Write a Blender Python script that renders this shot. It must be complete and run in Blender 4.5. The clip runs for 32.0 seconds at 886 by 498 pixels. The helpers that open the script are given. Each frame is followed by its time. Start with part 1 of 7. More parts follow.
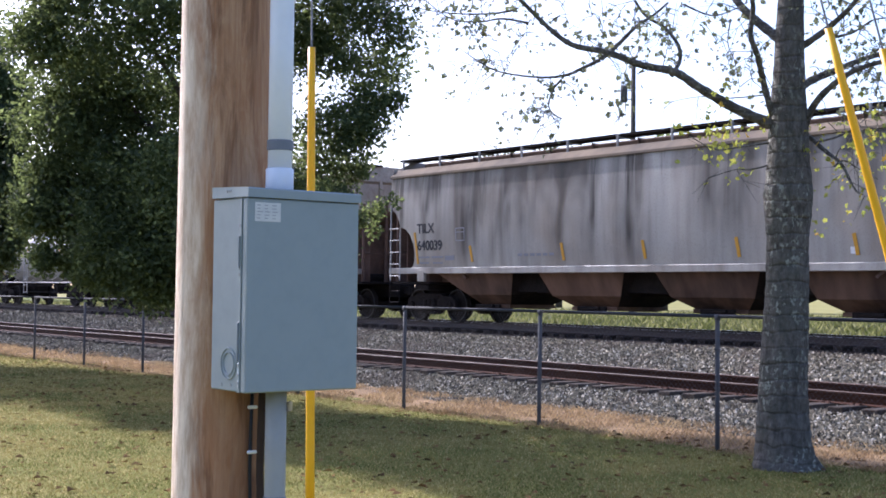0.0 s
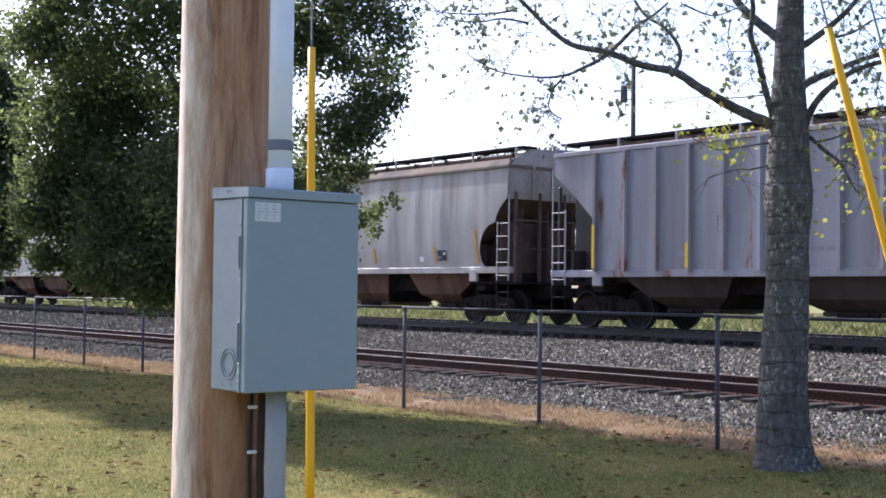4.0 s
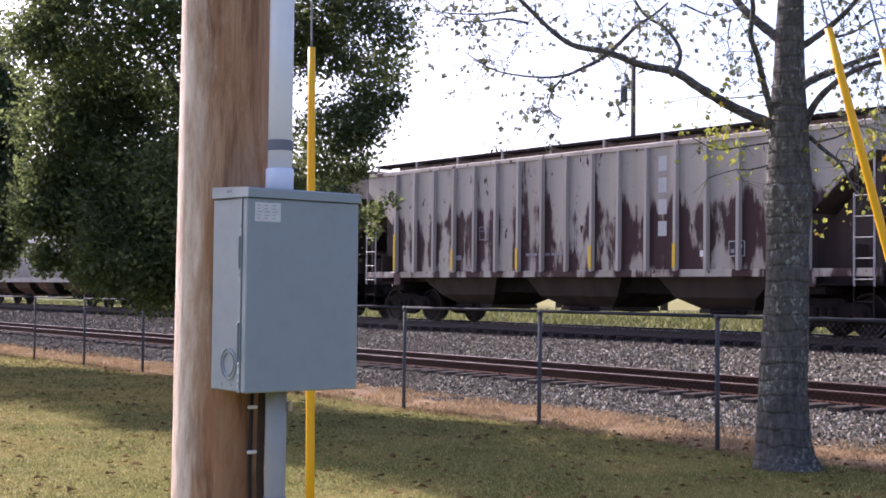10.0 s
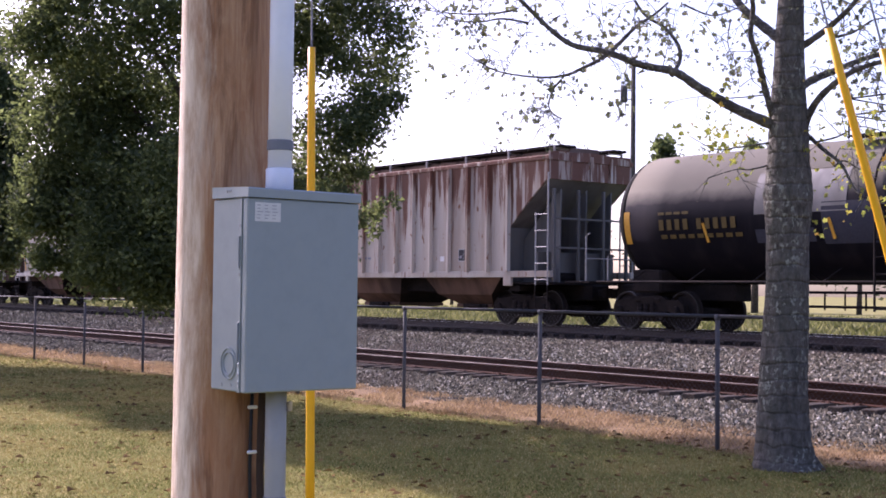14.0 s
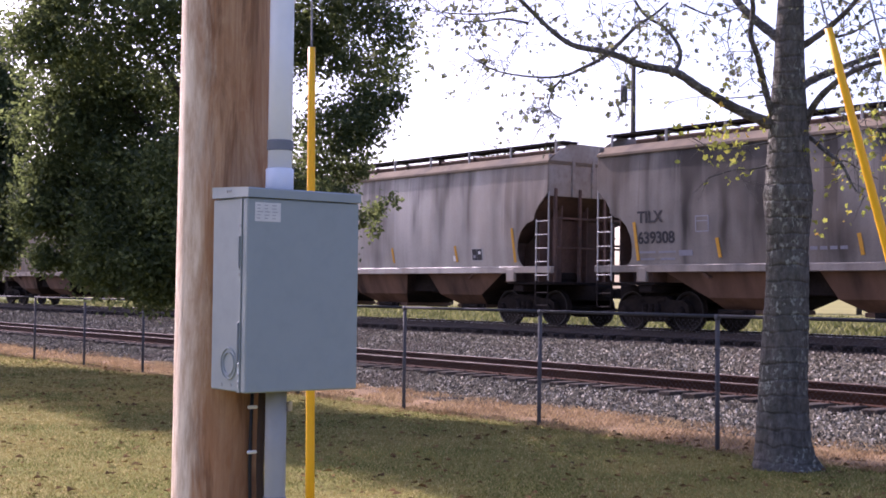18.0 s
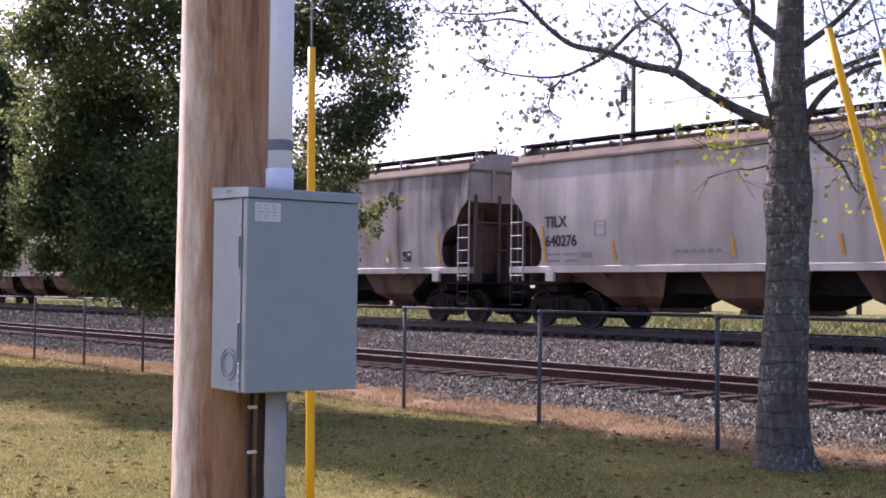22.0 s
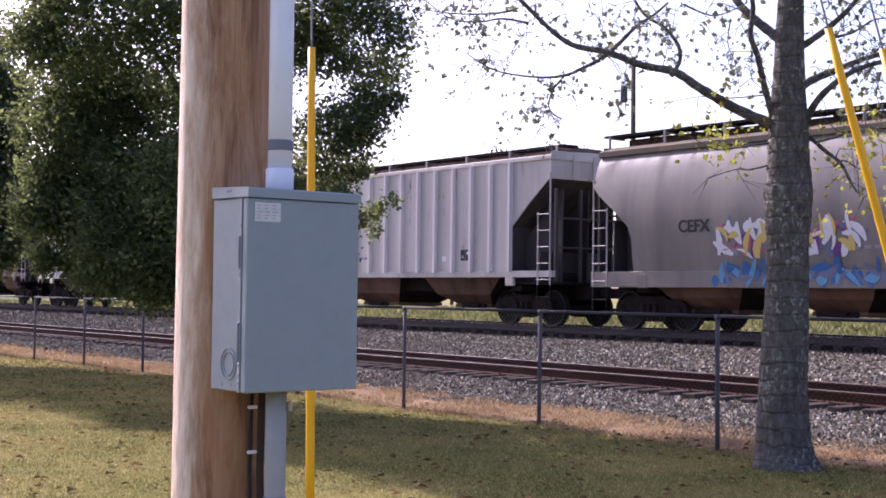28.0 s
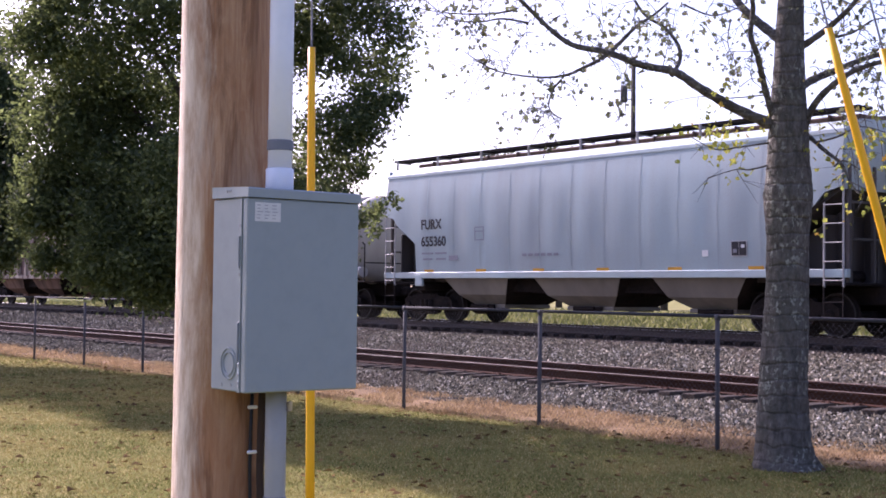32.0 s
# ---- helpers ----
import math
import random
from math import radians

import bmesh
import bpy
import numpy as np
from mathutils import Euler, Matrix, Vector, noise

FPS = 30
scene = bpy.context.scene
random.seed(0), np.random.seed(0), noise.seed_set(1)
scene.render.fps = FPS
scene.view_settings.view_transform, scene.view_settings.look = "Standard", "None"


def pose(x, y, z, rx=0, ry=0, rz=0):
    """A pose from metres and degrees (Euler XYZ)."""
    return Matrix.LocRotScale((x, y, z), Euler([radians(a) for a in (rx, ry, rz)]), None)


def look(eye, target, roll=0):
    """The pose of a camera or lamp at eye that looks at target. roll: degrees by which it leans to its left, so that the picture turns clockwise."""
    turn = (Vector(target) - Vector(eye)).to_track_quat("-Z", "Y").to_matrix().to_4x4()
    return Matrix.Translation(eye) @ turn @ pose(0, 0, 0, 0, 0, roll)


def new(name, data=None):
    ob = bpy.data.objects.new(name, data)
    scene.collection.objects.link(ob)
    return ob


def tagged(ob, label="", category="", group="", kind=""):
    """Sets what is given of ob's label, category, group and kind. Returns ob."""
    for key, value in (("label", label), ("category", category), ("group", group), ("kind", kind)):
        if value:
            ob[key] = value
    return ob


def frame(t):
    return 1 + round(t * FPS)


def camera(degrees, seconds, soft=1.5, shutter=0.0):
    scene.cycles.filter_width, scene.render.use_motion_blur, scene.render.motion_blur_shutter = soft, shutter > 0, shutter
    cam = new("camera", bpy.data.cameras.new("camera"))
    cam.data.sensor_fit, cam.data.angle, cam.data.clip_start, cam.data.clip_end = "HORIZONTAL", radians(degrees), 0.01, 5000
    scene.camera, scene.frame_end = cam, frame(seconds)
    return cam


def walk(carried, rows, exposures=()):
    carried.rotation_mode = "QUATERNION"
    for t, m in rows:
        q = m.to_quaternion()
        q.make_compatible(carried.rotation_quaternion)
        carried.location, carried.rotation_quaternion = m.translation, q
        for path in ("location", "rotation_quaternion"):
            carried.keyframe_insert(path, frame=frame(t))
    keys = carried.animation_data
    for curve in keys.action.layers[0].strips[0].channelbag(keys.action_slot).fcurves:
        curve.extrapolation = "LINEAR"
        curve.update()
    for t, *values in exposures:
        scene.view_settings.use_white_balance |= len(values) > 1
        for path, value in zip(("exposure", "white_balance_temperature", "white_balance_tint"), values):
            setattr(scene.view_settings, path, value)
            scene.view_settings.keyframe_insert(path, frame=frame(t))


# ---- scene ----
cam = camera(37.4, 32.0, soft=1.7)
EYE = Vector((0, 0, 1.7686))
VIEW = EYE + Vector((-0.78920, 0.61325, 0.03300))
# the camera's white balance drifts a little towards magenta in the first seconds
walk(cam, [(0.0, look(EYE, VIEW, 0.676)), (32.0, look(EYE, VIEW, 0.676))],
     [(0.0, 1.07, 5450, 25), (6.0, 1.06, 5450, 25), (10.0, 1.02, 5800, 35), (16.0, 1.0, 5830, 43), (32.0, 1.0, 5830, 43)])

# ---- daylight: a low autumn sun behind the left-hand tree, along the tracks ----
SUN_AZ, SUN_EL = radians(93.0), radians(38.0)   # heading from +Y towards -X
world = bpy.data.worlds.new("sky")
scene.world = world
world.use_nodes = True
wn = world.node_tree
sky = wn.nodes.new("ShaderNodeTexSky")
sky.sky_type = "NISHITA"
sky.sun_disc = False
sky.sun_elevation = SUN_EL
sky.sun_rotation = -SUN_AZ
sky.dust_density = 2.5
sky.air_density = 1.0
wn.links.new(sky.outputs[0], wn.nodes["Background"].inputs[0])
wn.nodes["Background"].inputs[1].default_value = 0.15
to_sun = Vector((-math.sin(SUN_AZ) * math.cos(SUN_EL), math.cos(SUN_AZ) * math.cos(SUN_EL), math.sin(SUN_EL)))
sun = new("sun", bpy.data.lights.new("sun", "SUN"))
sun.data.energy, sun.data.angle, sun.data.color = 5.0, radians(0.55), (1.0, 0.93, 0.82)
sun.matrix_world = look(to_sun * 50, (0, 0, 0))

# ---- plan, in metres: X along the rails, Y away from the street, Z up from the lawn ----
FENCE_Y, POST_GAP, POST_X, FENCE_H = 11.766, 3.05, -16.066, 1.53
NEAR_Y, NEAR_Z = 15.31 + 0.7875, 0.479      # middle of the near track, top of rail
FAR_Y, FAR_Z = 23.06 + 0.7875, 0.9365       # middle of the far track, top of rail
SPEED = 20.468


# ---- materials ----
def nodes_of(name):
    m = bpy.data.materials.new(name)
    m.use_nodes = True
    t = m.node_tree
    return m, t, t.nodes["Principled BSDF"]


def link(t, a, b):
    t.links.new(a, b)


def coords(t, scale=(1, 1, 1), jitter=False):
    tc = t.nodes.new("ShaderNodeTexCoord")
    mp = t.nodes.new("ShaderNodeMapping")
    mp.inputs["Scale"].default_value = scale
    link(t, tc.outputs["Object"], mp.inputs[0])
    if jitter:
        info = t.nodes.new("ShaderNodeObjectInfo")
        mul = t.nodes.new("ShaderNodeMath")
        mul.operation = "MULTIPLY"
        mul.inputs[1].default_value = 57.0
        link(t, info.outputs["Random"], mul.inputs[0])
        link(t, mul.outputs[0], mp.inputs["Location"])
    return mp.outputs[0]


def noise_tex(t, vec, scale, detail=4.0, rough=0.6, dist=0.0):
    n = t.nodes.new("ShaderNodeTexNoise")
    n.inputs["Scale"].default_value = scale
    n.inputs["Detail"].default_value = detail
    n.inputs["Roughness"].default_value = rough
    n.inputs["Distortion"].default_value = dist
    link(t, vec, n.inputs["Vector"])
    return n.outputs[0]


def ramp(t, fac, lo, hi, a=0.0, b=1.0):
    r = t.nodes.new("ShaderNodeMapRange")
    r.inputs[1].default_value, r.inputs[2].default_value = lo, hi
    r.inputs[3].default_value, r.inputs[4].default_value = a, b
    link(t, fac, r.inputs[0])
    return r.outputs[0]


def mix(t, fac, a, b):
    m = t.nodes.new("ShaderNodeMix")
    m.data_type = "RGBA"
    for sock, v in ((m.inputs[0], fac), (m.inputs[6], a), (m.inputs[7], b)):
        if isinstance(v, (tuple, list)):
            sock.default_value = (*v, 1)
        elif isinstance(v, float):
            sock.default_value = v
        else:
            link(t, v, sock)
    return m.outputs[2]


def bump(t, bsdf, height, strength=0.3, dist=0.01):
    b = t.nodes.new("ShaderNodeBump")
    b.inputs["Strength"].default_value = strength
    b.inputs["Distance"].default_value = dist
    link(t, height, b.inputs["Height"])
    link(t, b.outputs[0], bsdf.inputs["Normal"])


def surface(name, c1, c2, scale=3.0, rough=0.8, metal=0.0, grain=40.0, stretch=(1, 1, 1), relief=0.3, depth=0.01, jitter=True, c3=None, gloss=0.5):
    """Two colours in patches, a third in fine grain, and fine relief."""
    m, t, b = nodes_of(name)
    v = coords(t, stretch, jitter)
    col = mix(t, ramp(t, noise_tex(t, v, scale), 0.35, 0.65), c1, c2)
    fine = noise_tex(t, v, grain, 3.0)
    col = mix(t, ramp(t, fine, 0.45, 0.75, 0.0, 0.55), col, c3 or tuple(x * 0.55 for x in c1))
    link(t, col, b.inputs["Base Color"])
    link(t, ramp(t, fine, 0.3, 0.7, rough - 0.08, min(1, rough + 0.08)), b.inputs["Roughness"])
    b.inputs["Metallic"].default_value = metal
    b.inputs["Specular IOR Level"].default_value = gloss
    bump(t, b, fine, relief, depth)
    return m


def calc(t, op, a, b, c=None):
    n = t.nodes.new("ShaderNodeMath")
    n.operation = op
    for sock, v in zip(n.inputs, (a, b, c)):
        if isinstance(v, (int, float)):
            sock.default_value = v
        elif v is not None:
            link(t, v, sock)
    return n.outputs[0]


def car_paint(name, base, dirt, amount=0.5, rust=0.0, rust_col=(0.10, 0.035, 0.02), streak=1.3, rough=0.55, sharp=0.16, fall="", pitch=1.0, soot=False):
    """Weathered car paint: soot streaks that run down the sheet, broad grime, and rust or peeling patches."""
    m, t, b = nodes_of(name)
    v1 = coords(t, (streak * (0.46 if soot else 0.62), streak * (0.46 if soot else 0.62), 0.11), True)
    v2 = coords(t, (streak * 2.3, streak * 2.3, 0.14), True)
    v3 = coords(t, (1, 1, 0.55), True)
    s1 = ramp(t, noise_tex(t, v1, 1.0, 4.0, 0.55, 0.3), 0.5 - sharp, 0.5 + sharp)
    s2 = ramp(t, noise_tex(t, v2, 1.0, 3.0, 0.5), 0.40, 0.74)
    s3 = ramp(t, noise_tex(t, v3, 0.55, 5.0), 0.35, 0.7)
    place = t.nodes.new("ShaderNodeTexCoord")
    xyz = t.nodes.new("ShaderNodeSeparateXYZ")
    link(t, place.outputs["Object"], xyz.inputs[0])
    if soot:
        # soot runs down from the roof and ends at uneven heights
        ends = calc(t, "MULTIPLY_ADD", noise_tex(t, coords(t, (1.1, 1.1, 0.02), True), 1.0, 3.0), 3.2, xyz.outputs[2])
        s1 = calc(t, "MULTIPLY", s1, ramp(t, ends, 3.3, 4.4, 0.25, 1.0))
        lanes = ramp(t, noise_tex(t, coords(t, (1.5, 1.5, 0.05), True), 1.0, 5.0, 0.6), 0.52, 0.60)
        s1 = calc(t, "MAXIMUM", s1, calc(t, "MULTIPLY", lanes, ramp(t, ends, 3.9, 4.7, 0.0, 0.85)))
    f = t.nodes.new("ShaderNodeMath")
    f.operation = "MULTIPLY_ADD"
    link(t, s1, f.inputs[0])
    f.inputs[1].default_value = amount
    g = t.nodes.new("ShaderNodeMath")
    g.operation = "MULTIPLY"
    link(t, s2, g.inputs[0])
    g.inputs[1].default_value = amount * 0.45
    link(t, g.outputs[0], f.inputs[2])
    col = mix(t, f.outputs[0], base, dirt)
    if soot:
        drift = noise_tex(t, coords(t, (0.5, 0.5, 0.5), True), 1.0, 2.0)
        bay = calc(t, "PINGPONG", calc(t, "MULTIPLY_ADD", drift, 0.5, xyz.outputs[0]), 0.56)
        dome = calc(t, "ADD", xyz.outputs[2], calc(t, "MULTIPLY", calc(t, "POWER", calc(t, "SUBTRACT", 0.56, bay), 2.0), 2.2))
        worn = calc(t, "MULTIPLY", ramp(t, dome, 3.95, 3.45), ramp(t, noise_tex(t, coords(t, (0.45, 0.45, 0.3), True), 1.0, 3.0), 0.42, 0.62, 0.0, 0.5))
        col = mix(t, calc(t, "MULTIPLY", worn, ramp(t, bay, 0.03, 0.2)), col, tuple(min(0.7, x * 1.12) for x in base))
        brown = ramp(t, noise_tex(t, coords(t, (0.28, 0.28, 0.2), True), 1.0, 4.0), 0.5, 0.68, 0.0, 0.55)
        col = mix(t, brown, col, (base[0] * 0.55, base[1] * 0.45, base[2] * 0.38))
    warm = (base[0] * 0.80, base[1] * 0.72, base[2] * 0.62)
    col = mix(t, ramp(t, s3, 0.0, 1.0, 0.0, 0.35 * min(1.0, amount * 1.6)), col, warm)
    fine = noise_tex(t, coords(t, (1, 1, 1), True), 26.0, 3.0)
    col = mix(t, ramp(t, fine, 0.5, 0.8, 0.0, 0.25), col, dirt)
    if rust:
        v4 = coords(t, (3.2, 3.2, 0.26) if fall == "top" else (1.5, 1.5, 0.34), True)
        rn = noise_tex(t, v4, 1.2, 8.0, 0.66, 0.15)
        lim = 0.68 - 0.30 * rust
        if fall == "ribs":
            # old paint lets go beside the ribs, below mid-height first
            near = ramp(t, calc(t, "PINGPONG", xyz.outputs[0], pitch / 2), 0.04, pitch * 0.5, 0.13, -0.05)
            broad = ramp(t, noise_tex(t, coords(t, (0.34, 0.34, 0.5), True), 1.0, 3.0), 0.3, 0.7, -0.16, 0.16)
            high = ramp(t, xyz.outputs[2], 2.7, 3.5, 0.05, -0.20)
            low = ramp(t, xyz.outputs[2], 1.5, 2.1, -0.10, 0.0)
            rn = calc(t, "ADD", calc(t, "ADD", calc(t, "ADD", rn, near), broad), calc(t, "ADD", high, low))
        elif fall == "top":
            rn = calc(t, "ADD", rn, ramp(t, xyz.outputs[2], 2.0, 4.25, -0.12, 0.075))
        col = mix(t, ramp(t, rn, lim - 0.05, lim + 0.02, 0.0, 0.5), col, (rust_col[0] * 1.9, rust_col[1] * 2.1, rust_col[2] * 1.9))
        col = mix(t, ramp(t, rn, lim, lim + 0.05, 0.0, 0.92), col, rust_col)
        rn2 = noise_tex(t, coords(t, (1, 1, 0.5), True), 5.0, 5.0)
        col = mix(t, ramp(t, rn2, 0.70 - 0.1 * rust, 0.74 - 0.1 * rust), col, (rust_col[0] * 1.6, rust_col[1] * 1.9, rust_col[2] * 1.6))
    link(t, col, b.inputs["Base Color"])
    link(t, ramp(t, s2, 0, 1, rough - 0.1, min(1, rough + 0.2)), b.inputs["Roughness"])
    b.inputs["Specular IOR Level"].default_value = 0.45 if rough < 0.5 else 0.18 if rough < 0.85 else 0.03
    bump(t, b, fine, 0.15, 0.004)
    return m


def plain(name, col, rough=0.5, metal=0.0, wear=0.25):
    m, t, b = nodes_of(name)
    fine = noise_tex(t, coords(t, (1, 1, 1), True), 18.0, 4.0)
    big = noise_tex(t, coords(t, (1, 1, 1), True), 2.2, 4.0)
    c = mix(t, ramp(t, fine, 0.45, 0.75, 0.0, wear), col, tuple(x * 0.5 for x in col))
    c = mix(t, ramp(t, big, 0.4, 0.7, 0.0, wear * 0.8), c, tuple(x * 0.75 for x in col))
    link(t, c, b.inputs["Base Color"])
    link(t, ramp(t, fine, 0.3, 0.7, max(0.02, rough - 0.07), min(1, rough + 0.1)), b.inputs["Roughness"])
    b.inputs["Metallic"].default_value = metal
    b.inputs["Specular IOR Level"].default_value = 0.25
    bump(t, b, fine, 0.08, 0.003)
    return m


def foliage(name, c1, c2, c3, through_light=0.35):
    """Leaves: colour differs from leaf to leaf, and light passes through them."""
    m, t, b = nodes_of(name)
    geo = t.nodes.new("ShaderNodeNewGeometry")
    rnd = geo.outputs["Random Per Island"]
    col = mix(t, ramp(t, rnd, 0.0, 0.8), c1, c2)
    col = mix(t, ramp(t, rnd, 0.86, 0.96), col, c3)
    link(t, col, b.inputs["Base Color"])
    b.inputs["Roughness"].default_value = 0.7
    b.inputs["Specular IOR Level"].default_value = 0.2 if through_light > 0.1 else 0.0
    tr = t.nodes.new("ShaderNodeBsdfTranslucent")
    link(t, mix(t, 0.42 if through_light > 0.41 else 0.2, col, (0.42, 0.50, 0.14)), tr.inputs[0])
    mx = t.nodes.new("ShaderNodeMixShader")
    mx.inputs[0].default_value = through_light
    link(t, b.outputs[0], mx.inputs[1])
    link(t, tr.outputs[0], mx.inputs[2])
    link(t, mx.outputs[0], t.nodes["Material Output"].inputs[0])
    return m


def blades_mat(name, c1, c2, c3):
    m, t, b = nodes_of(name)
    geo = t.nodes.new("ShaderNodeNewGeometry")
    patch = noise_tex(t, coords(t), 0.7, 4.0)
    col = mix(t, ramp(t, patch, 0.38, 0.62), c1, c2)
    col = mix(t, ramp(t, geo.outputs["Random Per Island"], 0.55, 1.0, 0.0, 0.8), col, c3)
    link(t, col, b.inputs["Base Color"])
    b.inputs["Roughness"].default_value = 0.75
    b.inputs["Specular IOR Level"].default_value = 0.15
    tr = t.nodes.new("ShaderNodeBsdfTranslucent")
    link(t, col, tr.inputs[0])
    mx = t.nodes.new("ShaderNodeMixShader")
    mx.inputs[0].default_value = 0.45
    link(t, b.outputs[0], mx.inputs[1])
    link(t, tr.outputs[0], mx.inputs[2])
    link(t, mx.outputs[0], t.nodes["Material Output"].inputs[0])
    return m


LAWN = surface("lawn_soil", (0.115, 0.12, 0.026), (0.17, 0.15, 0.042), 0.9, 0.95, grain=30, relief=0.6, depth=0.02, jitter=False, c3=(0.06, 0.07, 0.015), gloss=0.05)
DRY = surface("dry_verge", (0.24, 0.16, 0.085), (0.18, 0.12, 0.066), 1.6, 0.95, grain=25, relief=0.6, depth=0.03, jitter=False, c3=(0.36, 0.25, 0.13), gloss=0.05)
DARKBED = surface("dark_ballast", (0.034, 0.028, 0.025), (0.05, 0.04, 0.034), 1.1, 0.95, grain=22, relief=1.0, depth=0.04, jitter=False, gloss=0.05)
GRAVEL = surface("gravel_bed", (0.07, 0.063, 0.05), (0.05, 0.044, 0.035), 1.1, 0.95, grain=22, relief=1.0, depth=0.05, jitter=False, c3=(0.05, 0.045, 0.045), gloss=0.05)
FARGRASS = surface("far_grass", (0.07, 0.092, 0.02), (0.115, 0.118, 0.034), 0.25, 0.95, grain=3, relief=0.4, depth=0.03, jitter=False, c3=(0.10, 0.13, 0.03), gloss=0.05)
FARTAN = surface("far_field", (0.22, 0.20, 0.07), (0.16, 0.155, 0.05), 0.05, 0.95, grain=1.5, relief=0.3, depth=0.03, jitter=False, c3=(0.22, 0.20, 0.12), gloss=0.05)
BLADE = blades_mat("grass_blades", (0.105, 0.112, 0.027), (0.25, 0.205, 0.07), (0.50, 0.42, 0.20))
STRAW = blades_mat("straw_blades", (0.30, 0.205, 0.105), (0.40, 0.30, 0.16), (0.19, 0.12, 0.065))
LITTER = foliage("fallen_leaves", (0.10, 0.055, 0.025), (0.17, 0.10, 0.045), (0.05, 0.03, 0.018), 0.05)


def stone_mat():
    m, t, b = nodes_of("ballast_stone")
    geo = t.nodes.new("ShaderNodeNewGeometry")
    r = geo.outputs["Random Per Island"]
    col = mix(t, ramp(t, r, 0.0, 0.7), (0.022, 0.019, 0.013), (0.235, 0.205, 0.143))
    col = mix(t, ramp(t, r, 0.82, 0.9), col, (0.50, 0.455, 0.36))
    col = mix(t, ramp(t, noise_tex(t, coords(t), 0.6), 0.5, 0.7, 0.0, 0.5), col, (0.14, 0.10, 0.075))
    link(t, col, b.inputs["Base Color"])
    b.inputs["Roughness"].default_value = 0.9
    b.inputs["Specular IOR Level"].default_value = 0.08
    return m


STONE = stone_mat()
RAIL = surface("rusted_rail", (0.060, 0.026, 0.015), (0.040, 0.019, 0.013), 2.0, 0.85, grain=30, relief=0.2, depth=0.004, stretch=(0.3, 1, 1), gloss=0.12)
RAILBLACK = surface("sooty_rail", (0.035, 0.026, 0.024), (0.055, 0.036, 0.03), 2.0, 0.8, grain=30, relief=0.2, depth=0.004, stretch=(0.3, 1, 1))
RAILTOP = plain("polished_rail_head", (0.62, 0.60, 0.58), 0.24, 1.0, 0.12)
RAILDULL = surface("dull_rail_head", (0.085, 0.05, 0.034), (0.065, 0.038, 0.026), 1.5, 0.6, 0.0, grain=20, relief=0.1, stretch=(0.3, 1, 1), gloss=0.15)
TIE = surface("creosoted_tie", (0.04, 0.032, 0.026), (0.07, 0.057, 0.045), 3.0, 0.9, grain=30, stretch=(1, 0.15, 1), relief=0.5, gloss=0.08)
GALV = plain("galvanised_steel", (0.09, 0.088, 0.09), 0.75, 0.05, 0.3)


def wood_mat():
    m, t, b = nodes_of("pole_wood")
    g1 = noise_tex(t, coords(t, (1, 1, 0.03)), 80.0, 7.0, 0.75)
    g2 = noise_tex(t, coords(t, (1, 1, 0.16)), 9.0, 6.0, 0.7, 1.6)
    g3 = noise_tex(t, coords(t, (1, 1, 0.35)), 2.2, 3.0)
    col = mix(t, ramp(t, g2, 0.36, 0.64), (0.33, 0.145, 0.058), (0.50, 0.31, 0.17))
    col = mix(t, ramp(t, g3, 0.45, 0.62, 0.0, 0.75), col, (0.22, 0.095, 0.038))
    col = mix(t, ramp(t, g1, 0.46, 0.66, 0.0, 0.5), col, (0.20, 0.10, 0.05))
    scuff = noise_tex(t, coords(t, (0.5, 0.5, 1.0)), 9.0, 6.0, 0.7)
    col = mix(t, ramp(t, scuff, 0.56, 0.66, 0.0, 0.3), col, (0.44, 0.27, 0.15))
    smear = noise_tex(t, coords(t, (1, 1, 0.13)), 15.0, 6.0, 0.65, 0.6)
    col = mix(t, ramp(t, smear, 0.50, 0.62, 0.0, 0.7), col, (0.15, 0.068, 0.030))
    crack = noise_tex(t, coords(t, (1, 1, 0.010)), 26.0, 2.0, 0.5)
    col = mix(t, ramp(t, crack, 0.705, 0.715), col, (0.05, 0.027, 0.016))
    # the sunlit left side is painted in: pale towards this direction
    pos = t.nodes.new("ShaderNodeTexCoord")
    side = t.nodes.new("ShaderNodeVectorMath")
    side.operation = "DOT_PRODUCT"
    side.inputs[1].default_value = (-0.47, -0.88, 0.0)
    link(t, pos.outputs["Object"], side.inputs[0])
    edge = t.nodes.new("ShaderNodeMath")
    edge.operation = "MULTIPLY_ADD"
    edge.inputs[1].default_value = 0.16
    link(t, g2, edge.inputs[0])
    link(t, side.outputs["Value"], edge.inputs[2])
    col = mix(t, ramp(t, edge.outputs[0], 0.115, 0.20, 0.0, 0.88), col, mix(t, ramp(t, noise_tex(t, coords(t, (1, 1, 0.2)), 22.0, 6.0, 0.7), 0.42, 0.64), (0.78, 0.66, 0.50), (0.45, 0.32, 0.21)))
    knots = t.nodes.new("ShaderNodeTexVoronoi")
    knots.inputs["Scale"].default_value = 2.6
    link(t, coords(t, (1, 1, 0.75)), knots.inputs["Vector"])
    col = mix(t, ramp(t, knots.outputs["Distance"], 0.06, 0.16, 0.75, 0.0), col, (0.15, 0.065, 0.03))
    link(t, col, b.inputs["Base Color"])
    b.inputs["Roughness"].default_value = 0.85
    h = t.nodes.new("ShaderNodeMath")
    h.operation = "SUBTRACT"
    link(t, g1, h.inputs[0])
    link(t, ramp(t, crack, 0.70, 0.72), h.inputs[1])
    bump(t, b, h.outputs[0], 0.55, 0.008)
    return m


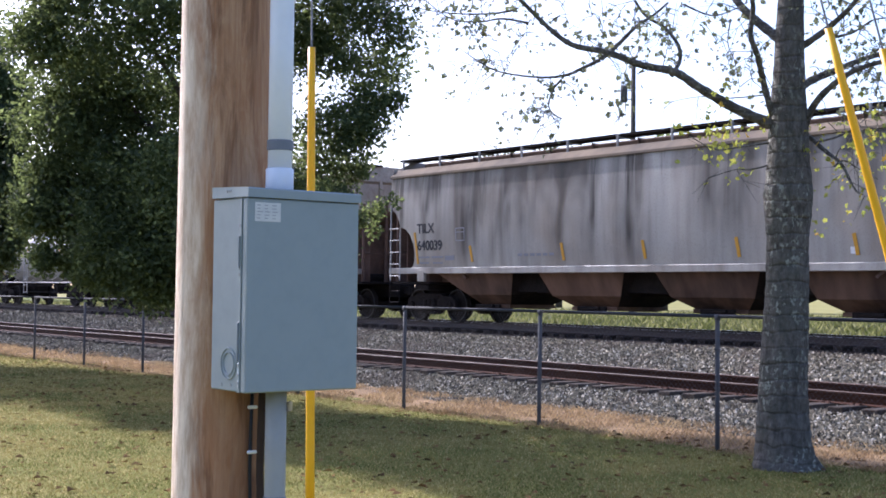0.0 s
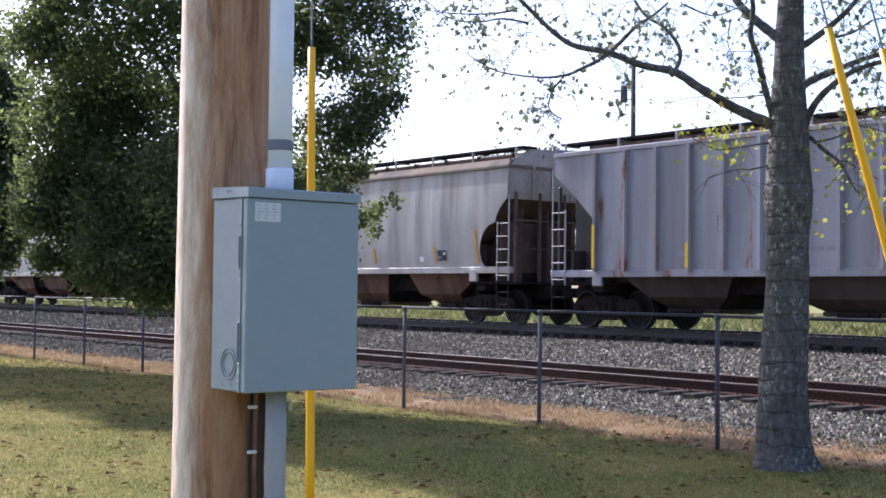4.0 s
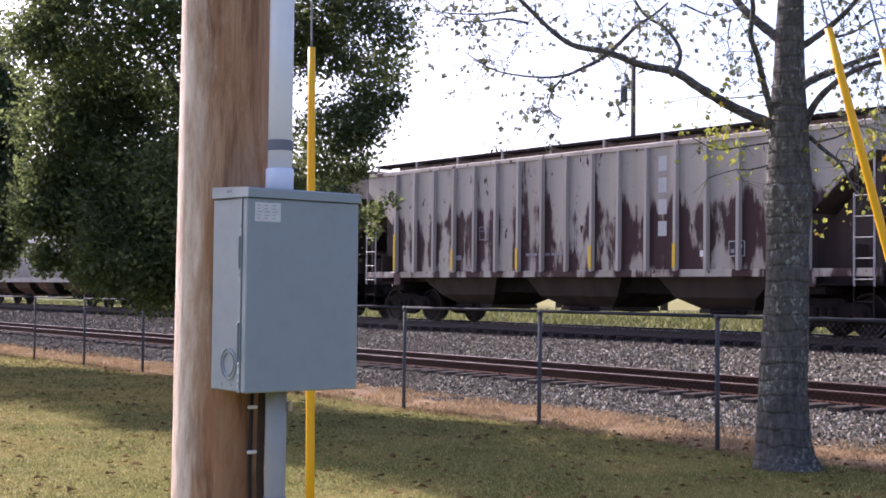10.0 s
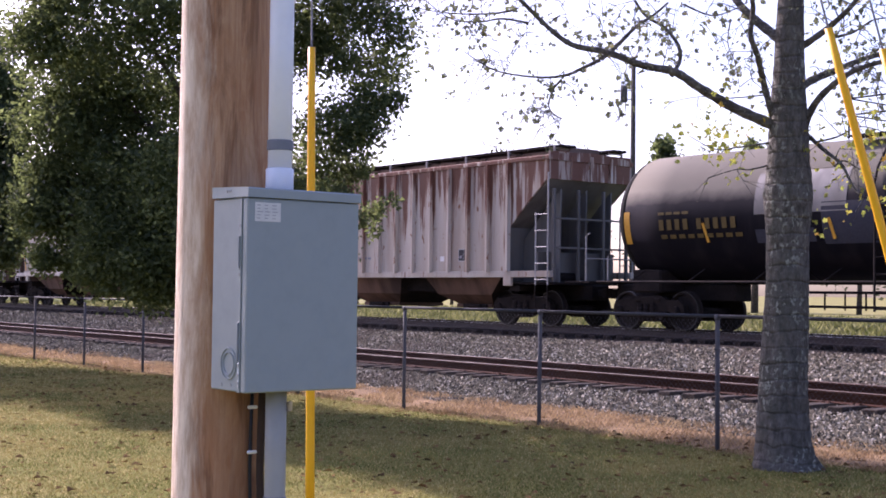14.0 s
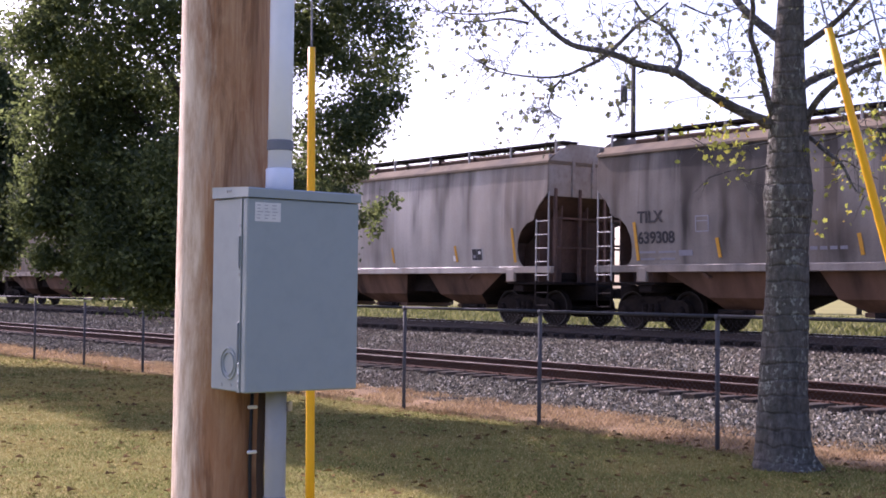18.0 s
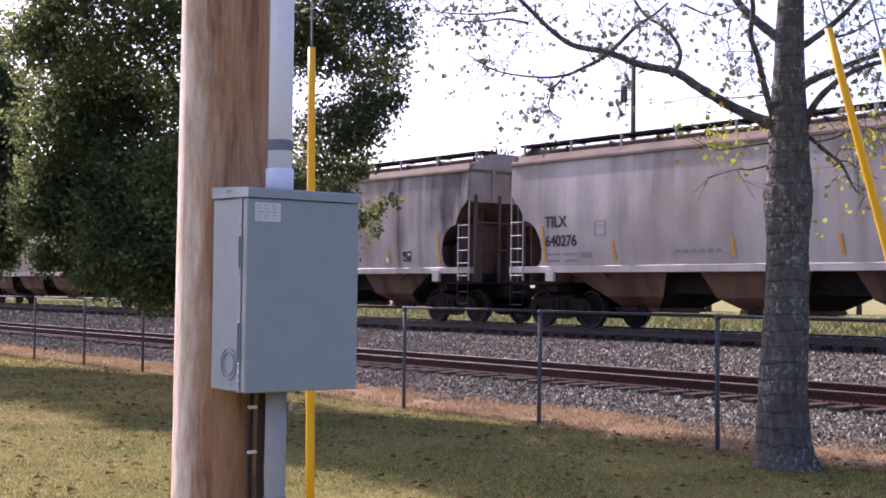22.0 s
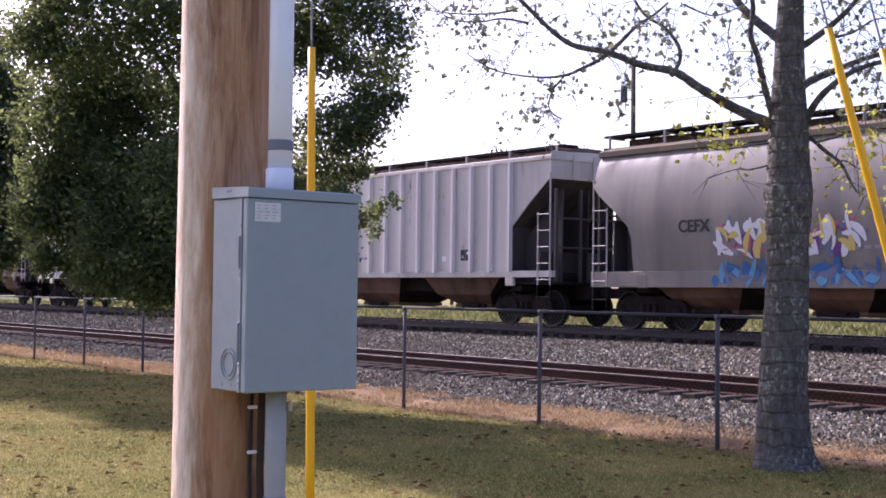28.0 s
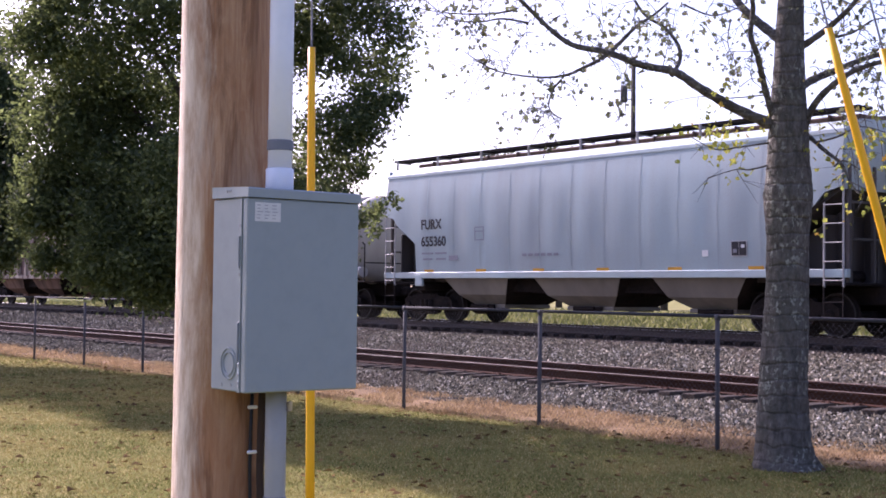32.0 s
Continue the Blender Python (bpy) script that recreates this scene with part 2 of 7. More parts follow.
POLEWOOD = wood_mat()
BOXPAINT = plain("grey_box_enamel", (0.25, 0.29, 0.295), 0.5, 0.05, 0.10)
BOXSTEEL = plain("zinc_fitting", (0.26, 0.28, 0.29), 0.55, 0.3, 0.3)
PVC = plain("grey_pvc", (0.30, 0.305, 0.295), 0.45, 0.0, 0.12)
PVCLIGHT = plain("pale_grey_pvc", (0.70, 0.725, 0.76), 0.5, 0.0, 0.1)
PVCDARK = plain("weathered_pvc", (0.16, 0.17, 0.19), 0.5, 0.0, 0.2)
STICKER = plain("paper_label", (0.58, 0.58, 0.56), 0.6, 0.0, 0.35)
YELLOW = plain("yellow_plastic", (0.80, 0.42, 0.008), 0.4, 0.0, 0.05)
WIRE = plain("steel_strand", (0.18, 0.18, 0.19), 0.5, 0.7, 0.3)
CABLE = plain("black_cable", (0.02, 0.02, 0.022), 0.5, 0.0, 0.2)
WHITE = plain("white_paint", (0.75, 0.75, 0.73), 0.5, 0.0, 0.2)


def bark_mat(name, c1, c2, c3, bands=14.0):
    m, t, b = nodes_of(name)
    v = coords(t, (1, 1, 1))
    n1 = noise_tex(t, coords(t, (1, 1, 0.35)), 16.0, 6.0, 0.65)
    ring = noise_tex(t, coords(t, (0.15, 0.15, 1.0)), bands, 4.0, 0.6)
    spots = noise_tex(t, v, 24.0, 5.0, 0.6)
    col = mix(t, ramp(t, n1, 0.35, 0.65), c1, c2)
    col = mix(t, ramp(t, ring, 0.50, 0.58, 0.0, 0.65), col, tuple(x * 0.45 for x in c1))
    col = mix(t, ramp(t, spots, 0.58, 0.63, 0.0, 0.85), col, c3)
    link(t, col, b.inputs["Base Color"])
    b.inputs["Roughness"].default_value = 0.92
    h = t.nodes.new("ShaderNodeMath")
    h.operation = "SUBTRACT"
    link(t, n1, h.inputs[0])
    link(t, ring, h.inputs[1])
    bump(t, b, h.outputs[0], 1.0, 0.05)
    return m


def ringed_bark():
    """Grey bark split by dark level creases a hand apart, with pale lichen flakes."""
    m, t, b = nodes_of("ringed_bark")
    n1 = noise_tex(t, coords(t, (1, 1, 0.45)), 18.0, 6.0, 0.68)
    n2 = noise_tex(t, coords(t), 3.2, 4.0)
    flakes = noise_tex(t, coords(t, (1, 1, 0.7)), 21.0, 4.0, 0.6)
    where = noise_tex(t, coords(t), 2.1, 3.0)
    xyz = t.nodes.new("ShaderNodeSeparateXYZ")
    link(t, coords(t), xyz.inputs[0])
    wave = calc(t, "MULTIPLY_ADD", noise_tex(t, coords(t, (1, 1, 0.4)), 3.4, 4.0, 0.6), 0.16, xyz.outputs[2])
    crease = calc(t, "PINGPONG", wave, 0.083)
    col = mix(t, ramp(t, n1, 0.34, 0.66), (0.050, 0.044, 0.037), (0.150, 0.136, 0.115))
    col = mix(t, ramp(t, n2, 0.42, 0.62, 0.0, 0.5), col, (0.075, 0.078, 0.062))
    col = mix(t, calc(t, "MULTIPLY", ramp(t, flakes, 0.54, 0.60), ramp(t, where, 0.44, 0.58, 0.0, 0.85)), col, (0.27, 0.275, 0.22))
    col = mix(t, calc(t, "MULTIPLY", ramp(t, crease, 0.002, 0.013, 0.5, 0.0), ramp(t, n2, 0.38, 0.62)), col, (0.022, 0.019, 0.016))
    link(t, col, b.inputs["Base Color"])
    b.inputs["Roughness"].default_value = 0.92
    b.inputs["Specular IOR Level"].default_value = 0.15
    bump(t, b, calc(t, "MULTIPLY_ADD", ramp(t, crease, 0.0, 0.02), 0.3, n1), 1.0, 0.035)
    return m


BARK = bark_mat("grey_bark", (0.062, 0.055, 0.046), (0.155, 0.14, 0.118), (0.22, 0.22, 0.17), 16.0)
TRUNKBARK = ringed_bark()
BARKDARK = bark_mat("dark_bark", (0.05, 0.042, 0.036), (0.09, 0.075, 0.06), (0.12, 0.11, 0.09))
LEAF_DARK = foliage("dense_leaves", (0.024, 0.038, 0.025), (0.060, 0.082, 0.040), (0.20, 0.23, 0.10), 0.42)
LEAF_THIN = foliage("thin_leaves", (0.085, 0.09, 0.065), (0.13, 0.135, 0.085), (0.24, 0.19, 0.08), 0.40)
LEAF_YELLOW = foliage("turning_leaves", (0.20, 0.22, 0.03), (0.38, 0.34, 0.04), (0.60, 0.34, 0.03), 0.5)
LEAF_FAR = foliage("distant_leaves", (0.07, 0.085, 0.045), (0.12, 0.11, 0.06), (0.17, 0.11, 0.05), 0.2)

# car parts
# soot-dark steel; also the painted shade between the hopper pockets
STEELDARK = surface("soot_and_shade_steel", (0.014, 0.012, 0.012), (0.026, 0.020, 0.018), 2.0, 0.9, 0.0, grain=20, relief=0.2, gloss=0.1)
HOPPERBROWN = car_paint("rusty_hopper", (0.185, 0.11, 0.075), (0.035, 0.024, 0.020), 0.85, 0.0, streak=1.0, rough=0.8)
HOPPERGREY = car_paint("grimy_hopper", (0.075, 0.060, 0.052), (0.024, 0.020, 0.019), 0.6, 0.0, streak=1.0, rough=0.8)
CASTING = surface("cast_truck", (0.014, 0.0115, 0.011), (0.026, 0.020, 0.017), 3.0, 0.9, 0.0, grain=24, relief=0.3, gloss=0.08)
WHEELSTEEL = surface("wheel_steel", (0.016, 0.013, 0.0125), (0.027, 0.021, 0.019), 3.0, 0.85, 0.0, grain=20, relief=0.1, gloss=0.1)
RIMSTEEL = plain("worn_rim", (0.035, 0.032, 0.03), 0.5, 0.3, 0.4)
STRIPE = plain("yellow_reflector", (0.60, 0.31, 0.035), 0.45, 0.0, 0.35)
ENDBROWN = surface("sooty_brown_end", (0.165, 0.105, 0.082), (0.085, 0.060, 0.052), 1.2, 0.9, grain=16, relief=0.2, gloss=0.1)
INK = plain("black_lettering", (0.03, 0.03, 0.035), 0.6, 0.0, 0.3)
INKFAINT = plain("faded_lettering", (0.25, 0.25, 0.28), 0.6, 0.0, 0.3)
# fence top rail: galvanised steel with its backlit darkness put into the colour
RAILGALV = plain("backlit_rail_pipe", (0.045, 0.045, 0.048), 0.85, 0.0, 0.3)
LADDERWHITE = plain("grubby_white_steel", (0.36, 0.345, 0.325), 0.6, 0.0, 0.45)


# ---- mesh helpers ----
def finish(name, bm, material, smooth=False):
    me = bpy.data.meshes.new(name)
    bmesh.ops.recalc_face_normals(bm, faces=bm.faces)
    bm.to_mesh(me)
    bm.free()
    me.materials.append(material)
    if smooth:
        for p in me.polygons:
            p.use_smooth = len(p.vertices) <= 4
    return me


def quick(name, verts, faces, material, smooth=False):
    """A large mesh from arrays; every face has the same number of corners."""
    verts, faces = np.asarray(verts, dtype=np.float32), np.asarray(faces, dtype=np.int32)
    me = bpy.data.meshes.new(name)
    n, k = faces.shape
    me.vertices.add(len(verts))
    me.vertices.foreach_set("co", verts.ravel())
    me.loops.add(n * k)
    me.loops.foreach_set("vertex_index", faces.ravel())
    me.polygons.add(n)
    me.polygons.foreach_set("loop_start", np.arange(0, n * k, k, dtype=np.int32))
    me.polygons.foreach_set("use_smooth", np.full(n, smooth))
    me.update(calc_edges=True)
    me.materials.append(material)
    return me


def box(bm, x0, x1, y0, y1, z0, z1, chamfer=0.0):
    vs = [bm.verts.new((x, y, z)) for x in (x0, x1) for y in (y0, y1) for z in (z0, z1)]
    fs = [bm.faces.new([vs[i] for i in f]) for f in ((0, 1, 3, 2), (4, 6, 7, 5), (0, 4, 5, 1), (2, 3, 7, 6), (0, 2, 6, 4), (1, 5, 7, 3))]
    if chamfer:
        edges = {e for f in fs for e in f.edges}
        bmesh.ops.bevel(bm, geom=list(edges), offset=chamfer, segments=1, affect="EDGES")


def rod(bm, a, b, r, seg=8, r2=None, caps=True):
    """A round bar from a to b."""
    a, b = Vector(a), Vector(b)
    d = (b - a).normalized()
    u = d.orthogonal().normalized()
    w = d.cross(u)
    r2 = r if r2 is None else r2
    rings = []
    for p, q in ((a, r), (b, r2)):
        rings.append([bm.verts.new(p + (u * math.cos(k) + w * math.sin(k)) * q) for k in (i * math.tau / seg for i in range(seg))])
    for i in range(seg):
        bm.faces.new((rings[0][i], rings[0][(i + 1) % seg], rings[1][(i + 1) % seg], rings[1][i]))
    if caps:
        bm.faces.new(rings[0][::-1])
        bm.faces.new(rings[1])


def tube(bm, pts, radii, seg=8):
    """A round limb along a smooth line through pts."""
    pts = [Vector(p) for p in pts]
    rings = []
    u = None
    for i, p in enumerate(pts):
        d = (pts[min(i + 1, len(pts) - 1)] - pts[max(i - 1, 0)]).normalized()
        u = d.orthogonal().normalized() if u is None else (u - d * u.dot(d)).normalized()
        w = d.cross(u)
        rings.append([bm.verts.new(p + (u * math.cos(k) + w * math.sin(k)) * radii[i]) for k in (j * math.tau / seg for j in range(seg))])
    for a, b in zip(rings, rings[1:]):
        for i in range(seg):
            bm.faces.new((a[i], a[(i + 1) % seg], b[(i + 1) % seg], b[i]))
    bm.faces.new(rings[0][::-1])
    bm.faces.new(rings[-1])


def smooth_line(pts, n=6):
    """Catmull-Rom through pts."""
    pts = [Vector(p) for p in pts]
    out = []
    for i in range(len(pts) - 1):
        p0, p1, p2, p3 = pts[max(i - 1, 0)], pts[i], pts[i + 1], pts[min(i + 2, len(pts) - 1)]
        for k in range(n):
            s = k / n
            out.append(0.5 * ((2 * p1) + (p2 - p0) * s + (2 * p0 - 5 * p1 + 4 * p2 - p3) * s * s + (3 * p1 - p0 - 3 * p2 + p3) * s ** 3))
    return out + [pts[-1]]


def lathe(bm, profile, seg=24, axis="Z"):
    """Turn (radius, height) pairs round an axis."""
    def spot(r, h, k):
        c, s = math.cos(k) * r, math.sin(k) * r
        return {"Z": (c, s, h), "Y": (c, h, s), "X": (h, c, s)}[axis]
    rings = [[bm.verts.new(spot(r, h, i * math.tau / seg)) for i in range(seg)] for r, h in profile]
    for a, b in zip(rings, rings[1:]):
        for i in range(seg):
            bm.faces.new((a[i], a[(i + 1) % seg], b[(i + 1) % seg], b[i]))
    bm.faces.new(rings[0][::-1])
    bm.faces.new(rings[-1])


def ring(bm, r, y, thick, seg=28):
    """A thin raised ring that faces -Y."""
    a = [[bm.verts.new((math.cos(k) * q, y - h, math.sin(k) * q)) for k in (i * math.tau / seg for i in range(seg))] for q, h in ((r - thick, -0.001), (r - thick * 0.5, 0.003), (r + thick * 0.5, 0.003), (r + thick, -0.001))]
    for u, v in zip(a, a[1:]):
        for i in range(seg):
            bm.faces.new((u[i], u[(i + 1) % seg], v[(i + 1) % seg], v[i]))


def slab(bm, outline, y0, y1):
    """An (x, z) outline, thick from y0 to y1."""
    a = [bm.verts.new((x, y0, z)) for x, z in outline]
    b = [bm.verts.new((x, y1, z)) for x, z in outline]
    bm.faces.new(a)
    bm.faces.new(b[::-1])
    n = len(a)
    for i in range(n):
        bm.faces.new((a[i], b[i], b[(i + 1) % n], a[(i + 1) % n]))


def part(name, mesh, parent, m=None, label=""):
    ob = new(name, mesh)
    ob.parent = parent
    if m is not None:
        ob.matrix_basis = m
    if label:
        ob["label"] = label
    return ob


def thing(name, m, label, category, group="", kind=""):
    ob = new(name)
    ob.matrix_basis = m
    return tagged(ob, label, category, group, kind)


def text_mesh(s, size, material, depth=0.004):
    """Flat lettering that reads along +X and stands up along +Z."""
    cu = bpy.data.curves.new("lettering", "FONT")
    cu.body, cu.size, cu.extrude, cu.align_y, cu.offset = s, size, depth, "CENTER", size * 0.022
    ob = bpy.data.objects.new("lettering", cu)
    me = bpy.data.meshes.new_from_object(ob)
    bpy.data.objects.remove(ob)
    bpy.data.curves.remove(cu)
    me.transform(Matrix.Rotation(radians(90), 4, "X"))
    me.materials.clear()
    me.materials.append(material)
    return me


rng = np.random.default_rng(5)


# ---- ground ----
PROFILE = [(-400, 0.0), (-60, 0.0), (-8, 0.0), (0, 0.0), (6, 0.0), (10, 0.0), (11.75, 0.0), (12.6, 0.03), (13.5, 0.06), (14.1, 0.14), (14.55, 0.205), (14.9, 0.235), (15.2, 0.255), (17.1, 0.265), (17.6, 0.25),
           (18.6, 0.16), (20.0, 0.34), (21.5, 0.50), (22.2, 0.60), (22.5, 0.68), (25.2, 0.69), (25.6, 0.62), (26.6, 0.5), (28, 0.42), (34, 0.42), (48, 0.45), (70, 0.5), (120, 0.6), (400, 0.8), (2500, 1.0)]


def ground_z(y):
    return float(np.interp(y, [a for a, _ in PROFILE], [b for _, b in PROFILE]))


def build_ground():
    ys = []
    for (a, _), (b, _) in zip(PROFILE, PROFILE[1:]):
        n = max(1, int((b - a) / 0.35)) if -1 < a < 28 else 1
        ys += [a + (b - a) * i / n for i in range(n)]
    ys.append(PROFILE[-1][0])
    xs = [-2500, -900, -400, -200, -130, -100] + [-80 + 0.8 * i for i in range(101)] + [6, 20, 60, 200, 900, 2500]
    vs, fs, mats = [], [], []
    for y in ys:
        for x in xs:
            z = ground_z(y)
            if -80 <= x <= 1 and -1 < y < 27:
                z += 0.035 * noise.noise((x * 0.35, y * 0.35, 3.0)) + (0.03 * noise.noise((x * 1.7, y * 1.7, 9.0)) if y > 12 else 0.0)
            vs.append((x, y, z))
    w = len(xs)
    for j in range(len(ys) - 1):
        for i in range(w - 1):
            fs.append((j * w + i, j * w + i + 1, (j + 1) * w + i + 1, (j + 1) * w + i))
            y = (ys[j] + ys[j + 1]) / 2 + 0.35 * noise.noise((xs[i] * 0.5, 0, 1.5))
            mats.append(0 if y < 11.8 else 1 if y < 13.3 else 2 if y < 26.3 else 3 if y < 62 else 4)
            # the strip under the far track is darker
            if 22.15 < (ys[j] + ys[j + 1]) / 2 < 25.4:
                mats[-1] = 5
    me = quick("ground", vs, fs, LAWN, True)
    for m in (DRY, GRAVEL, FARGRASS, FARTAN, DARKBED):
        me.materials.append(m)
    me.polygons.foreach_set("material_index", mats)
    tagged(new("ground", me), "mown lawn, dry verge, ballast bank and far field", "ground", kind="structure")


build_ground()


def scatter_blades(name, n, x0, x1, y0, y1, h0, h1, width, material, label, seed, clump=0.0):
    """Single grass blades: bent strips of two triangles, stood on the ground."""
    g = np.random.default_rng(seed)
    x = g.uniform(x0, x1, n)
    y = g.uniform(y0, y1, n)
    if clump:
        keep = np.array([noise.noise((a * 1.3, b * 1.3, 4.0)) > -clump for a, b in zip(x, y)])
        x, y = x[keep], y[keep]
    n = len(x)
    z = np.array([ground_z(b) + 0.035 * noise.noise((a * 0.35, b * 0.35, 3.0)) for a, b in zip(x, y)]) - 0.012
    h = g.uniform(h0, h1, n)
    a = g.uniform(0, math.tau, n)
    lean = g.uniform(0.2, 0.9, n) * h
    la = g.uniform(0, math.tau, n)
    dx, dy = np.cos(a) * width, np.sin(a) * width
    v = np.empty((n, 4, 3))
    v[:, 0] = np.stack([x - dx, y - dy, z], 1)
    v[:, 1] = np.stack([x + dx, y + dy, z], 1)
    v[:, 2] = np.stack([x + dx * 0.7 + np.cos(la) * lean * 0.35, y + dy * 0.7 + np.sin(la) * lean * 0.35, z + h * 0.6], 1)
    v[:, 3] = np.stack([x + np.cos(la) * lean, y + np.sin(la) * lean, z + h], 1)
    me = quick(name, v.reshape(-1, 3), np.arange(n * 4).reshape(-1, 4), material)
    tagged(new(name, me), label, "grass", kind="stuff")


scatter_blades("lawn_grass", 320000, -26, -5, 3.4, 12.0, 0.015, 0.042, 0.006, BLADE, "short mown grass, green and straw-coloured", 11)
scatter_blades("lawn_grass", 40000, -46, -26, 7.5, 12.2, 0.03, 0.07, 0.012, BLADE, "short mown grass further along the fence", 12)
scatter_blades("dry_grass", 34000, -30, -6, 11.6, 13.45, 0.03, 0.085, 0.006, STRAW, "dead reddish-brown grass along the fence", 13, 0.25)
scatter_blades("dry_grass", 13000, -52, -30, 11.8, 13.7, 0.04, 0.10, 0.012, STRAW, "dead reddish-brown grass along the fence", 14, 0.25)
scatter_blades("far_verge_grass", 22000, -75, -12, 26.2, 34.0, 0.10, 0.28, 0.03, blades_mat("verge_blades", (0.085, 0.10, 0.026), (0.15, 0.15, 0.05), (0.36, 0.34, 0.15)), "tufted yellow-green grass behind the tracks", 15)


scatter_blades("far_verge_grass", 60000, -105, -18, 34.0, 60.0, 0.12, 0.42, 0.07, bpy.data.materials["verge_blades"], "rough yellow-green grass of the far field's edge", 16, 0.15)


def scatter_leaves():
    g = np.random.default_rng(21)
    n = 2600
    x, y = g.uniform(-30, -5, n), g.uniform(3.4, 12.6, n)
    a, s = g.uniform(0, math.tau, n), g.uniform(0.02, 0.055, n)
    v = np.empty((n, 4, 3))
    for k, (r, lift) in enumerate(((1, 0.0), (0.7, 0.5), (1, 0.2), (0.7, 0.8))):
        q = a + k * math.pi / 2
        v[:, k] = np.stack([x + np.cos(q) * s * r, y + np.sin(q) * s * r, 0.035 + s * lift * g.uniform(0.2, 1.0, n)], 1)
    tagged(new("fallen_leaves", quick("fallen_leaves", v.reshape(-1, 3), np.arange(n * 4).reshape(-1, 4), LITTER)), "curled brown leaves fallen on the lawn", "leaves", kind="stuff")


scatter_leaves()


def scatter_stones():
    """Crushed-rock ballast: angular stones with six corners each."""
    g = np.random.default_rng(31)
    zones = [(80000, -34, -9, 13.35, 15.0, 0.014, 0.042), (24000, -62, -34, 13.5, 15.0, 0.025, 0.05), (52000, -34, -9, 15.0, 17.6, 0.012, 0.032),
             (95000, -40, -11, 17.4, 22.3, 0.018, 0.050), (30000, -75, -40, 17.4, 22.3, 0.03, 0.065), (7000, -24, -8, 12.8, 13.5, 0.010, 0.025)]
    allv = []
    for n, x0, x1, y0, y1, s0, s1 in zones:
        x, y = g.uniform(x0, x1, n), g.uniform(y0, y1, n)
        z = np.interp(y, [a for a, _ in PROFILE], [b for _, b in PROFILE]) + g.uniform(-0.008, 0.018, n)
        s = g.uniform(s0, s1, n)
        base = np.array([(1, 0, 0), (-1, 0, 0), (0, 1, 0), (0, -1, 0), (0, 0, 1), (0, 0, -1)], float)
        v = base[None] * (s[:, None] * g.uniform(0.6, 1.15, (n, 6)))[:, :, None] + g.normal(0, 0.22, (n, 6, 3)) * s[:, None, None]
        an = g.uniform(0, math.tau, n)
        c, d = np.cos(an)[:, None], np.sin(an)[:, None]
        v = np.stack([v[:, :, 0] * c - v[:, :, 1] * d, v[:, :, 0] * d + v[:, :, 1] * c, v[:, :, 2]], 2)
        allv.append(v + np.stack([x, y, z], 1)[:, None, :])
    v = np.concatenate(allv)
    f = np.array([(0, 2, 4), (2, 1, 4), (1, 3, 4), (3, 0, 4)])
    faces = (np.arange(len(v))[:, None, None] * 6 + f[None]).reshape(-1, 3)
    tagged(new("ballast_stones", quick("ballast_stones", v.reshape(-1, 3), faces, STONE)), "loose grey crushed-rock ballast", "gravel", kind="stuff")


scatter_stones()


# ---- tracks ----
def rail_mesh(x0, x1, head, web):
    """A flat-bottomed rail: foot, web and head, with its running surface as a strip on top."""
    pr = [(-0.075, -0.172), (0.075, -0.172), (0.075, -0.160), (0.012, -0.140), (0.010, -0.050), (0.036, -0.038), (0.036, -0.008), (0.028, 0.0), (-0.028, 0.0), (-0.036, -0.008), (-0.036, -0.038), (-0.010, -0.050), (-0.012, -0.140), (-0.075, -0.160)]
    bm = bmesh.new()
    a = [bm.verts.new((x0, y, z)) for y, z in pr]
    b = [bm.verts.new((x1, y, z)) for y, z in pr]
    n = len(pr)
    for i in range(n):
        f = bm.faces.new((a[i], a[(i + 1) % n], b[(i + 1) % n], b[i]))
        f.material_index = 1 if i in (6, 7, 8) else 0
    bm.faces.new(a[::-1])
    bm.faces.new(b)
    me = finish("rail", bm, web)
    me.materials.append(head)
    return me


def build_track(name, y, z, head, label, x0, x1, step, near):
    t = thing(name, pose(0, y, z), label, "railway track", kind="structure")
    rail = rail_mesh(-420, 160, head, RAIL if near else RAILBLACK)
    for s in (-0.7525, 0.7525):
        part("rail", rail, t, pose(0, s, 0))
    bm = bmesh.new()
    box(bm, -0.118, 0.118, -1.36, 1.36, -0.36, -0.160, 0.012)
    tie = finish("tie", bm, TIE if near else DARKBED)
    bm = bmesh.new()
    box(bm, -0.09, 0.09, -0.17, 0.17, -0.172, -0.156, 0.004)
    for sx in (-0.055, 0.055):
        for sy in (-0.10, 0.10):
            box(bm, sx - 0.014, sx + 0.014, sy - 0.014, sy + 0.014, -0.165, -0.140)
    plate = finish("tie_plate", bm, RAIL)
    g = random.Random(name)
    x = x0
    while x < x1:
        p = part("tie", tie, t, pose(x + g.uniform(-0.03, 0.03), g.uniform(-0.05, 0.05), g.uniform(-0.012, 0.004), 0, 0, g.uniform(-1.2, 1.2)))
        if near and x > -36:
            for s in (-0.7525, 0.7525):
                part("tie_plate", plate, p, pose(0, s, 0))
        x += step
    return t


build_track("track_near", NEAR_Y, NEAR_Z, RAILDULL, "empty siding with rusty rails on wooden ties in grey ballast", -62, -6, 0.50, True)
build_track("track_far", FAR_Y, FAR_Z, RAILTOP, "raised main track with polished rail heads on dark ties", -75, -6, 0.50, False)


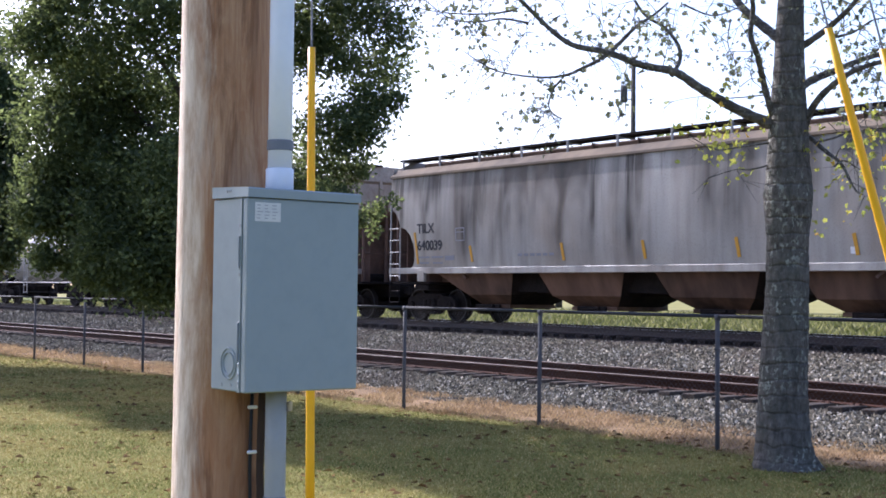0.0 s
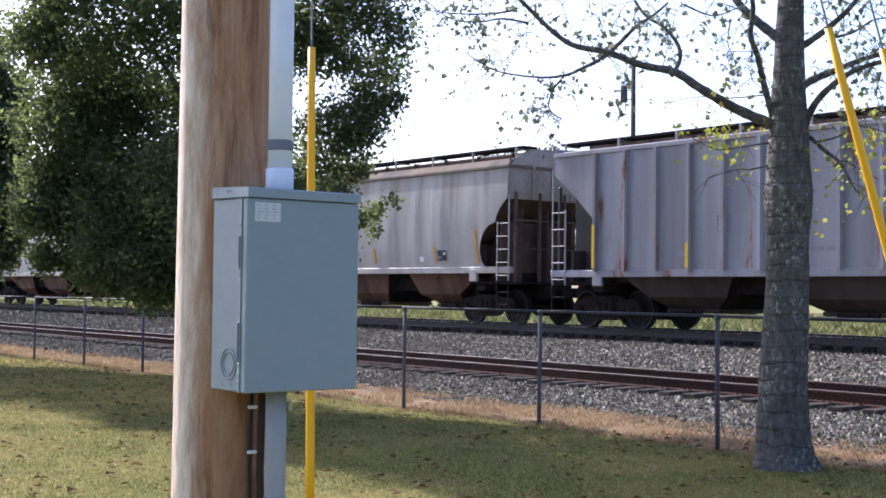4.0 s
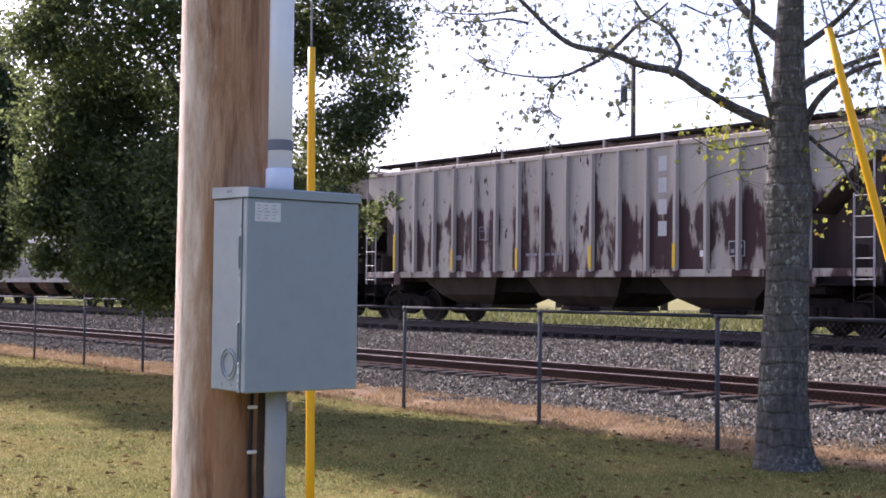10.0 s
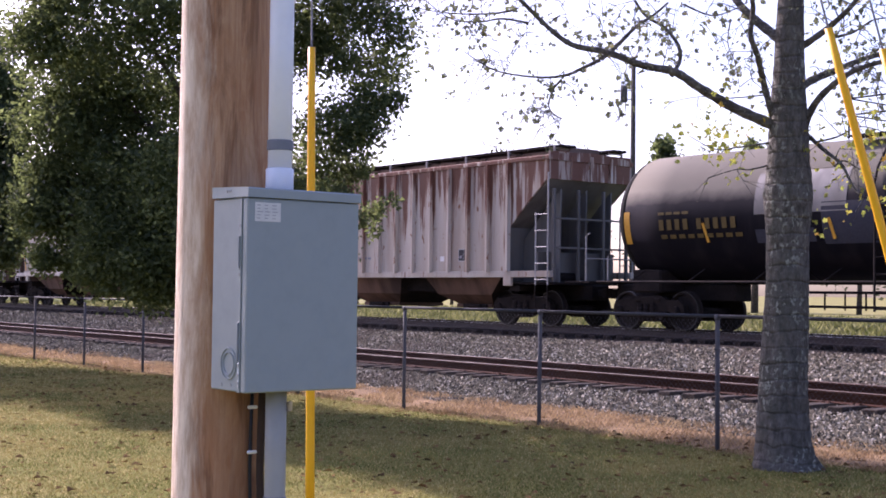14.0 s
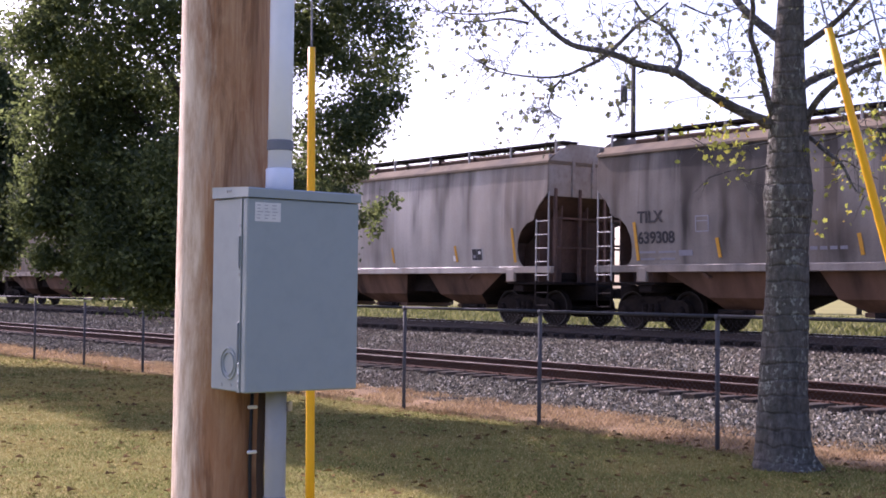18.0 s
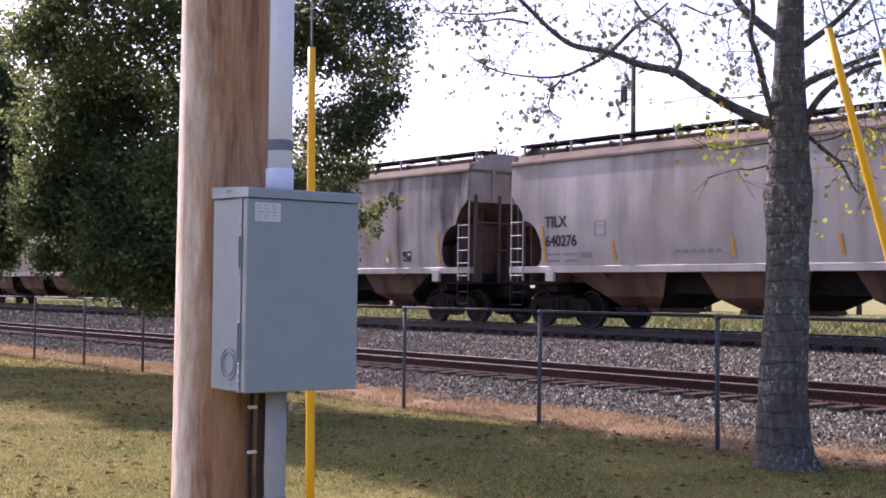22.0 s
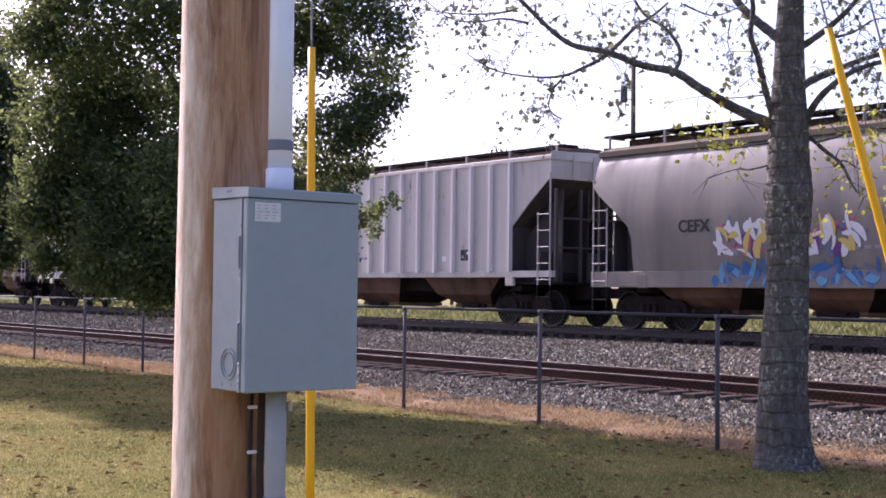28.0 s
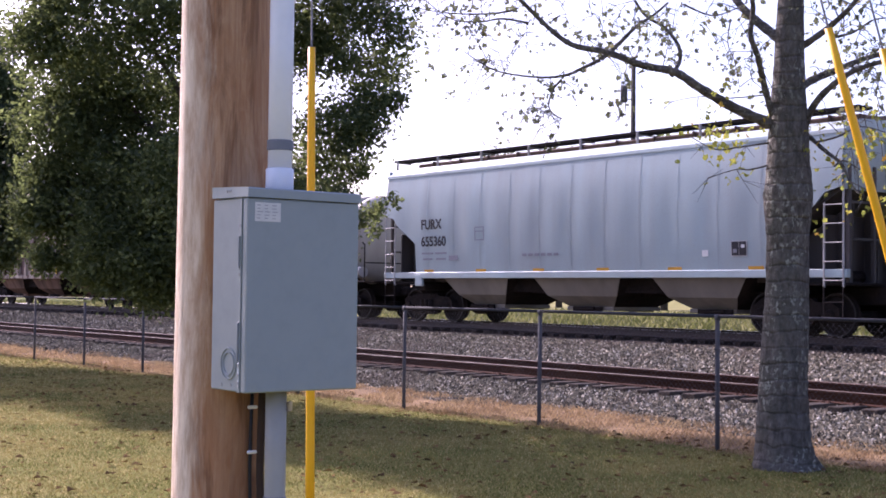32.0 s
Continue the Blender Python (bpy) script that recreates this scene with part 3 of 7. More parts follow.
# ---- chain-link fence ----
def build_fence():
    f = thing("chain_link_fence", pose(0, FENCE_Y, 0), "galvanised chain-link fence with a top rail beside the tracks", "fence")
    bm = bmesh.new()
    rod(bm, (0, 0, -0.3), (0, 0, FENCE_H - 0.03), 0.027, 12)
    post = finish("post", bm, GALV, True)
    bm = bmesh.new()
    lathe(bm, [(0.034, 0.0), (0.034, 0.03), (0.026, 0.055), (0.006, 0.07)], 12)
    rod(bm, (-0.03, 0, 0.035), (0.03, 0, 0.035), 0.03, 10)
    cap = finish("post_cap", bm, GALV, True)
    bm = bmesh.new()
    rod(bm, (0, 0, 0), (POST_GAP, 0, 0), 0.021, 10)
    rail = finish("top_rail", bm, RAILGALV, True)
    bm = bmesh.new()
    lathe(bm, [(0.034, -0.010), (0.036, 0.0), (0.034, 0.010)], 12)
    band = finish("tie_wire", bm, GALV)
    for n in range(-16, 6):
        x = POST_X + n * POST_GAP
        p = part("post", post, f, pose(x, 0, 0, 0, 0.3 * math.sin(n * 2.3), 0))
        part("post_cap", cap, p, pose(0, 0, FENCE_H - 0.045))
        for z in (0.25, 0.7, 1.15):
            part("tie_wire", band, p, pose(0, 0, z))
        part("top_rail", rail, f, pose(x, 0, FENCE_H))
    # woven wire: two families of slanting wires, crossing every 6 cm
    n = int(64 / 0.072)
    v, fc = [], []
    for s in (1, -1):
        for i in range(n + 22):
            x0 = -60 + (i - 11) * 0.072
            a = (x0, -0.034 - 0.002 * s, 0.03)
            b = (x0 + s * 1.46, -0.034 - 0.002 * s, 1.49)
            k = len(v)
            r = 0.0012
            for q in (a, b):
                v += [(q[0] - r, q[1], q[2]), (q[0] + r, q[1] - r, q[2]), (q[0] + r, q[1] + r, q[2])]
            fc += [(k, k + 1, k + 4, k + 3), (k + 1, k + 2, k + 5, k + 4), (k + 2, k, k + 3, k + 5)]
    ob = part("chain_link_mesh", quick("chain_link_mesh", v, fc, GALV), f, None, "fine galvanised diamond mesh")
    ob["kind"] = "stuff"


build_fence()


# ---- utility pole with its enclosure, conduit and cable ----
def build_pole():
    p = thing("utility_pole", pose(-3.9, 2.097, 0), "round brown wooden utility pole with drying cracks", "utility pole")
    bm = bmesh.new()
    seg, rows = 40, 46
    rings = []
    for j in range(rows):
        z = -0.6 + j * 10.6 / (rows - 1)
        r = 0.1535 - 0.0022 * z
        rings.append([bm.verts.new(((r + 0.004 * noise.noise((math.cos(a) * 2.5, math.sin(a) * 2.5, z * 0.5))) * math.cos(a), (r + 0.004 * noise.noise((math.cos(a) * 2.5, math.sin(a) * 2.5, z * 0.5))) * math.sin(a), z)) for a in (i * math.tau / seg for i in range(seg))])
    for a, b in zip(rings, rings[1:]):
        for i in range(seg):
            bm.faces.new((a[i], a[(i + 1) % seg], b[(i + 1) % seg], b[i]))
    bm.faces.new(rings[0][::-1])
    bm.faces.new(rings[-1])
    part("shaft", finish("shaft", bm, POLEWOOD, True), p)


build_pole()


PRINTFAINT = plain("faded_print", (0.33, 0.34, 0.345), 0.6, 0.0, 0.2)


def build_enclosure():
    x0, x1, y0, y1, z0, z1 = -3.732, -3.5, 1.970, 2.372, 1.455, 2.082
    e = thing("electrical_enclosure", pose(-3.5, 1.970, 1.455), "grey painted steel electrical enclosure bolted to the pole", "electrical box")
    w, d, h = y1 - y0, x1 - x0, z1 - z0
    bm = bmesh.new()
    box(bm, -d, -0.032, 0.004, w - 0.004, 0.0, h - 0.03, 0.004)
    part("body", finish("body", bm, BOXPAINT), e)
    bm = bmesh.new()
    box(bm, -0.030, 0.0, -0.003, w + 0.003, 0.0, h - 0.032, 0.004)
    door = part("door", finish("door", bm, BOXPAINT), e)
    bm = bmesh.new()
    box(bm, -0.050, -0.034, -0.005, 0.0035, 0.0, h - 0.034, 0.001)
    part("door_lip", finish("door_lip", bm, BOXPAINT), e)
    # sloped rain cap
    bm = bmesh.new()
    o = [(-d + 0.008, h - 0.026), (0.007, h - 0.030), (0.007, h - 0.004), (0.002, h), (-d + 0.008, h + 0.010)]
    slab(bm, o, -0.006, w + 0.006)
    part("rain_cap", finish("rain_cap", bm, BOXPAINT), e)
    # piano hinge with two pins, on the street side
    for za, zb in ((0.10, 0.21), (0.385, 0.475)):
        bm = bmesh.new()
        rod(bm, (-0.042, -0.008, za), (-0.042, -0.008, zb), 0.0034, 8)
        rod(bm, (-0.042, -0.008, za), (-0.037, -0.008, za - 0.006), 0.0025, 6)
        rod(bm, (-0.042, -0.008, zb), (-0.042, -0.003, zb + 0.006), 0.0025, 6)
        part("hinge_pin", finish("hinge_pin", bm, BOXSTEEL), e)
    bm = bmesh.new()
    lathe(bm, [(0.0, -0.001), (0.004, -0.001), (0.0055, 0.001), (0.004, 0.004), (0.0, 0.004)], 10, "Y")
    screw = finish("screw", bm, BOXSTEEL)
    for x, z in ((-0.042, 0.03), (-0.042, 0.055), (-0.042, 0.085), (-0.042, 0.36), (-0.042, 0.51), (-0.062, 0.50), (-0.04, 0.018), (-0.10, 0.02), (-0.16, 0.018)):
        part("screw", screw, e, pose(x, -0.006 if x > -0.055 else 0.003, z))
    # knockouts: concentric rings pressed into the street side
    for r in (0.048, 0.034):
        bm = bmesh.new()
        ring(bm, r, 0.0, 0.003)
        part("knockout_ring", finish("knockout_ring", bm, BOXPAINT), e, pose(-0.115, 0.003, 0.085))
    bm = bmesh.new()
    for x in (-0.13, -0.118, -0.106):
        box(bm, x, x + 0.007, -0.0078, -0.006, h - 0.012, h - 0.004)
    part("embossed_mark", finish("embossed_mark", bm, BOXSTEEL), e)
    bm = bmesh.new()
    box(bm, 0.0, 0.0012, 0.022, 0.112, h - 0.103, h - 0.045)
    st = part("label_sticker", finish("label_sticker", bm, STICKER), door, None, "sun-faded paper label")
    g = random.Random(4)
    for j in range(5):
        for k in range(3):
            bm = bmesh.new()
            y = 0.028 + k * 0.027
            box(bm, 0.0012, 0.0018, y, y + g.uniform(0.010, 0.022), h - 0.055 - j * 0.010, h - 0.052 - j * 0.010)
            part("print_bar", finish("print_bar", bm, PRINTFAINT), st)
    # mounting bracket that bears on the pole
    for z in (0.05, 0.48):
        bm = bmesh.new()
        box(bm, -d - 0.045, -d - 0.001, 0.10, 0.20, z, z + 0.04, 0.003)
        part("bracket", finish("bracket", bm, BOXSTEEL), e)


build_enclosure()


def build_conduit():
    c = thing("conduit", pose(-3.62, 2.148, 0), "grey plastic conduit riser with couplings, strapped to the pole", "conduit")
    bm = bmesh.new()
    lathe(bm, [(0.0385, 2.07 + 0.5 * k) for k in range(14)], 24)
    part("upper_pipe", finish("upper_pipe", bm, PVCLIGHT, True), c)
    bm = bmesh.new()
    lathe(bm, [(0.040, 2.085), (0.0445, 2.088), (0.0445, 2.155), (0.040, 2.158)], 24)
    part("coupling", finish("coupling", bm, PVCLIGHT, True), c)
    bm = bmesh.new()
    lathe(bm, [(0.038, 2.066), (0.047, 2.068), (0.047, 2.086), (0.040, 2.088)], 24)
    part("hub", finish("hub", bm, BOXSTEEL, True), c)
    bm = bmesh.new()
    lathe(bm, [(0.0386, 2.214), (0.0425, 2.216), (0.0425, 2.246), (0.0386, 2.248)], 24)
    box(bm, -0.062, -0.02, 0.030, 0.046, 2.217, 2.245, 0.003)
    part("strap", finish("strap", bm, PVCDARK), c, None, "dark clamp round the pipe")
    bm = bmesh.new()
    lathe(bm, [(0.0335, -0.3 + 0.2195 * k) for k in range(9)], 24)
    part("lower_pipe", finish("lower_pipe", bm, PVC, True), c)
    for z, r in ((1.09, 0.0365),):
        bm = bmesh.new()
        lathe(bm, [(r - 0.004, z - 0.035), (r, z - 0.03), (r, z + 0.024), (r - 0.004, z + 0.026)], 20)
        part("coupling", finish("coupling", bm, PVCDARK if z < 1.2 else PVC, True), c)
    bm = bmesh.new()
    box(bm, 0.012, 0.034, 0.028, 0.042, 1.385, 1.415, 0.003)
    part("tag", finish("tag", bm, plain("buff_tag", (0.42, 0.36, 0.27), 0.7, 0.0, 0.2)), c, None, "small buff tag under the box")
    g = thing("ground_cable", pose(-3.735, 2.125, 0), "black cable and dark brown strip on the pole below the enclosure", "cable")
    # one thin black cable, and a thicker dark brown strip beside it
    for dx, dy, r, mat in ((0.0, 0.0, 0.006, CABLE), (0.010, 0.032, 0.013, plain("dark_brown_strip", (0.055, 0.036, 0.026), 0.85, 0.0, 0.4))):
        bm = bmesh.new()
        tube(bm, [(dx + 0.002 * math.sin(k), dy + 0.003 * math.sin(k * 1.7), -0.2 + k * 0.138) for k in range(13)], [r] * 13, 10)
        part("cable" if mat == CABLE else "wire_moulding", finish("cable", bm, mat, True), g)
    for z in (1.245, 1.39):
        bm = bmesh.new()
        box(bm, 0.0, 0.012, -0.017, 0.017, z - 0.0055, z + 0.0055, 0.003)
        for dy in (-0.012, 0.012):
            rod(bm, (0.006, dy, z), (0.0135, dy, z), 0.003, 8)
        part("clip", finish("clip", bm, WHITE), g, None, "white cable clip")


build_conduit()


# ---- guy wires with yellow guards ----
def build_guy(name, foot, top, guard_from, guard_to, r, label):
    f, t = Vector(foot), Vector(top)
    d = (t - f).normalized()
    g = thing(name, Matrix.Translation(f), label, "guy wire", "guy wires with guards")
    bm = bmesh.new()
    rod(bm, d * -0.3, t - f, 0.005, 6)
    part("strand", finish("strand", bm, WIRE), g)
    # half-open plastic sleeve, flared at its lower end
    bm = bmesh.new()
    u = d.orthogonal().normalized()
    w = d.cross(u)
    rows = []
    for k in range(9):
        q = k / 8
        c = d * (guard_from + (guard_to - guard_from) * q)
        rr = r * (1.18 - 0.22 * q)
        rows.append([bm.verts.new(c + (u * math.cos(a) + w * math.sin(a)) * rr) for a in (i * math.tau / 16 for i in range(16))])
    for a, b in zip(rows, rows[1:]):
        for i in range(16):
            bm.faces.new((a[i], a[(i + 1) % 16], b[(i + 1) % 16], b[i]))
    bm.faces.new(rows[0][::-1])
    bm.faces.new(rows[-1])
    part("guard", finish("guard", bm, YELLOW, True), g, None, "bright yellow plastic guard")


build_guy("guy_wire", (-5.822, 3.676, 0.0), (-5.735, 3.536, 6.5), 0.62, 3.036, 0.0205, "steel guy wire with a yellow plastic guard, nearly upright")
for foot, top, g1 in (((-3.197, 5.768, 0.0), (-4.26, 4.00, 7.33), 3.116), ((-3.056, 5.943, 0.0), (-4.12, 4.17, 7.33), 3.02)):
    build_guy("guy_wire", foot, top, g1 - 2.44, g1, 0.0195, "slanting steel guy wire with a yellow plastic guard")


# ---- trees ----
def leaf_cloud(centres, size, spread, per, g, lobed=False, droop=0.0):
    """Leaves strewn round twig points: folded diamonds, or five-lobed leaves. Returns corners and faces."""
    c = np.repeat(np.asarray(centres, float), per, axis=0)
    n = len(c)
    c = c + g.normal(0, 1, (n, 3)) * spread - np.array([0, 0, droop]) * g.uniform(0, 1, (n, 1))
    s = size * g.uniform(0.4 if lobed else 0.6, 1.25, n)
    nrm = g.normal(0, 1, (n, 3)) + np.array([0, 0, 0.2 if lobed else 0.7])
    nrm /= np.linalg.norm(nrm, axis=1)[:, None]
    u = np.cross(nrm, g.normal(0, 1, (n, 3)))
    u /= np.linalg.norm(u, axis=1)[:, None]
    w = np.cross(nrm, u)
    if not lobed:
        v = np.stack([c - u * s[:, None], c - w * (s * 0.55)[:, None] + nrm * (s * 0.15)[:, None], c + u * s[:, None], c + w * (s * 0.55)[:, None] + nrm * (s * 0.15)[:, None]], 1)
        return v.reshape(-1, 3), np.arange(n * 4).reshape(-1, 4)
    ring = []
    for k in range(5):
        a, b = (k - 2) * 1.15, (k - 2) * 1.15 - 0.575
        tip = (1.0, 0.85, 0.62)[abs(k - 2)]
        curl = (g.uniform(-0.1, 0.55, n) * s)[:, None]
        ring.append(c + (u * math.cos(b) + w * math.sin(b)) * (s * g.uniform(0.46, 0.66, n))[:, None] + nrm * (s * 0.08)[:, None])
        ring.append(c + (u * math.cos(a) + w * math.sin(a)) * (s * tip * g.uniform(0.75, 1.1, n))[:, None] - nrm * curl)
    ring.append(c - u * (s * 0.5)[:, None])
    v = np.stack([c] + ring, 1)
    f = np.array([(0, 1, 2, 3), (0, 3, 4, 5), (0, 5, 6, 7), (0, 7, 8, 9), (0, 9, 10, 11)])
    return v.reshape(-1, 3), (np.arange(n)[:, None, None] * 12 + f[None]).reshape(-1, 4)


def join_clouds(clouds):
    vs, fs, k = [], [], 0
    for v, f in clouds:
        vs.append(v)
        fs.append(f + k)
        k += len(v)
    return np.concatenate(vs), np.concatenate(fs)


# the street tree: local X runs across the view, Y away from it
def build_street_tree():
    m = Matrix.Translation((-8.47, 11.10, 0)) @ Matrix.Rotation(radians(52.15), 4, "Z")
    t = thing("street_tree", m, "thin-leaved grey-barked maple with ringed bark, leaves turning yellow", "tree")
    k = 0.0058
    g = np.random.default_rng(8)

    def at(x, y, d=0.0):
        return Vector(((x - 1395) * k, d, (830 - y) * k))
    # trunk with root flare
    bm = bmesh.new()
    rings = []
    seg = 40
    stem = ((-850, 1394, 150), (-828, 1392, 124), (-808, 1389, 106), (-780, 1387, 97), (-740, 1386, 91), (-680, 1386, 86), (-600, 1389, 79), (-500, 1392, 75), (-420, 1393, 75), (-375, 1393, 82), (-345, 1393, 86), (-315, 1394, 78), (-260, 1394, 72), (-230, 1394, 70), (-180, 1394, 62), (-120, 1395, 55), (-60, 1396, 50), (0, 1398, 46), (120, 1404, 36), (300, 1400, 26), (480, 1410, 12))
    for y in list(range(-850, 0, 3)) + list(range(0, 481, 30)):
        xc = np.interp(y, [q[0] for q in stem], [q[1] for q in stem])
        w = np.interp(y, [q[0] for q in stem], [q[2] for q in stem])
        ring = []
        for i in range(seg):
            a = i * math.tau / seg
            rough = 0.05 * noise.noise((math.cos(a) * 1.6, math.sin(a) * 1.6, y * 0.012)) + 0.030 * noise.noise((math.cos(a) * 1.1, math.sin(a) * 1.1, y * 0.075)) + 0.022 * noise.noise((math.cos(a) * 5, math.sin(a) * 5, y * 0.05))
            lift = (830 + y) * k + 0.16 * noise.noise((math.cos(a) * 0.8, math.sin(a) * 0.8, y * 0.008))
            off = abs((lift / 0.166) % 1.0 - 0.5)
            rough += 0.006 - 0.014 * max(0.0, 1 - off / 0.12) * (0.5 + noise.noise((math.cos(a) * 1.5, math.sin(a) * 1.5, y * 0.02)))
            r = w * k / 2 * (1 + rough + (0.16 * math.cos(a * 5 + 1) * (-y - 800) / 50 if y < -800 else 0.0))
            ring.append(bm.verts.new(at(xc, -y) + Vector((math.cos(a) * r, math.sin(a) * r, 0))))
        rings.append(ring)
    for a, b in zip(rings, rings[1:]):
        for i in range(seg):
            bm.faces.new((a[i], a[(i + 1) % seg], b[(i + 1) % seg], b[i]))
    bm.faces.new(rings[-1])
    part("trunk", finish("trunk", bm, TRUNKBARK, True), t)
    # limbs: points across and up the tree, thickness at both ends, lean away from or towards the street
    limbs = [([(1372, 222), (1300, 193), (1230, 160), (1185, 133), (1125, 122), (1060, 104), (1000, 93), (955, 62), (905, 20), (860, -12), (800, -40)], 21, 4, -0.5),
             ([(1060, 104), (1092, 74), (1125, 40), (1160, 14), (1190, -14)], 10, 4, 0.3),
             ([(1056, 107), (1020, 126), (988, 143), (940, 148), (870, 140), (820, 118)], 8, 2, -0.4),
             ([(988, 143), (974, 160), (964, 190), (972, 206), (988, 215)], 5, 1.5, -0.1),
             ([(928, 42), (880, 37), (840, 49), (790, 47), (745, 18)], 5, 1.6, -0.3),
             ([(905, 18), (860, 20), (780, 17), (705, -2)], 5, 1.6, 0.3),
             ([(1185, 133), (1204, 100), (1200, 70), (1180, 36), (1150, 10), (1130, -20)], 9, 5, 0.4),
             ([(1366, 205), (1346, 150), (1326, 105), (1310, 72), (1310, 22), (1288, -20)], 13, 8, -0.5),
             ([(1384, 70), (1352, 32), (1325, 0), (1300, -50)], 20, 12, 0.4),
             ([(1412, 152), (1450, 131), (1500, 110), (1545, 90), (1620, 66)], 18, 8, 0.3),
             ([(1412, 82), (1450, 55), (1480, 25), (1505, -10)], 14, 7, -0.4),
             ([(1416, 238), (1434, 184), (1462, 150), (1500, 130), (1580, 112)], 15, 7, -0.6),
             ([(1422, 232), (1456, 266), (1476, 292), (1492, 330), (1500, 346)], 9, 3, -0.3),
             ([(1476, 292), (1500, 280), (1530, 296), (1568, 310)], 4, 1.5, 0.2),
             ([(1440, 250), (1490, 236), (1540, 214), (1600, 220)], 5, 1.5, 0.4),
             ([(1358, 252), (1300, 263), (1250, 272), (1200, 252)], 4, 1.2, -0.4),
             ([(1358, 292), (1320, 302), (1290, 305), (1236, 322)], 4, 1.2, -0.3),
             ([(1360, 165), (1300, 168), (1240, 165), (1190, 172)], 3, 1.0, 0.3),
             ([(1480, 60), (1520, 45), (1560, 20), (1610, 10)], 6, 2, 0.3),
             ([(1205, 5), (1260, 20), (1300, 8), (1330, -10)], 4, 2, 0.2),
             ([(1290, 30), (1283, 75), (1290, 115), (1296, 160)], 3, 1.2, -0.2),
             ([(1400, -100), (1330, -190), (1250, -250), (1180, -330)], 20, 5, 0.5),
             ([(1404, -120), (1480, -200), (1560, -260), (1640, -300)], 20, 5, -0.5),
             ([(1300, -50), (1240, -120), (1150, -160), (1050, -190)], 14, 4, 0.6)]
    twigs = []
    for pts, w0, w1, lean in limbs:
        line = smooth_line([at(x, y, lean * (i / (len(pts) - 1)) * 1.3 + 0.04 * math.sin(i * 2.1)) for i, (x, y) in enumerate(pts)], 5)
        n = len(line)
        bm = bmesh.new()
        tube(bm, line, [max(0.004, (w0 + (w1 - w0) * (i / (n - 1)) ** 0.8) * k / 2 * (1 + 0.08 * math.sin(i * 3.7))) for i in range(n)], 9)
        part("limb", finish("limb", bm, BARK, True), t)
        twigs.append((line, w0, pts))
    # twigs
    bm = bmesh.new()
    tips = []
    for line, w0, pts in twigs:
        for _ in range(6 if w0 > 12 else 5 if w0 > 4 else 2):
            i = int(g.integers(len(line) // 3, len(line)))
            p = line[i]
            d = Vector((g.normal(-0.1, 0.7), g.normal(0, 0.6), g.normal(-0.15, 0.55))).normalized() * g.uniform(0.25, 0.7) * (1.0 if w0 > 4 else 0.5)
            q1, q2 = p + d * 0.5 + Vector((0, 0, 0.03)), p + d + Vector((g.normal(0, 0.06), 0, -0.06))
            tube(bm, [p, q1, q2], [0.006, 0.004, 0.002], 4)
            tips += [q1, q2, p + d * 0.75]
            for _ in range(2):
                e = q1 + Vector((g.normal(0, 0.18), g.normal(0, 0.15), g.normal(-0.08, 0.15)))
                tube(bm, [q1, e], [0.003, 0.0015], 4)
                tips.append(e)
    part("twig_spray", finish("twig_spray", bm, BARK), t)["kind"] = "stuff"
    tips = np.array([tuple(p) for p in tips])
    low = (tips[:, 2] < 3.75)
    upper = tips[~low]
    # sprays of leaves on side twigs of the long limbs: across, up, spread of both, how many
    nodes = [p for line, w0, pts in twigs for p in line]
    spray, bm = [], bmesh.new()
    for x, y, sx, sy, many in ((885, 100, 60, 42, 50), (920, 205, 24, 24, 24), (840, 30, 90, 34, 36), (1000, 40, 45, 34, 22), (1090, 185, 16, 22, 12), (1080, 50, 40, 32, 16), (1245, 60, 45, 42, 26), (1150, 60, 30, 30, 12),
                               (1500, 60, 45, 50, 44), (1530, 165, 30, 35, 26), (1330, 90, 28, 60, 14), (975, 165, 30, 20, 12)):
        for _ in range(many):
            p = at(g.normal(x, sx), g.normal(y, sy), g.normal(-0.2, 0.35))
            q = min(nodes, key=lambda v: (v - p).length)
            if (p - q).length < 0.75:
                d = p - q
                tube(bm, [q, q + d * 0.45 + Vector((0, 0, 0.04)), q + d * 0.8 + Vector((g.normal(0, 0.02), 0, 0.02)), p], [0.0055, 0.0042, 0.0032, 0.002], 4)
                spray.append(p)
                if g.uniform() < 0.7:
                    spray.append(q + d * 0.6)
                nodes.append(q + d * 0.6)
    part("twig_spray", finish("twig_spray", bm, BARK), t)["kind"] = "stuff"
    hi = [at(x, y, g.normal(0, 0.9)) for x, y in zip(g.normal(1350, 200, 160), g.uniform(-420, -40, 160))]
    up = np.concatenate([upper, np.array([tuple(p) for p in spray])])
    v, f = join_clouds([leaf_cloud(up[g.uniform(0, 1, len(up)) < 0.5], 0.043, 0.055, 3, g, True, 0.07), leaf_cloud([tuple(p) for p in hi], 0.055, 0.2, 6, g, True)])
    c1 = part("crown", quick("crown", v, f, LEAF_THIN), t, None, "sparse lobed leaves, grey-green against the sky")
    yel = [at(x, y, g.normal(-0.25, 0.2)) for x, y in zip(g.normal(1280, 38, 20), g.normal(272, 26, 20))] + [at(x, y, g.normal(-0.2, 0.3)) for x, y in zip(g.uniform(1430, 1585, 34), g.uniform(220, 390, 34))]
    v, f = leaf_cloud([tuple(p) for p in yel], 0.048, 0.09, 6, g, True)
    part("turning_leaves", quick("turning_leaves", v, f, LEAF_YELLOW), t, None, "yellow-green leaves on low twigs")
    c1["kind"] = "stuff"


build_street_tree()


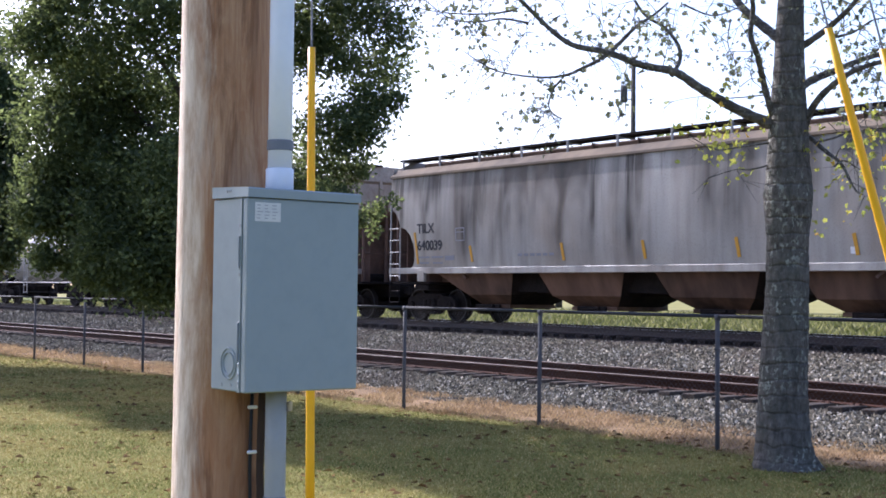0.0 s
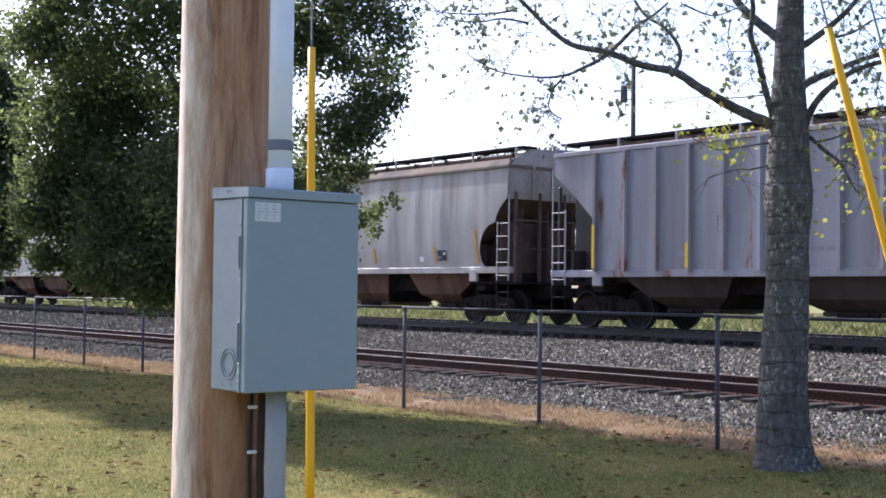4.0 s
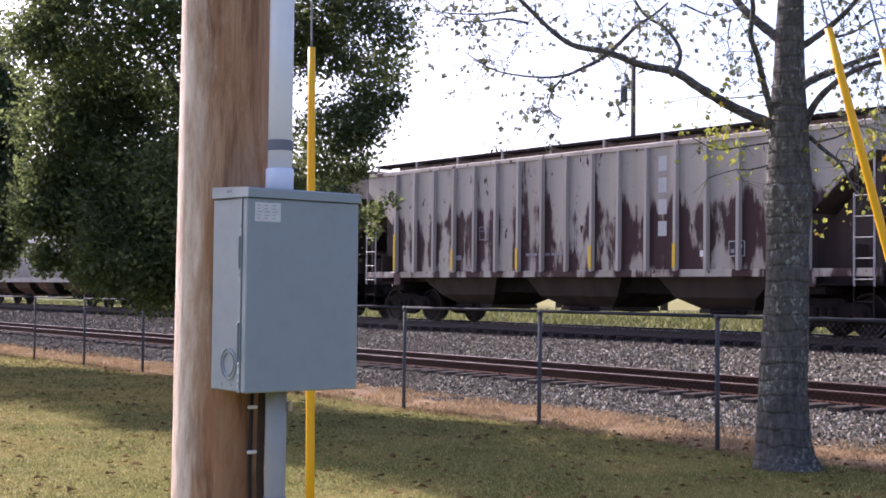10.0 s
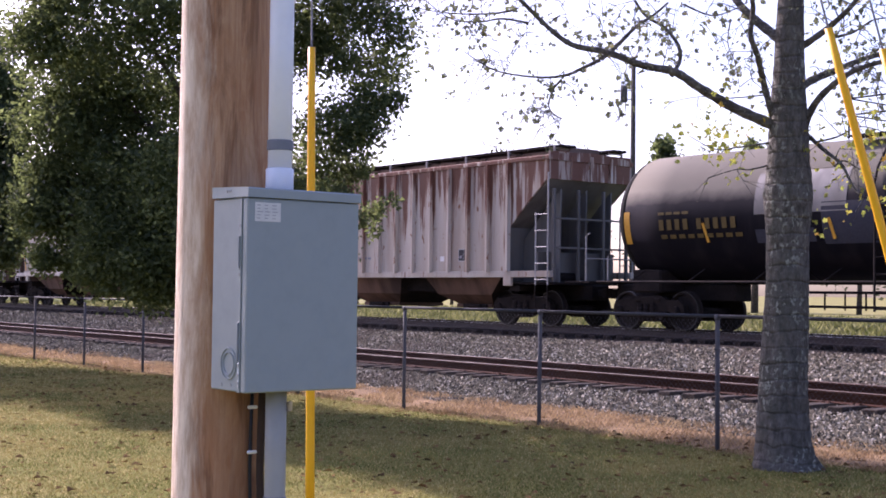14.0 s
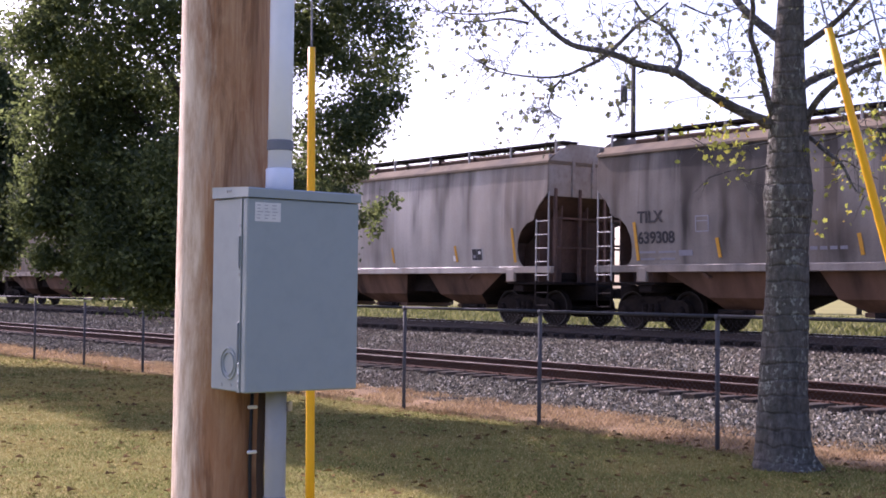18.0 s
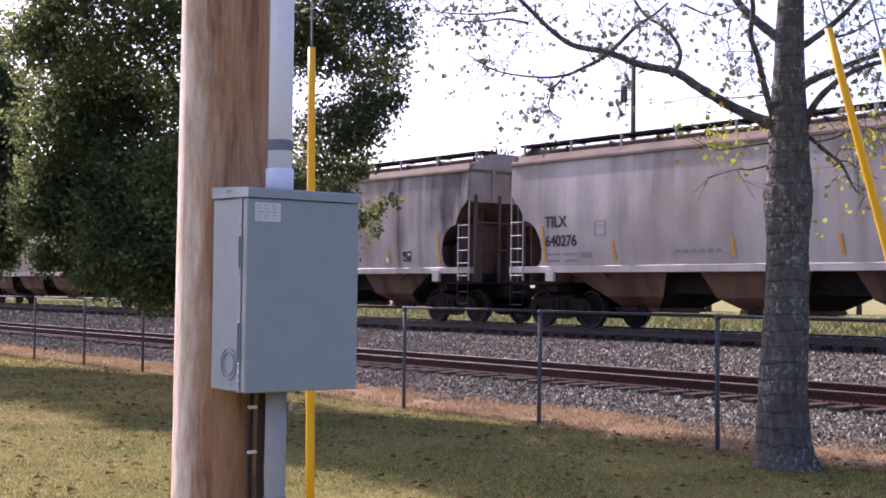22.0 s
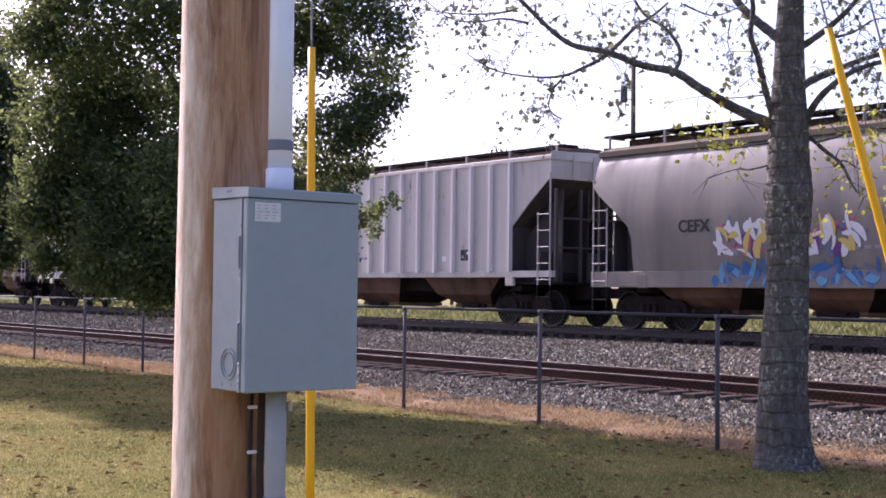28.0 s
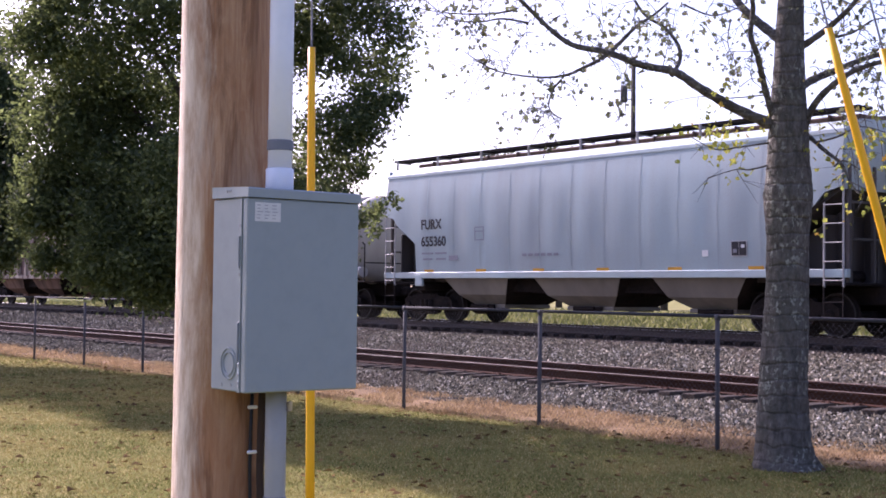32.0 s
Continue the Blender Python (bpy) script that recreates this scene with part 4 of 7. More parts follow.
def build_dense_tree(name, foot, blobs, n, seed, label, k=0.00855, x_mid=400, y_foot=722, trunk=0.16, size=0.044, per=52):
    """A broad dark crown of leaf clumps on short limbs; blobs give across, up, radius in sight units of k metres."""
    m = Matrix.Translation(foot) @ Matrix.Rotation(radians(52.15), 4, "Z")
    t = thing(name, m, label, "tree")
    g = np.random.default_rng(seed)
    top = max(y_foot - b[1] for b in blobs) * k
    bm = bmesh.new()
    tube(bm, [(0, 0, -0.2), (0, 0, 0.15), (0.02, 0, 0.8), (0.0, 0.05, 2.0), (0.1, 0, 3.5), (0, 0.1, top * 0.6), (0.1, 0, top * 0.85)], [trunk * 1.7, trunk * 1.2, trunk, trunk * 0.9, trunk * 0.7, trunk * 0.4, 0.02], 14)
    part("trunk", finish("trunk", bm, BARKDARK, True), t)
    pts, sprigs, cores = [], [np.empty((0, 3))], []
    for x, y, r, share in blobs:
        c = np.array([(x - x_mid) * k, g.normal(0, 0.5), (y_foot - y) * k])
        rr = r * k
        q = g.normal(0, 1, (max(1, int(n * share)), 3))
        q /= np.linalg.norm(q, axis=1)[:, None]
        rad = g.uniform(0.25, 1.0, len(q)) ** 0.5
        wob = np.array([1 + 0.5 * noise.noise((a[0] * 2.2 + x, a[1] * 2.2, a[2] * 2.2 + y)) for a in q])
        (pts if r > 27 else sprigs).append(c + q * (rad * wob * rr)[:, None] * np.array([1.0, 1.0, 0.95]))
        cores.append((c, rr))
    for c, rr in cores[:16]:
        bm = bmesh.new()
        h = max(0.6, c[2] * 0.55)
        tube(bm, smooth_line([(0, 0, h), (c[0] * 0.4, c[1] * 0.4, h + (c[2] - h) * 0.55), (c[0] * 0.8, c[1] * 0.8, c[2] * 0.98), tuple(c)], 3), list(np.linspace(trunk * 0.4, 0.012, 10)), 7)
        part("limb", finish("limb", bm, BARKDARK, True), t)
    v, f = join_clouds([leaf_cloud(np.concatenate(pts), size, 0.15, per, g), leaf_cloud(np.concatenate(sprigs), size, 0.07, 24, g)])
    part("crown", quick("crown", v, f, LEAF_DARK), t, None, "thick crown of small dark green leaves")["kind"] = "stuff"


# clumps hidden behind the enclosure are unseen, added to shade the lawn
BIG = [(360, -60, 230, 1.1), (205, 50, 150, 0.72), (128, 150, 108, 0.55), (100, 250, 86, 0.48), (72, 322, 46, 0.26), (250, 250, 150, 1.0), (235, 365, 105, 0.85), (215, 445, 60, 0.5), (285, 468, 62, 0.62), (262, 505, 30, 0.2), (400, 330, 140, 0.7), (430, 450, 80, 0.35), (140, 372, 42, 0.24), (85, 372, 30, 0.14), (58, 380, 34, 0.2), (98, 392, 28, 0.14), (50, 458, 20, 0.12), (75, 466, 20, 0.12), (490, 400, 95, 0.7), (545, 430, 60, 0.35), (480, 500, 60, 0.3), (105, 468, 26, 0.16), (140, 458, 32, 0.2), (170, 478, 34, 0.2), (60, 90, 45, 0.16), (95, 25, 32, 0.08),
       (545, -10, 78, 0.2), (560, 70, 50, 0.12), (640, 15, 50, 0.11), (692, 52, 32, 0.06), (650, 100, 46, 0.11), (602, 120, 26, 0.04), (684, 180, 24, 0.05), (640, 180, 36, 0.08), (575, 225, 46, 0.11), (622, 240, 42, 0.12), (560, 300, 56, 0.15), (628, 290, 26, 0.06), (648, 372, 15, 0.03), (655, 402, 9, 0.012), (690, 352, 9, 0.012), (668, 362, 9, 0.012), (630, 385, 14, 0.02), (595, 345, 22, 0.03), (490, 70, 80, 0.2), (520, -150, 150, 1.0), (170, -120, 150, 1.0), (330, -330, 180, 1.1)]
build_dense_tree("shade_tree", (-17.694, 9.628, 0), BIG, 300, 41, "broad dark green shade tree with a dense low crown")
build_dense_tree("shade_tree", (-30.6, 10.1, 0), [(-45, 175, 85, 0.9), (-28, 250, 84, 0.9), (-28, 330, 80, 0.9), (-35, 400, 72, 0.8), (-30, 440, 52, 0.5), (-150, 200, 130, 0.9), (-130, 400, 100, 0.8), (-175, -20, 150, 1.0), (-175, -180, 150, 1.0), (-250, 100, 150, 0.8)], 300, 43, "second dark green shade tree further along the lawn", k=0.0135, x_mid=-40, y_foot=648, size=0.062, per=48)


def build_far_tree(x, y, h, w, seed, bare, dark):
    g = np.random.default_rng(seed)
    t = thing("distant_tree", pose(x, y, ground_z(y)), "distant " + ("half-bare autumn tree" if bare else "dark evergreen tree" if dark else "green-brown tree") + " beyond the tracks", "tree", "trees beyond the tracks")
    bm = bmesh.new()
    tube(bm, [(0, 0, -0.3), (0.1, 0, h * 0.3), (0, 0.1, h * 0.7), (0.1, 0, h * 0.97)], [h * 0.022, h * 0.016, h * 0.008, 0.02], 8)
    part("trunk", finish("trunk", bm, BARKDARK, True), t)
    pts = []
    bm = bmesh.new()
    for _ in range(26):
        z = g.uniform(0.25, 0.95) * h
        prof = (1.05 - z / h) * 1.5 if dark else math.sin(min(1.0, z / h) * math.pi * 0.85 + 0.35)
        a = g.uniform(0, math.tau)
        r = w / 2 * max(0.12, prof) * g.uniform(0.55, 1.0)
        e = Vector((math.cos(a) * r, math.sin(a) * r, z + (0.0 if dark else 0.12 * h * g.uniform(0, 1))))
        tube(bm, [(0, 0, z * 0.85), e * 0.6 + Vector((0, 0, z * 0.38)), e], [h * 0.006, h * 0.004, 0.02], 5)
        for s in (0.55, 0.8, 1.0):
            pts.append(tuple(Vector((0, 0, z * 0.85)).lerp(e, s)))
    part("limbs", finish("limbs", bm, BARKDARK), t)
    v, f = leaf_cloud(pts, 0.20 if not dark else 0.26, w * 0.075, 16 if bare else 46, g)
    part("crown", quick("crown", v, f, LEAF_DARK if dark else LEAF_FAR), t)["kind"] = "stuff"


# ---- freight train ----
CACHE = {}


def shared(key, make):
    if key not in CACHE:
        CACHE[key] = make()
    return CACHE[key]


def truck_meshes():
    def side():
        bm = bmesh.new()
        o = [(-1.13, 0.42), (-1.10, 0.60), (-0.95, 0.70), (-0.55, 0.72), (-0.42, 0.80), (0.42, 0.80), (0.55, 0.72), (0.95, 0.70), (1.10, 0.60), (1.13, 0.42), (1.0, 0.36), (0.78, 0.40), (0.62, 0.46), (0.45, 0.26), (0.25, 0.20), (-0.25, 0.20), (-0.45, 0.26), (-0.62, 0.46), (-0.78, 0.40), (-1.0, 0.36)]
        slab(bm, o, -0.075, 0.075)
        box(bm, -0.40, 0.40, -0.10, 0.10, 0.66, 0.76, 0.02)
        box(bm, -0.34, 0.34, -0.12, 0.10, 0.24, 0.30, 0.01)
        return finish("side_frame", bm, CASTING)

    def spring():
        bm = bmesh.new()
        for x in (-0.2, 0.0, 0.2):
            lathe_at = [(0.075, 0.30), (0.085, 0.34), (0.075, 0.38), (0.085, 0.42), (0.075, 0.46), (0.085, 0.50), (0.075, 0.54), (0.08, 0.62)]
            for (r0, z0), (r1, z1) in zip(lathe_at, lathe_at[1:]):
                rod(bm, (x, -0.10, z0), (x, -0.10, z1), r0, 8, r1, False)
        return finish("spring_nest", bm, STEELDARK)

    def wheel():
        bm = bmesh.new()
        lathe(bm, [(0.06, -0.04), (0.13, -0.05), (0.15, -0.01), (0.38, 0.0), (0.40, -0.055), (0.452, -0.055), (0.457, 0.06), (0.485, 0.075), (0.485, 0.085), (0.38, 0.085), (0.37, 0.04), (0.15, 0.05), (0.06, 0.06)], 32, "Y")
        return finish("wheel", bm, WHEELSTEEL)

    def rim():
        bm = bmesh.new()
        n = 32
        a = [[bm.verts.new((math.cos(k) * r, y, math.sin(k) * r)) for k in (i * math.tau / n for i in range(n))] for r, y in ((0.43, -0.0565), (0.455, -0.0575), (0.458, -0.03))]
        for p, q in zip(a, a[1:]):
            for i in range(n):
                bm.faces.new((p[i], p[(i + 1) % n], q[(i + 1) % n], q[i]))
        return finish("rim", bm, RIMSTEEL)

    def axle():
        bm = bmesh.new()
        rod(bm, (0, -0.98, 0), (0, 0.98, 0), 0.085, 14)
        return finish("axle", bm, STEELDARK, True)

    def cap():
        bm = bmesh.new()
        lathe(bm, [(0.05, -0.13), (0.10, -0.12), (0.115, -0.08), (0.12, 0.05)], 16, "Y")
        for k in range(3):
            a = k * math.tau / 3
            rod(bm, (0.06 * math.cos(a), -0.145, 0.06 * math.sin(a)), (0.06 * math.cos(a), -0.12, 0.06 * math.sin(a)), 0.018, 6)
        return finish("bearing_cap", bm, CASTING)

    def bolster():
        bm = bmesh.new()
        box(bm, -0.22, 0.22, -1.12, 1.12, 0.50, 0.80, 0.03)
        box(bm, -0.35, 0.35, -0.4, 0.4, 0.78, 0.90, 0.03)
        return finish("bolster", bm, CASTING)
    return [shared(n, f) for n, f in (("side", side), ("spring", spring), ("wheel", wheel), ("rim", rim), ("axle", axle), ("cap", cap), ("bolster", bolster))]


SPINNERS = []


def add_truck(car, x, x_car):
    side, spring, wheel, rim, axle, cap, bolster = truck_meshes()
    for s in (-1, 1):
        sf = part("side_frame", side, car, pose(x, s * 1.02, 0.0))
        part("spring_nest", spring, sf, pose(0, 0, 0, 0, 0, 0 if s < 0 else 180))
        for wx in (-0.889, 0.889):
            part("bearing_cap", cap, sf, pose(wx, s * 0.02, 0.457, 0, 0, 0 if s < 0 else 180))
    part("bolster", bolster, car, pose(x, 0, 0))
    for wx in (-0.889, 0.889):
        ws = part("wheelset", axle, car, pose(x + wx, 0, 0.457))
        for s in (-1, 1):
            part("wheel", wheel, ws, pose(0, s * 0.80, 0, 0, 0, 0 if s < 0 else 180))
            part("rim", rim, ws, pose(0, s * 0.802, 0, 0, 0, 0 if s < 0 else 180))
        SPINNERS.append((ws, x + wx, x_car))


def coupler_mesh():
    bm = bmesh.new()
    box(bm, -0.55, 0.0, -0.09, 0.09, 0.76, 0.94, 0.02)
    box(bm, 0.0, 0.22, -0.16, 0.10, 0.72, 0.98, 0.03)
    box(bm, 0.16, 0.27, -0.02, 0.14, 0.74, 0.96, 0.03)
    rod(bm, (0.02, 0.02, 0.70), (-0.2, 0.35, 0.45), 0.03, 8)
    rod(bm, (-0.2, 0.35, 0.45), (0.15, 0.42, 0.40), 0.03, 8)
    return finish("coupler", bm, STEELDARK)


def add_ladder(car, m, z0, z1, z_in, w, n, material):
    """A corner ladder: outer stile tall, inner stile short, rungs between them, with a stirrup below."""
    def stile(za, zb):
        def make():
            bm = bmesh.new()
            box(bm, -0.019, 0.019, -0.018, 0.018, za, zb, 0.005)
            return finish("stile", bm, material)
        return shared(("stile", za, zb, material.name), make)

    def rung():
        bm = bmesh.new()
        rod(bm, (-w, -0.035, 0), (0, -0.035, 0), 0.013, 6)
        return finish("rung", bm, material)

    def stirrup():
        bm = bmesh.new()
        tube(bm, [(-w, -0.01, 0.02), (-w, -0.01, -0.60), (-w + 0.03, -0.01, -0.62), (-0.03, -0.01, -0.62), (0, -0.01, -0.60), (0, -0.01, 0.02)], [0.014] * 6, 6)
        rod(bm, (-w, -0.01, -0.3), (0, -0.01, -0.3), 0.014, 6)
        return finish("stirrup", bm, STEELDARK)
    lad = part("ladder", stile(z0, z1), car, m)
    part("stile", stile(z0, z_in), lad, pose(-w, 0, 0))
    rg = shared(("rung", w, material.name), rung)
    for i in range(n):
        part("rung", rg, lad, pose(0, 0, z0 + 0.14 + i * (z_in - z0 - 0.2) / max(1, n - 1)))
    part("stirrup", shared(("stirrup", w), stirrup), lad, pose(0, 0, z0))


def loft(bm, sections):
    rings = [[bm.verts.new(p) for p in s] for s in sections]
    n = len(rings[0])
    for a, b in zip(rings, rings[1:]):
        for i in range(n):
            bm.faces.new((a[i], a[(i + 1) % n], b[(i + 1) % n], b[i]))
    bm.faces.new(rings[0][::-1])
    bm.faces.new(rings[-1])


STYLES = {
    # end: half length less this; inset of the side sheet's end edge by height; half width by height; pockets and their pitch
    "round": dict(end=0.90, edge=[(1.49, 0.90), (1.57, 1.04), (1.7, 1.13), (1.95, 1.17), (2.2, 1.12), (2.45, 0.98), (2.62, 0.77), (2.70, 0.50), (2.88, 0.44), (3.06, 0.32), (3.24, 0.12), (3.36, 0.0), (4.16, 0.0)],
                  wide=[(1.49, 1.515), (2.0, 1.57), (2.8, 1.60), (3.5, 1.585), (4.16, 1.545)], pockets=4, pitch=4.02, low=0.42, roof=[(1.60, 4.13), (1.59, 4.19), (1.34, 4.38), (0.9, 4.46), (0.0, 4.50)], ribs=0, tail=(1.95, 0.62, 0.42)),
    "panel": dict(end=0.76, edge=[(1.36, 1.45), (2.2, 1.45), (2.72, 0.62), (2.95, 0.40), (3.05, 0.0), (4.16, 0.0)],
                  wide=[(1.36, 1.48), (2.0, 1.53), (2.8, 1.56), (3.5, 1.54), (4.16, 1.46)], pockets=3, pitch=4.1, low=0.42, roof=[(1.48, 4.14), (1.47, 4.22), (1.28, 4.40), (0.9, 4.46), (0.0, 4.50)], ribs=0, tail=(1.3, 0.8, 0.5)),
    "ribbed": dict(end=0.80, edge=[(1.38, 1.55), (2.5, 1.55), (3.1, 0.88), (3.7, 0.12), (3.78, 0.0), (4.26, 0.0)],
                   wide=[(1.38, 1.49), (4.26, 1.49)], pockets=3, pitch=4.6, low=0.42, roof=[(1.53, 4.24), (1.53, 4.33), (1.2, 4.40), (0.6, 4.46), (0.0, 4.48)], ribs=15, tail=(1.75, 0.95, 0.6)),
    "drum": dict(end=0.76, edge=[(1.25, 1.35), (1.6, 1.02), (2.2, 0.76), (2.8, 0.66), (3.4, 0.68), (3.9, 0.80), (4.2, 0.95)],
                 wide=[(1.25, 1.38), (1.6, 1.50), (2.2, 1.59), (2.8, 1.61), (3.4, 1.51), (3.9, 1.30), (4.2, 1.08)], pockets=4, pitch=3.05, low=0.42, roof=[(1.09, 4.19), (1.06, 4.24), (0.8, 4.38), (0.5, 4.46), (0.0, 4.50)], ribs=0, tail=(1.5, 1.1, 0.9)),
    "flared": dict(end=0.80, edge=[(1.30, 2.1), (1.75, 2.0), (2.2, 1.72), (2.8, 1.2), (3.4, 0.65), (3.9, 0.18), (4.2, 0.0)],
                   wide=[(1.30, 1.42), (1.7, 1.53), (2.3, 1.60), (2.9, 1.59), (3.4, 1.50), (3.9, 1.34), (4.2, 1.18)], pockets=4, pitch=3.05, low=0.42, roof=[(1.30, 4.16), (1.30, 4.28), (1.0, 4.40), (0.5, 4.46), (0.0, 4.50)], ribs=0, tail=(1.5, 1.1, 0.9)),
    "bell": dict(end=0.76, edge=[(1.34, 1.30), (2.1, 1.32), (2.42, 1.22), (2.75, 0.85), (3.2, 0.22), (3.42, 0.0), (4.2, 0.0)],
                 wide=[(1.34, 1.46), (1.8, 1.54), (2.4, 1.60), (2.9, 1.60), (3.4, 1.53), (3.9, 1.38), (4.2, 1.22)], pockets=4, pitch=3.3, low=0.42, roof=[(1.32, 4.16), (1.32, 4.28), (1.0, 4.40), (0.5, 4.46), (0.0, 4.50)], ribs=0, tail=(1.7, 1.1, 0.9)),
}


STYLES["slant"] = dict(STYLES["round"], edge=[(1.49, 0.90), (1.62, 1.02), (1.9, 1.06), (2.25, 1.0), (2.6, 0.80), (3.0, 0.46), (3.4, 0.06), (3.46, 0.0), (4.16, 0.0)])
Z_END = {"slant": 3.40, "round": 3.30, "panel": 3.0, "ribbed": 3.74, "drum": 2.2, "flared": 3.9, "bell": 3.38}


def half_width(style, z):
    """Half the body's width at height z, on a smooth curve through the style's section."""
    w = STYLES[style]["wide"]
    n = len(w)
    z = min(max(z, w[0][0]), w[-1][0])
    i = next(k for k in range(n - 1) if z <= w[k + 1][0])
    def slope(k):
        a, b = w[max(k - 1, 0)], w[min(k + 1, n - 1)]
        return (b[1] - a[1]) / (b[0] - a[0])
    (z0, y0), (z1, y1) = w[i], w[i + 1]
    h = z1 - z0
    q = (z - z0) / h
    return y0 * (1 + 2 * q) * (1 - q) ** 2 + y1 * q * q * (3 - 2 * q) + h * (slope(i) * q * (1 - q) ** 2 - slope(i + 1) * q * q * (1 - q))


def side_mesh(style, L, panels, material):
    """One side sheet: curved section, cut to the style's end edge, thin, with slight buckles between its inner frames."""
    st = STYLES[style]
    he = L / 2 - st["end"]
    zs = sorted(set([a for a, _ in st["edge"]] + [float(z) for z in np.linspace(st["edge"][0][0], st["edge"][-1][0], 22)]))
    nx = 72
    v, f = [], []
    for layer in (0.0, 0.03):
        for z in zs:
            xe = he - float(np.interp(z, [a for a, _ in st["edge"]], [b for _, b in st["edge"]]))
            for i in range(nx + 1):
                x = -xe + 2 * xe * i / nx
                y = half_width(style, z) - layer
                mid = math.sin((z - zs[0]) / (zs[-1] - zs[0]) * math.pi)
                if panels and layer == 0.0:
                    y += 0.014 * mid * mid * (abs(math.sin(x * math.pi / 1.12)) - 1.0) + 0.003 * noise.noise((x * 1.2, z * 0.8, L))
                v.append((x, -y, z))
    w, h = nx + 1, len(zs)
    for j in range(h - 1):
        for i in range(nx):
            a = j * w + i
            f.append((a, a + 1, a + w + 1, a + w))
            b = a + w * h
            f.append((b, b + w, b + w + 1, b + 1))
    k = w * h
    rim = [(j * w + i, (j + 1) * w + i) for j in range(h - 1) for i in (0, nx)] + [(j * w + i, j * w + i + 1) for i in range(nx) for j in (0, h - 1)]
    for a, b in rim:
        m = len(v)
        v += [v[a], v[b], v[b + k], v[a + k]]
        f.append((m, m + 1, m + 2, m + 3))
    return quick("side_sheet", v, f, material, style != "ribbed")


def add_stripe(car, style, x, z0, z1, material, w=0.085, slant=0.0):
    zc = (z0 + z1) / 2
    y0, y1 = half_width(style, z0), half_width(style, z1)
    extra = 0.125 if style == "ribbed" and w < 0.2 else 0.01
    tilt = math.degrees(math.atan2(y1 - y0, z1 - z0))
    def make():
        bm = bmesh.new()
        h = (z1 - z0) / 2
        box(bm, -w / 2, w / 2, -0.006, 0.006, -h, h)
        return finish("reflector_stripe", bm, material)
    me = shared(("stripe", round(w, 3), round(z1 - z0, 3), material.name), make)
    part("reflector_stripe", me, car, pose(x, -max(half_width(style, zc), (y0 + y1) / 2) - extra, zc, tilt, slant, 0))


def add_text(car, style, s, x, z, size, material=None, extra=0.008):
    material = material or INK
    me = shared(("text", s, size, material.name), lambda: text_mesh(s, size, material))
    hw0, hw1 = half_width(style, z - size * 0.4), half_width(style, z + size * 0.4)
    tilt = math.degrees(math.atan2(hw1 - hw0, size * 0.8))
    part("reporting_mark", me, car, pose(x, -half_width(style, z) - extra, z, tilt, 0, 0))


def add_panel(car, style, name, x, z, w, h, material, label="", extra=0.008):
    def make():
        bm = bmesh.new()
        box(bm, -w / 2, w / 2, -0.003, 0.003, -h / 2, h / 2)
        return finish(name, bm, material)
    me = shared((name, w, h, material.name), make)
    return part(name, me, car, pose(x, -half_width(style, z) - extra, z, math.degrees(math.atan2(half_width(style, z + h / 2) - half_width(style, z - h / 2), h)), 0, 0), label)


SIGNPALE = plain("pale_stencil", (0.46, 0.45, 0.43), 0.6, 0.0, 0.3)
TROUGH = surface("rusty_hatch_trough", (0.105, 0.074, 0.060), (0.16, 0.115, 0.09), 1.4, 0.9, grain=12, relief=0.3, gloss=0.1)
BRACKET = plain("grey_bracket", (0.30, 0.285, 0.265), 0.7, 0.0, 0.35)
# round cars' end sheets: colour lifted against the shade between the cars
ENDPALE = surface("lightened_end_paint", (0.34, 0.31, 0.27), (0.25, 0.215, 0.18), 1.3, 0.85, grain=9, relief=0.15, c3=(0.20, 0.15, 0.12), gloss=0.15)
RIBSTRIPE = plain("bright_yellow_reflector", (0.66, 0.44, 0.02), 0.45, 0.0, 0.3)


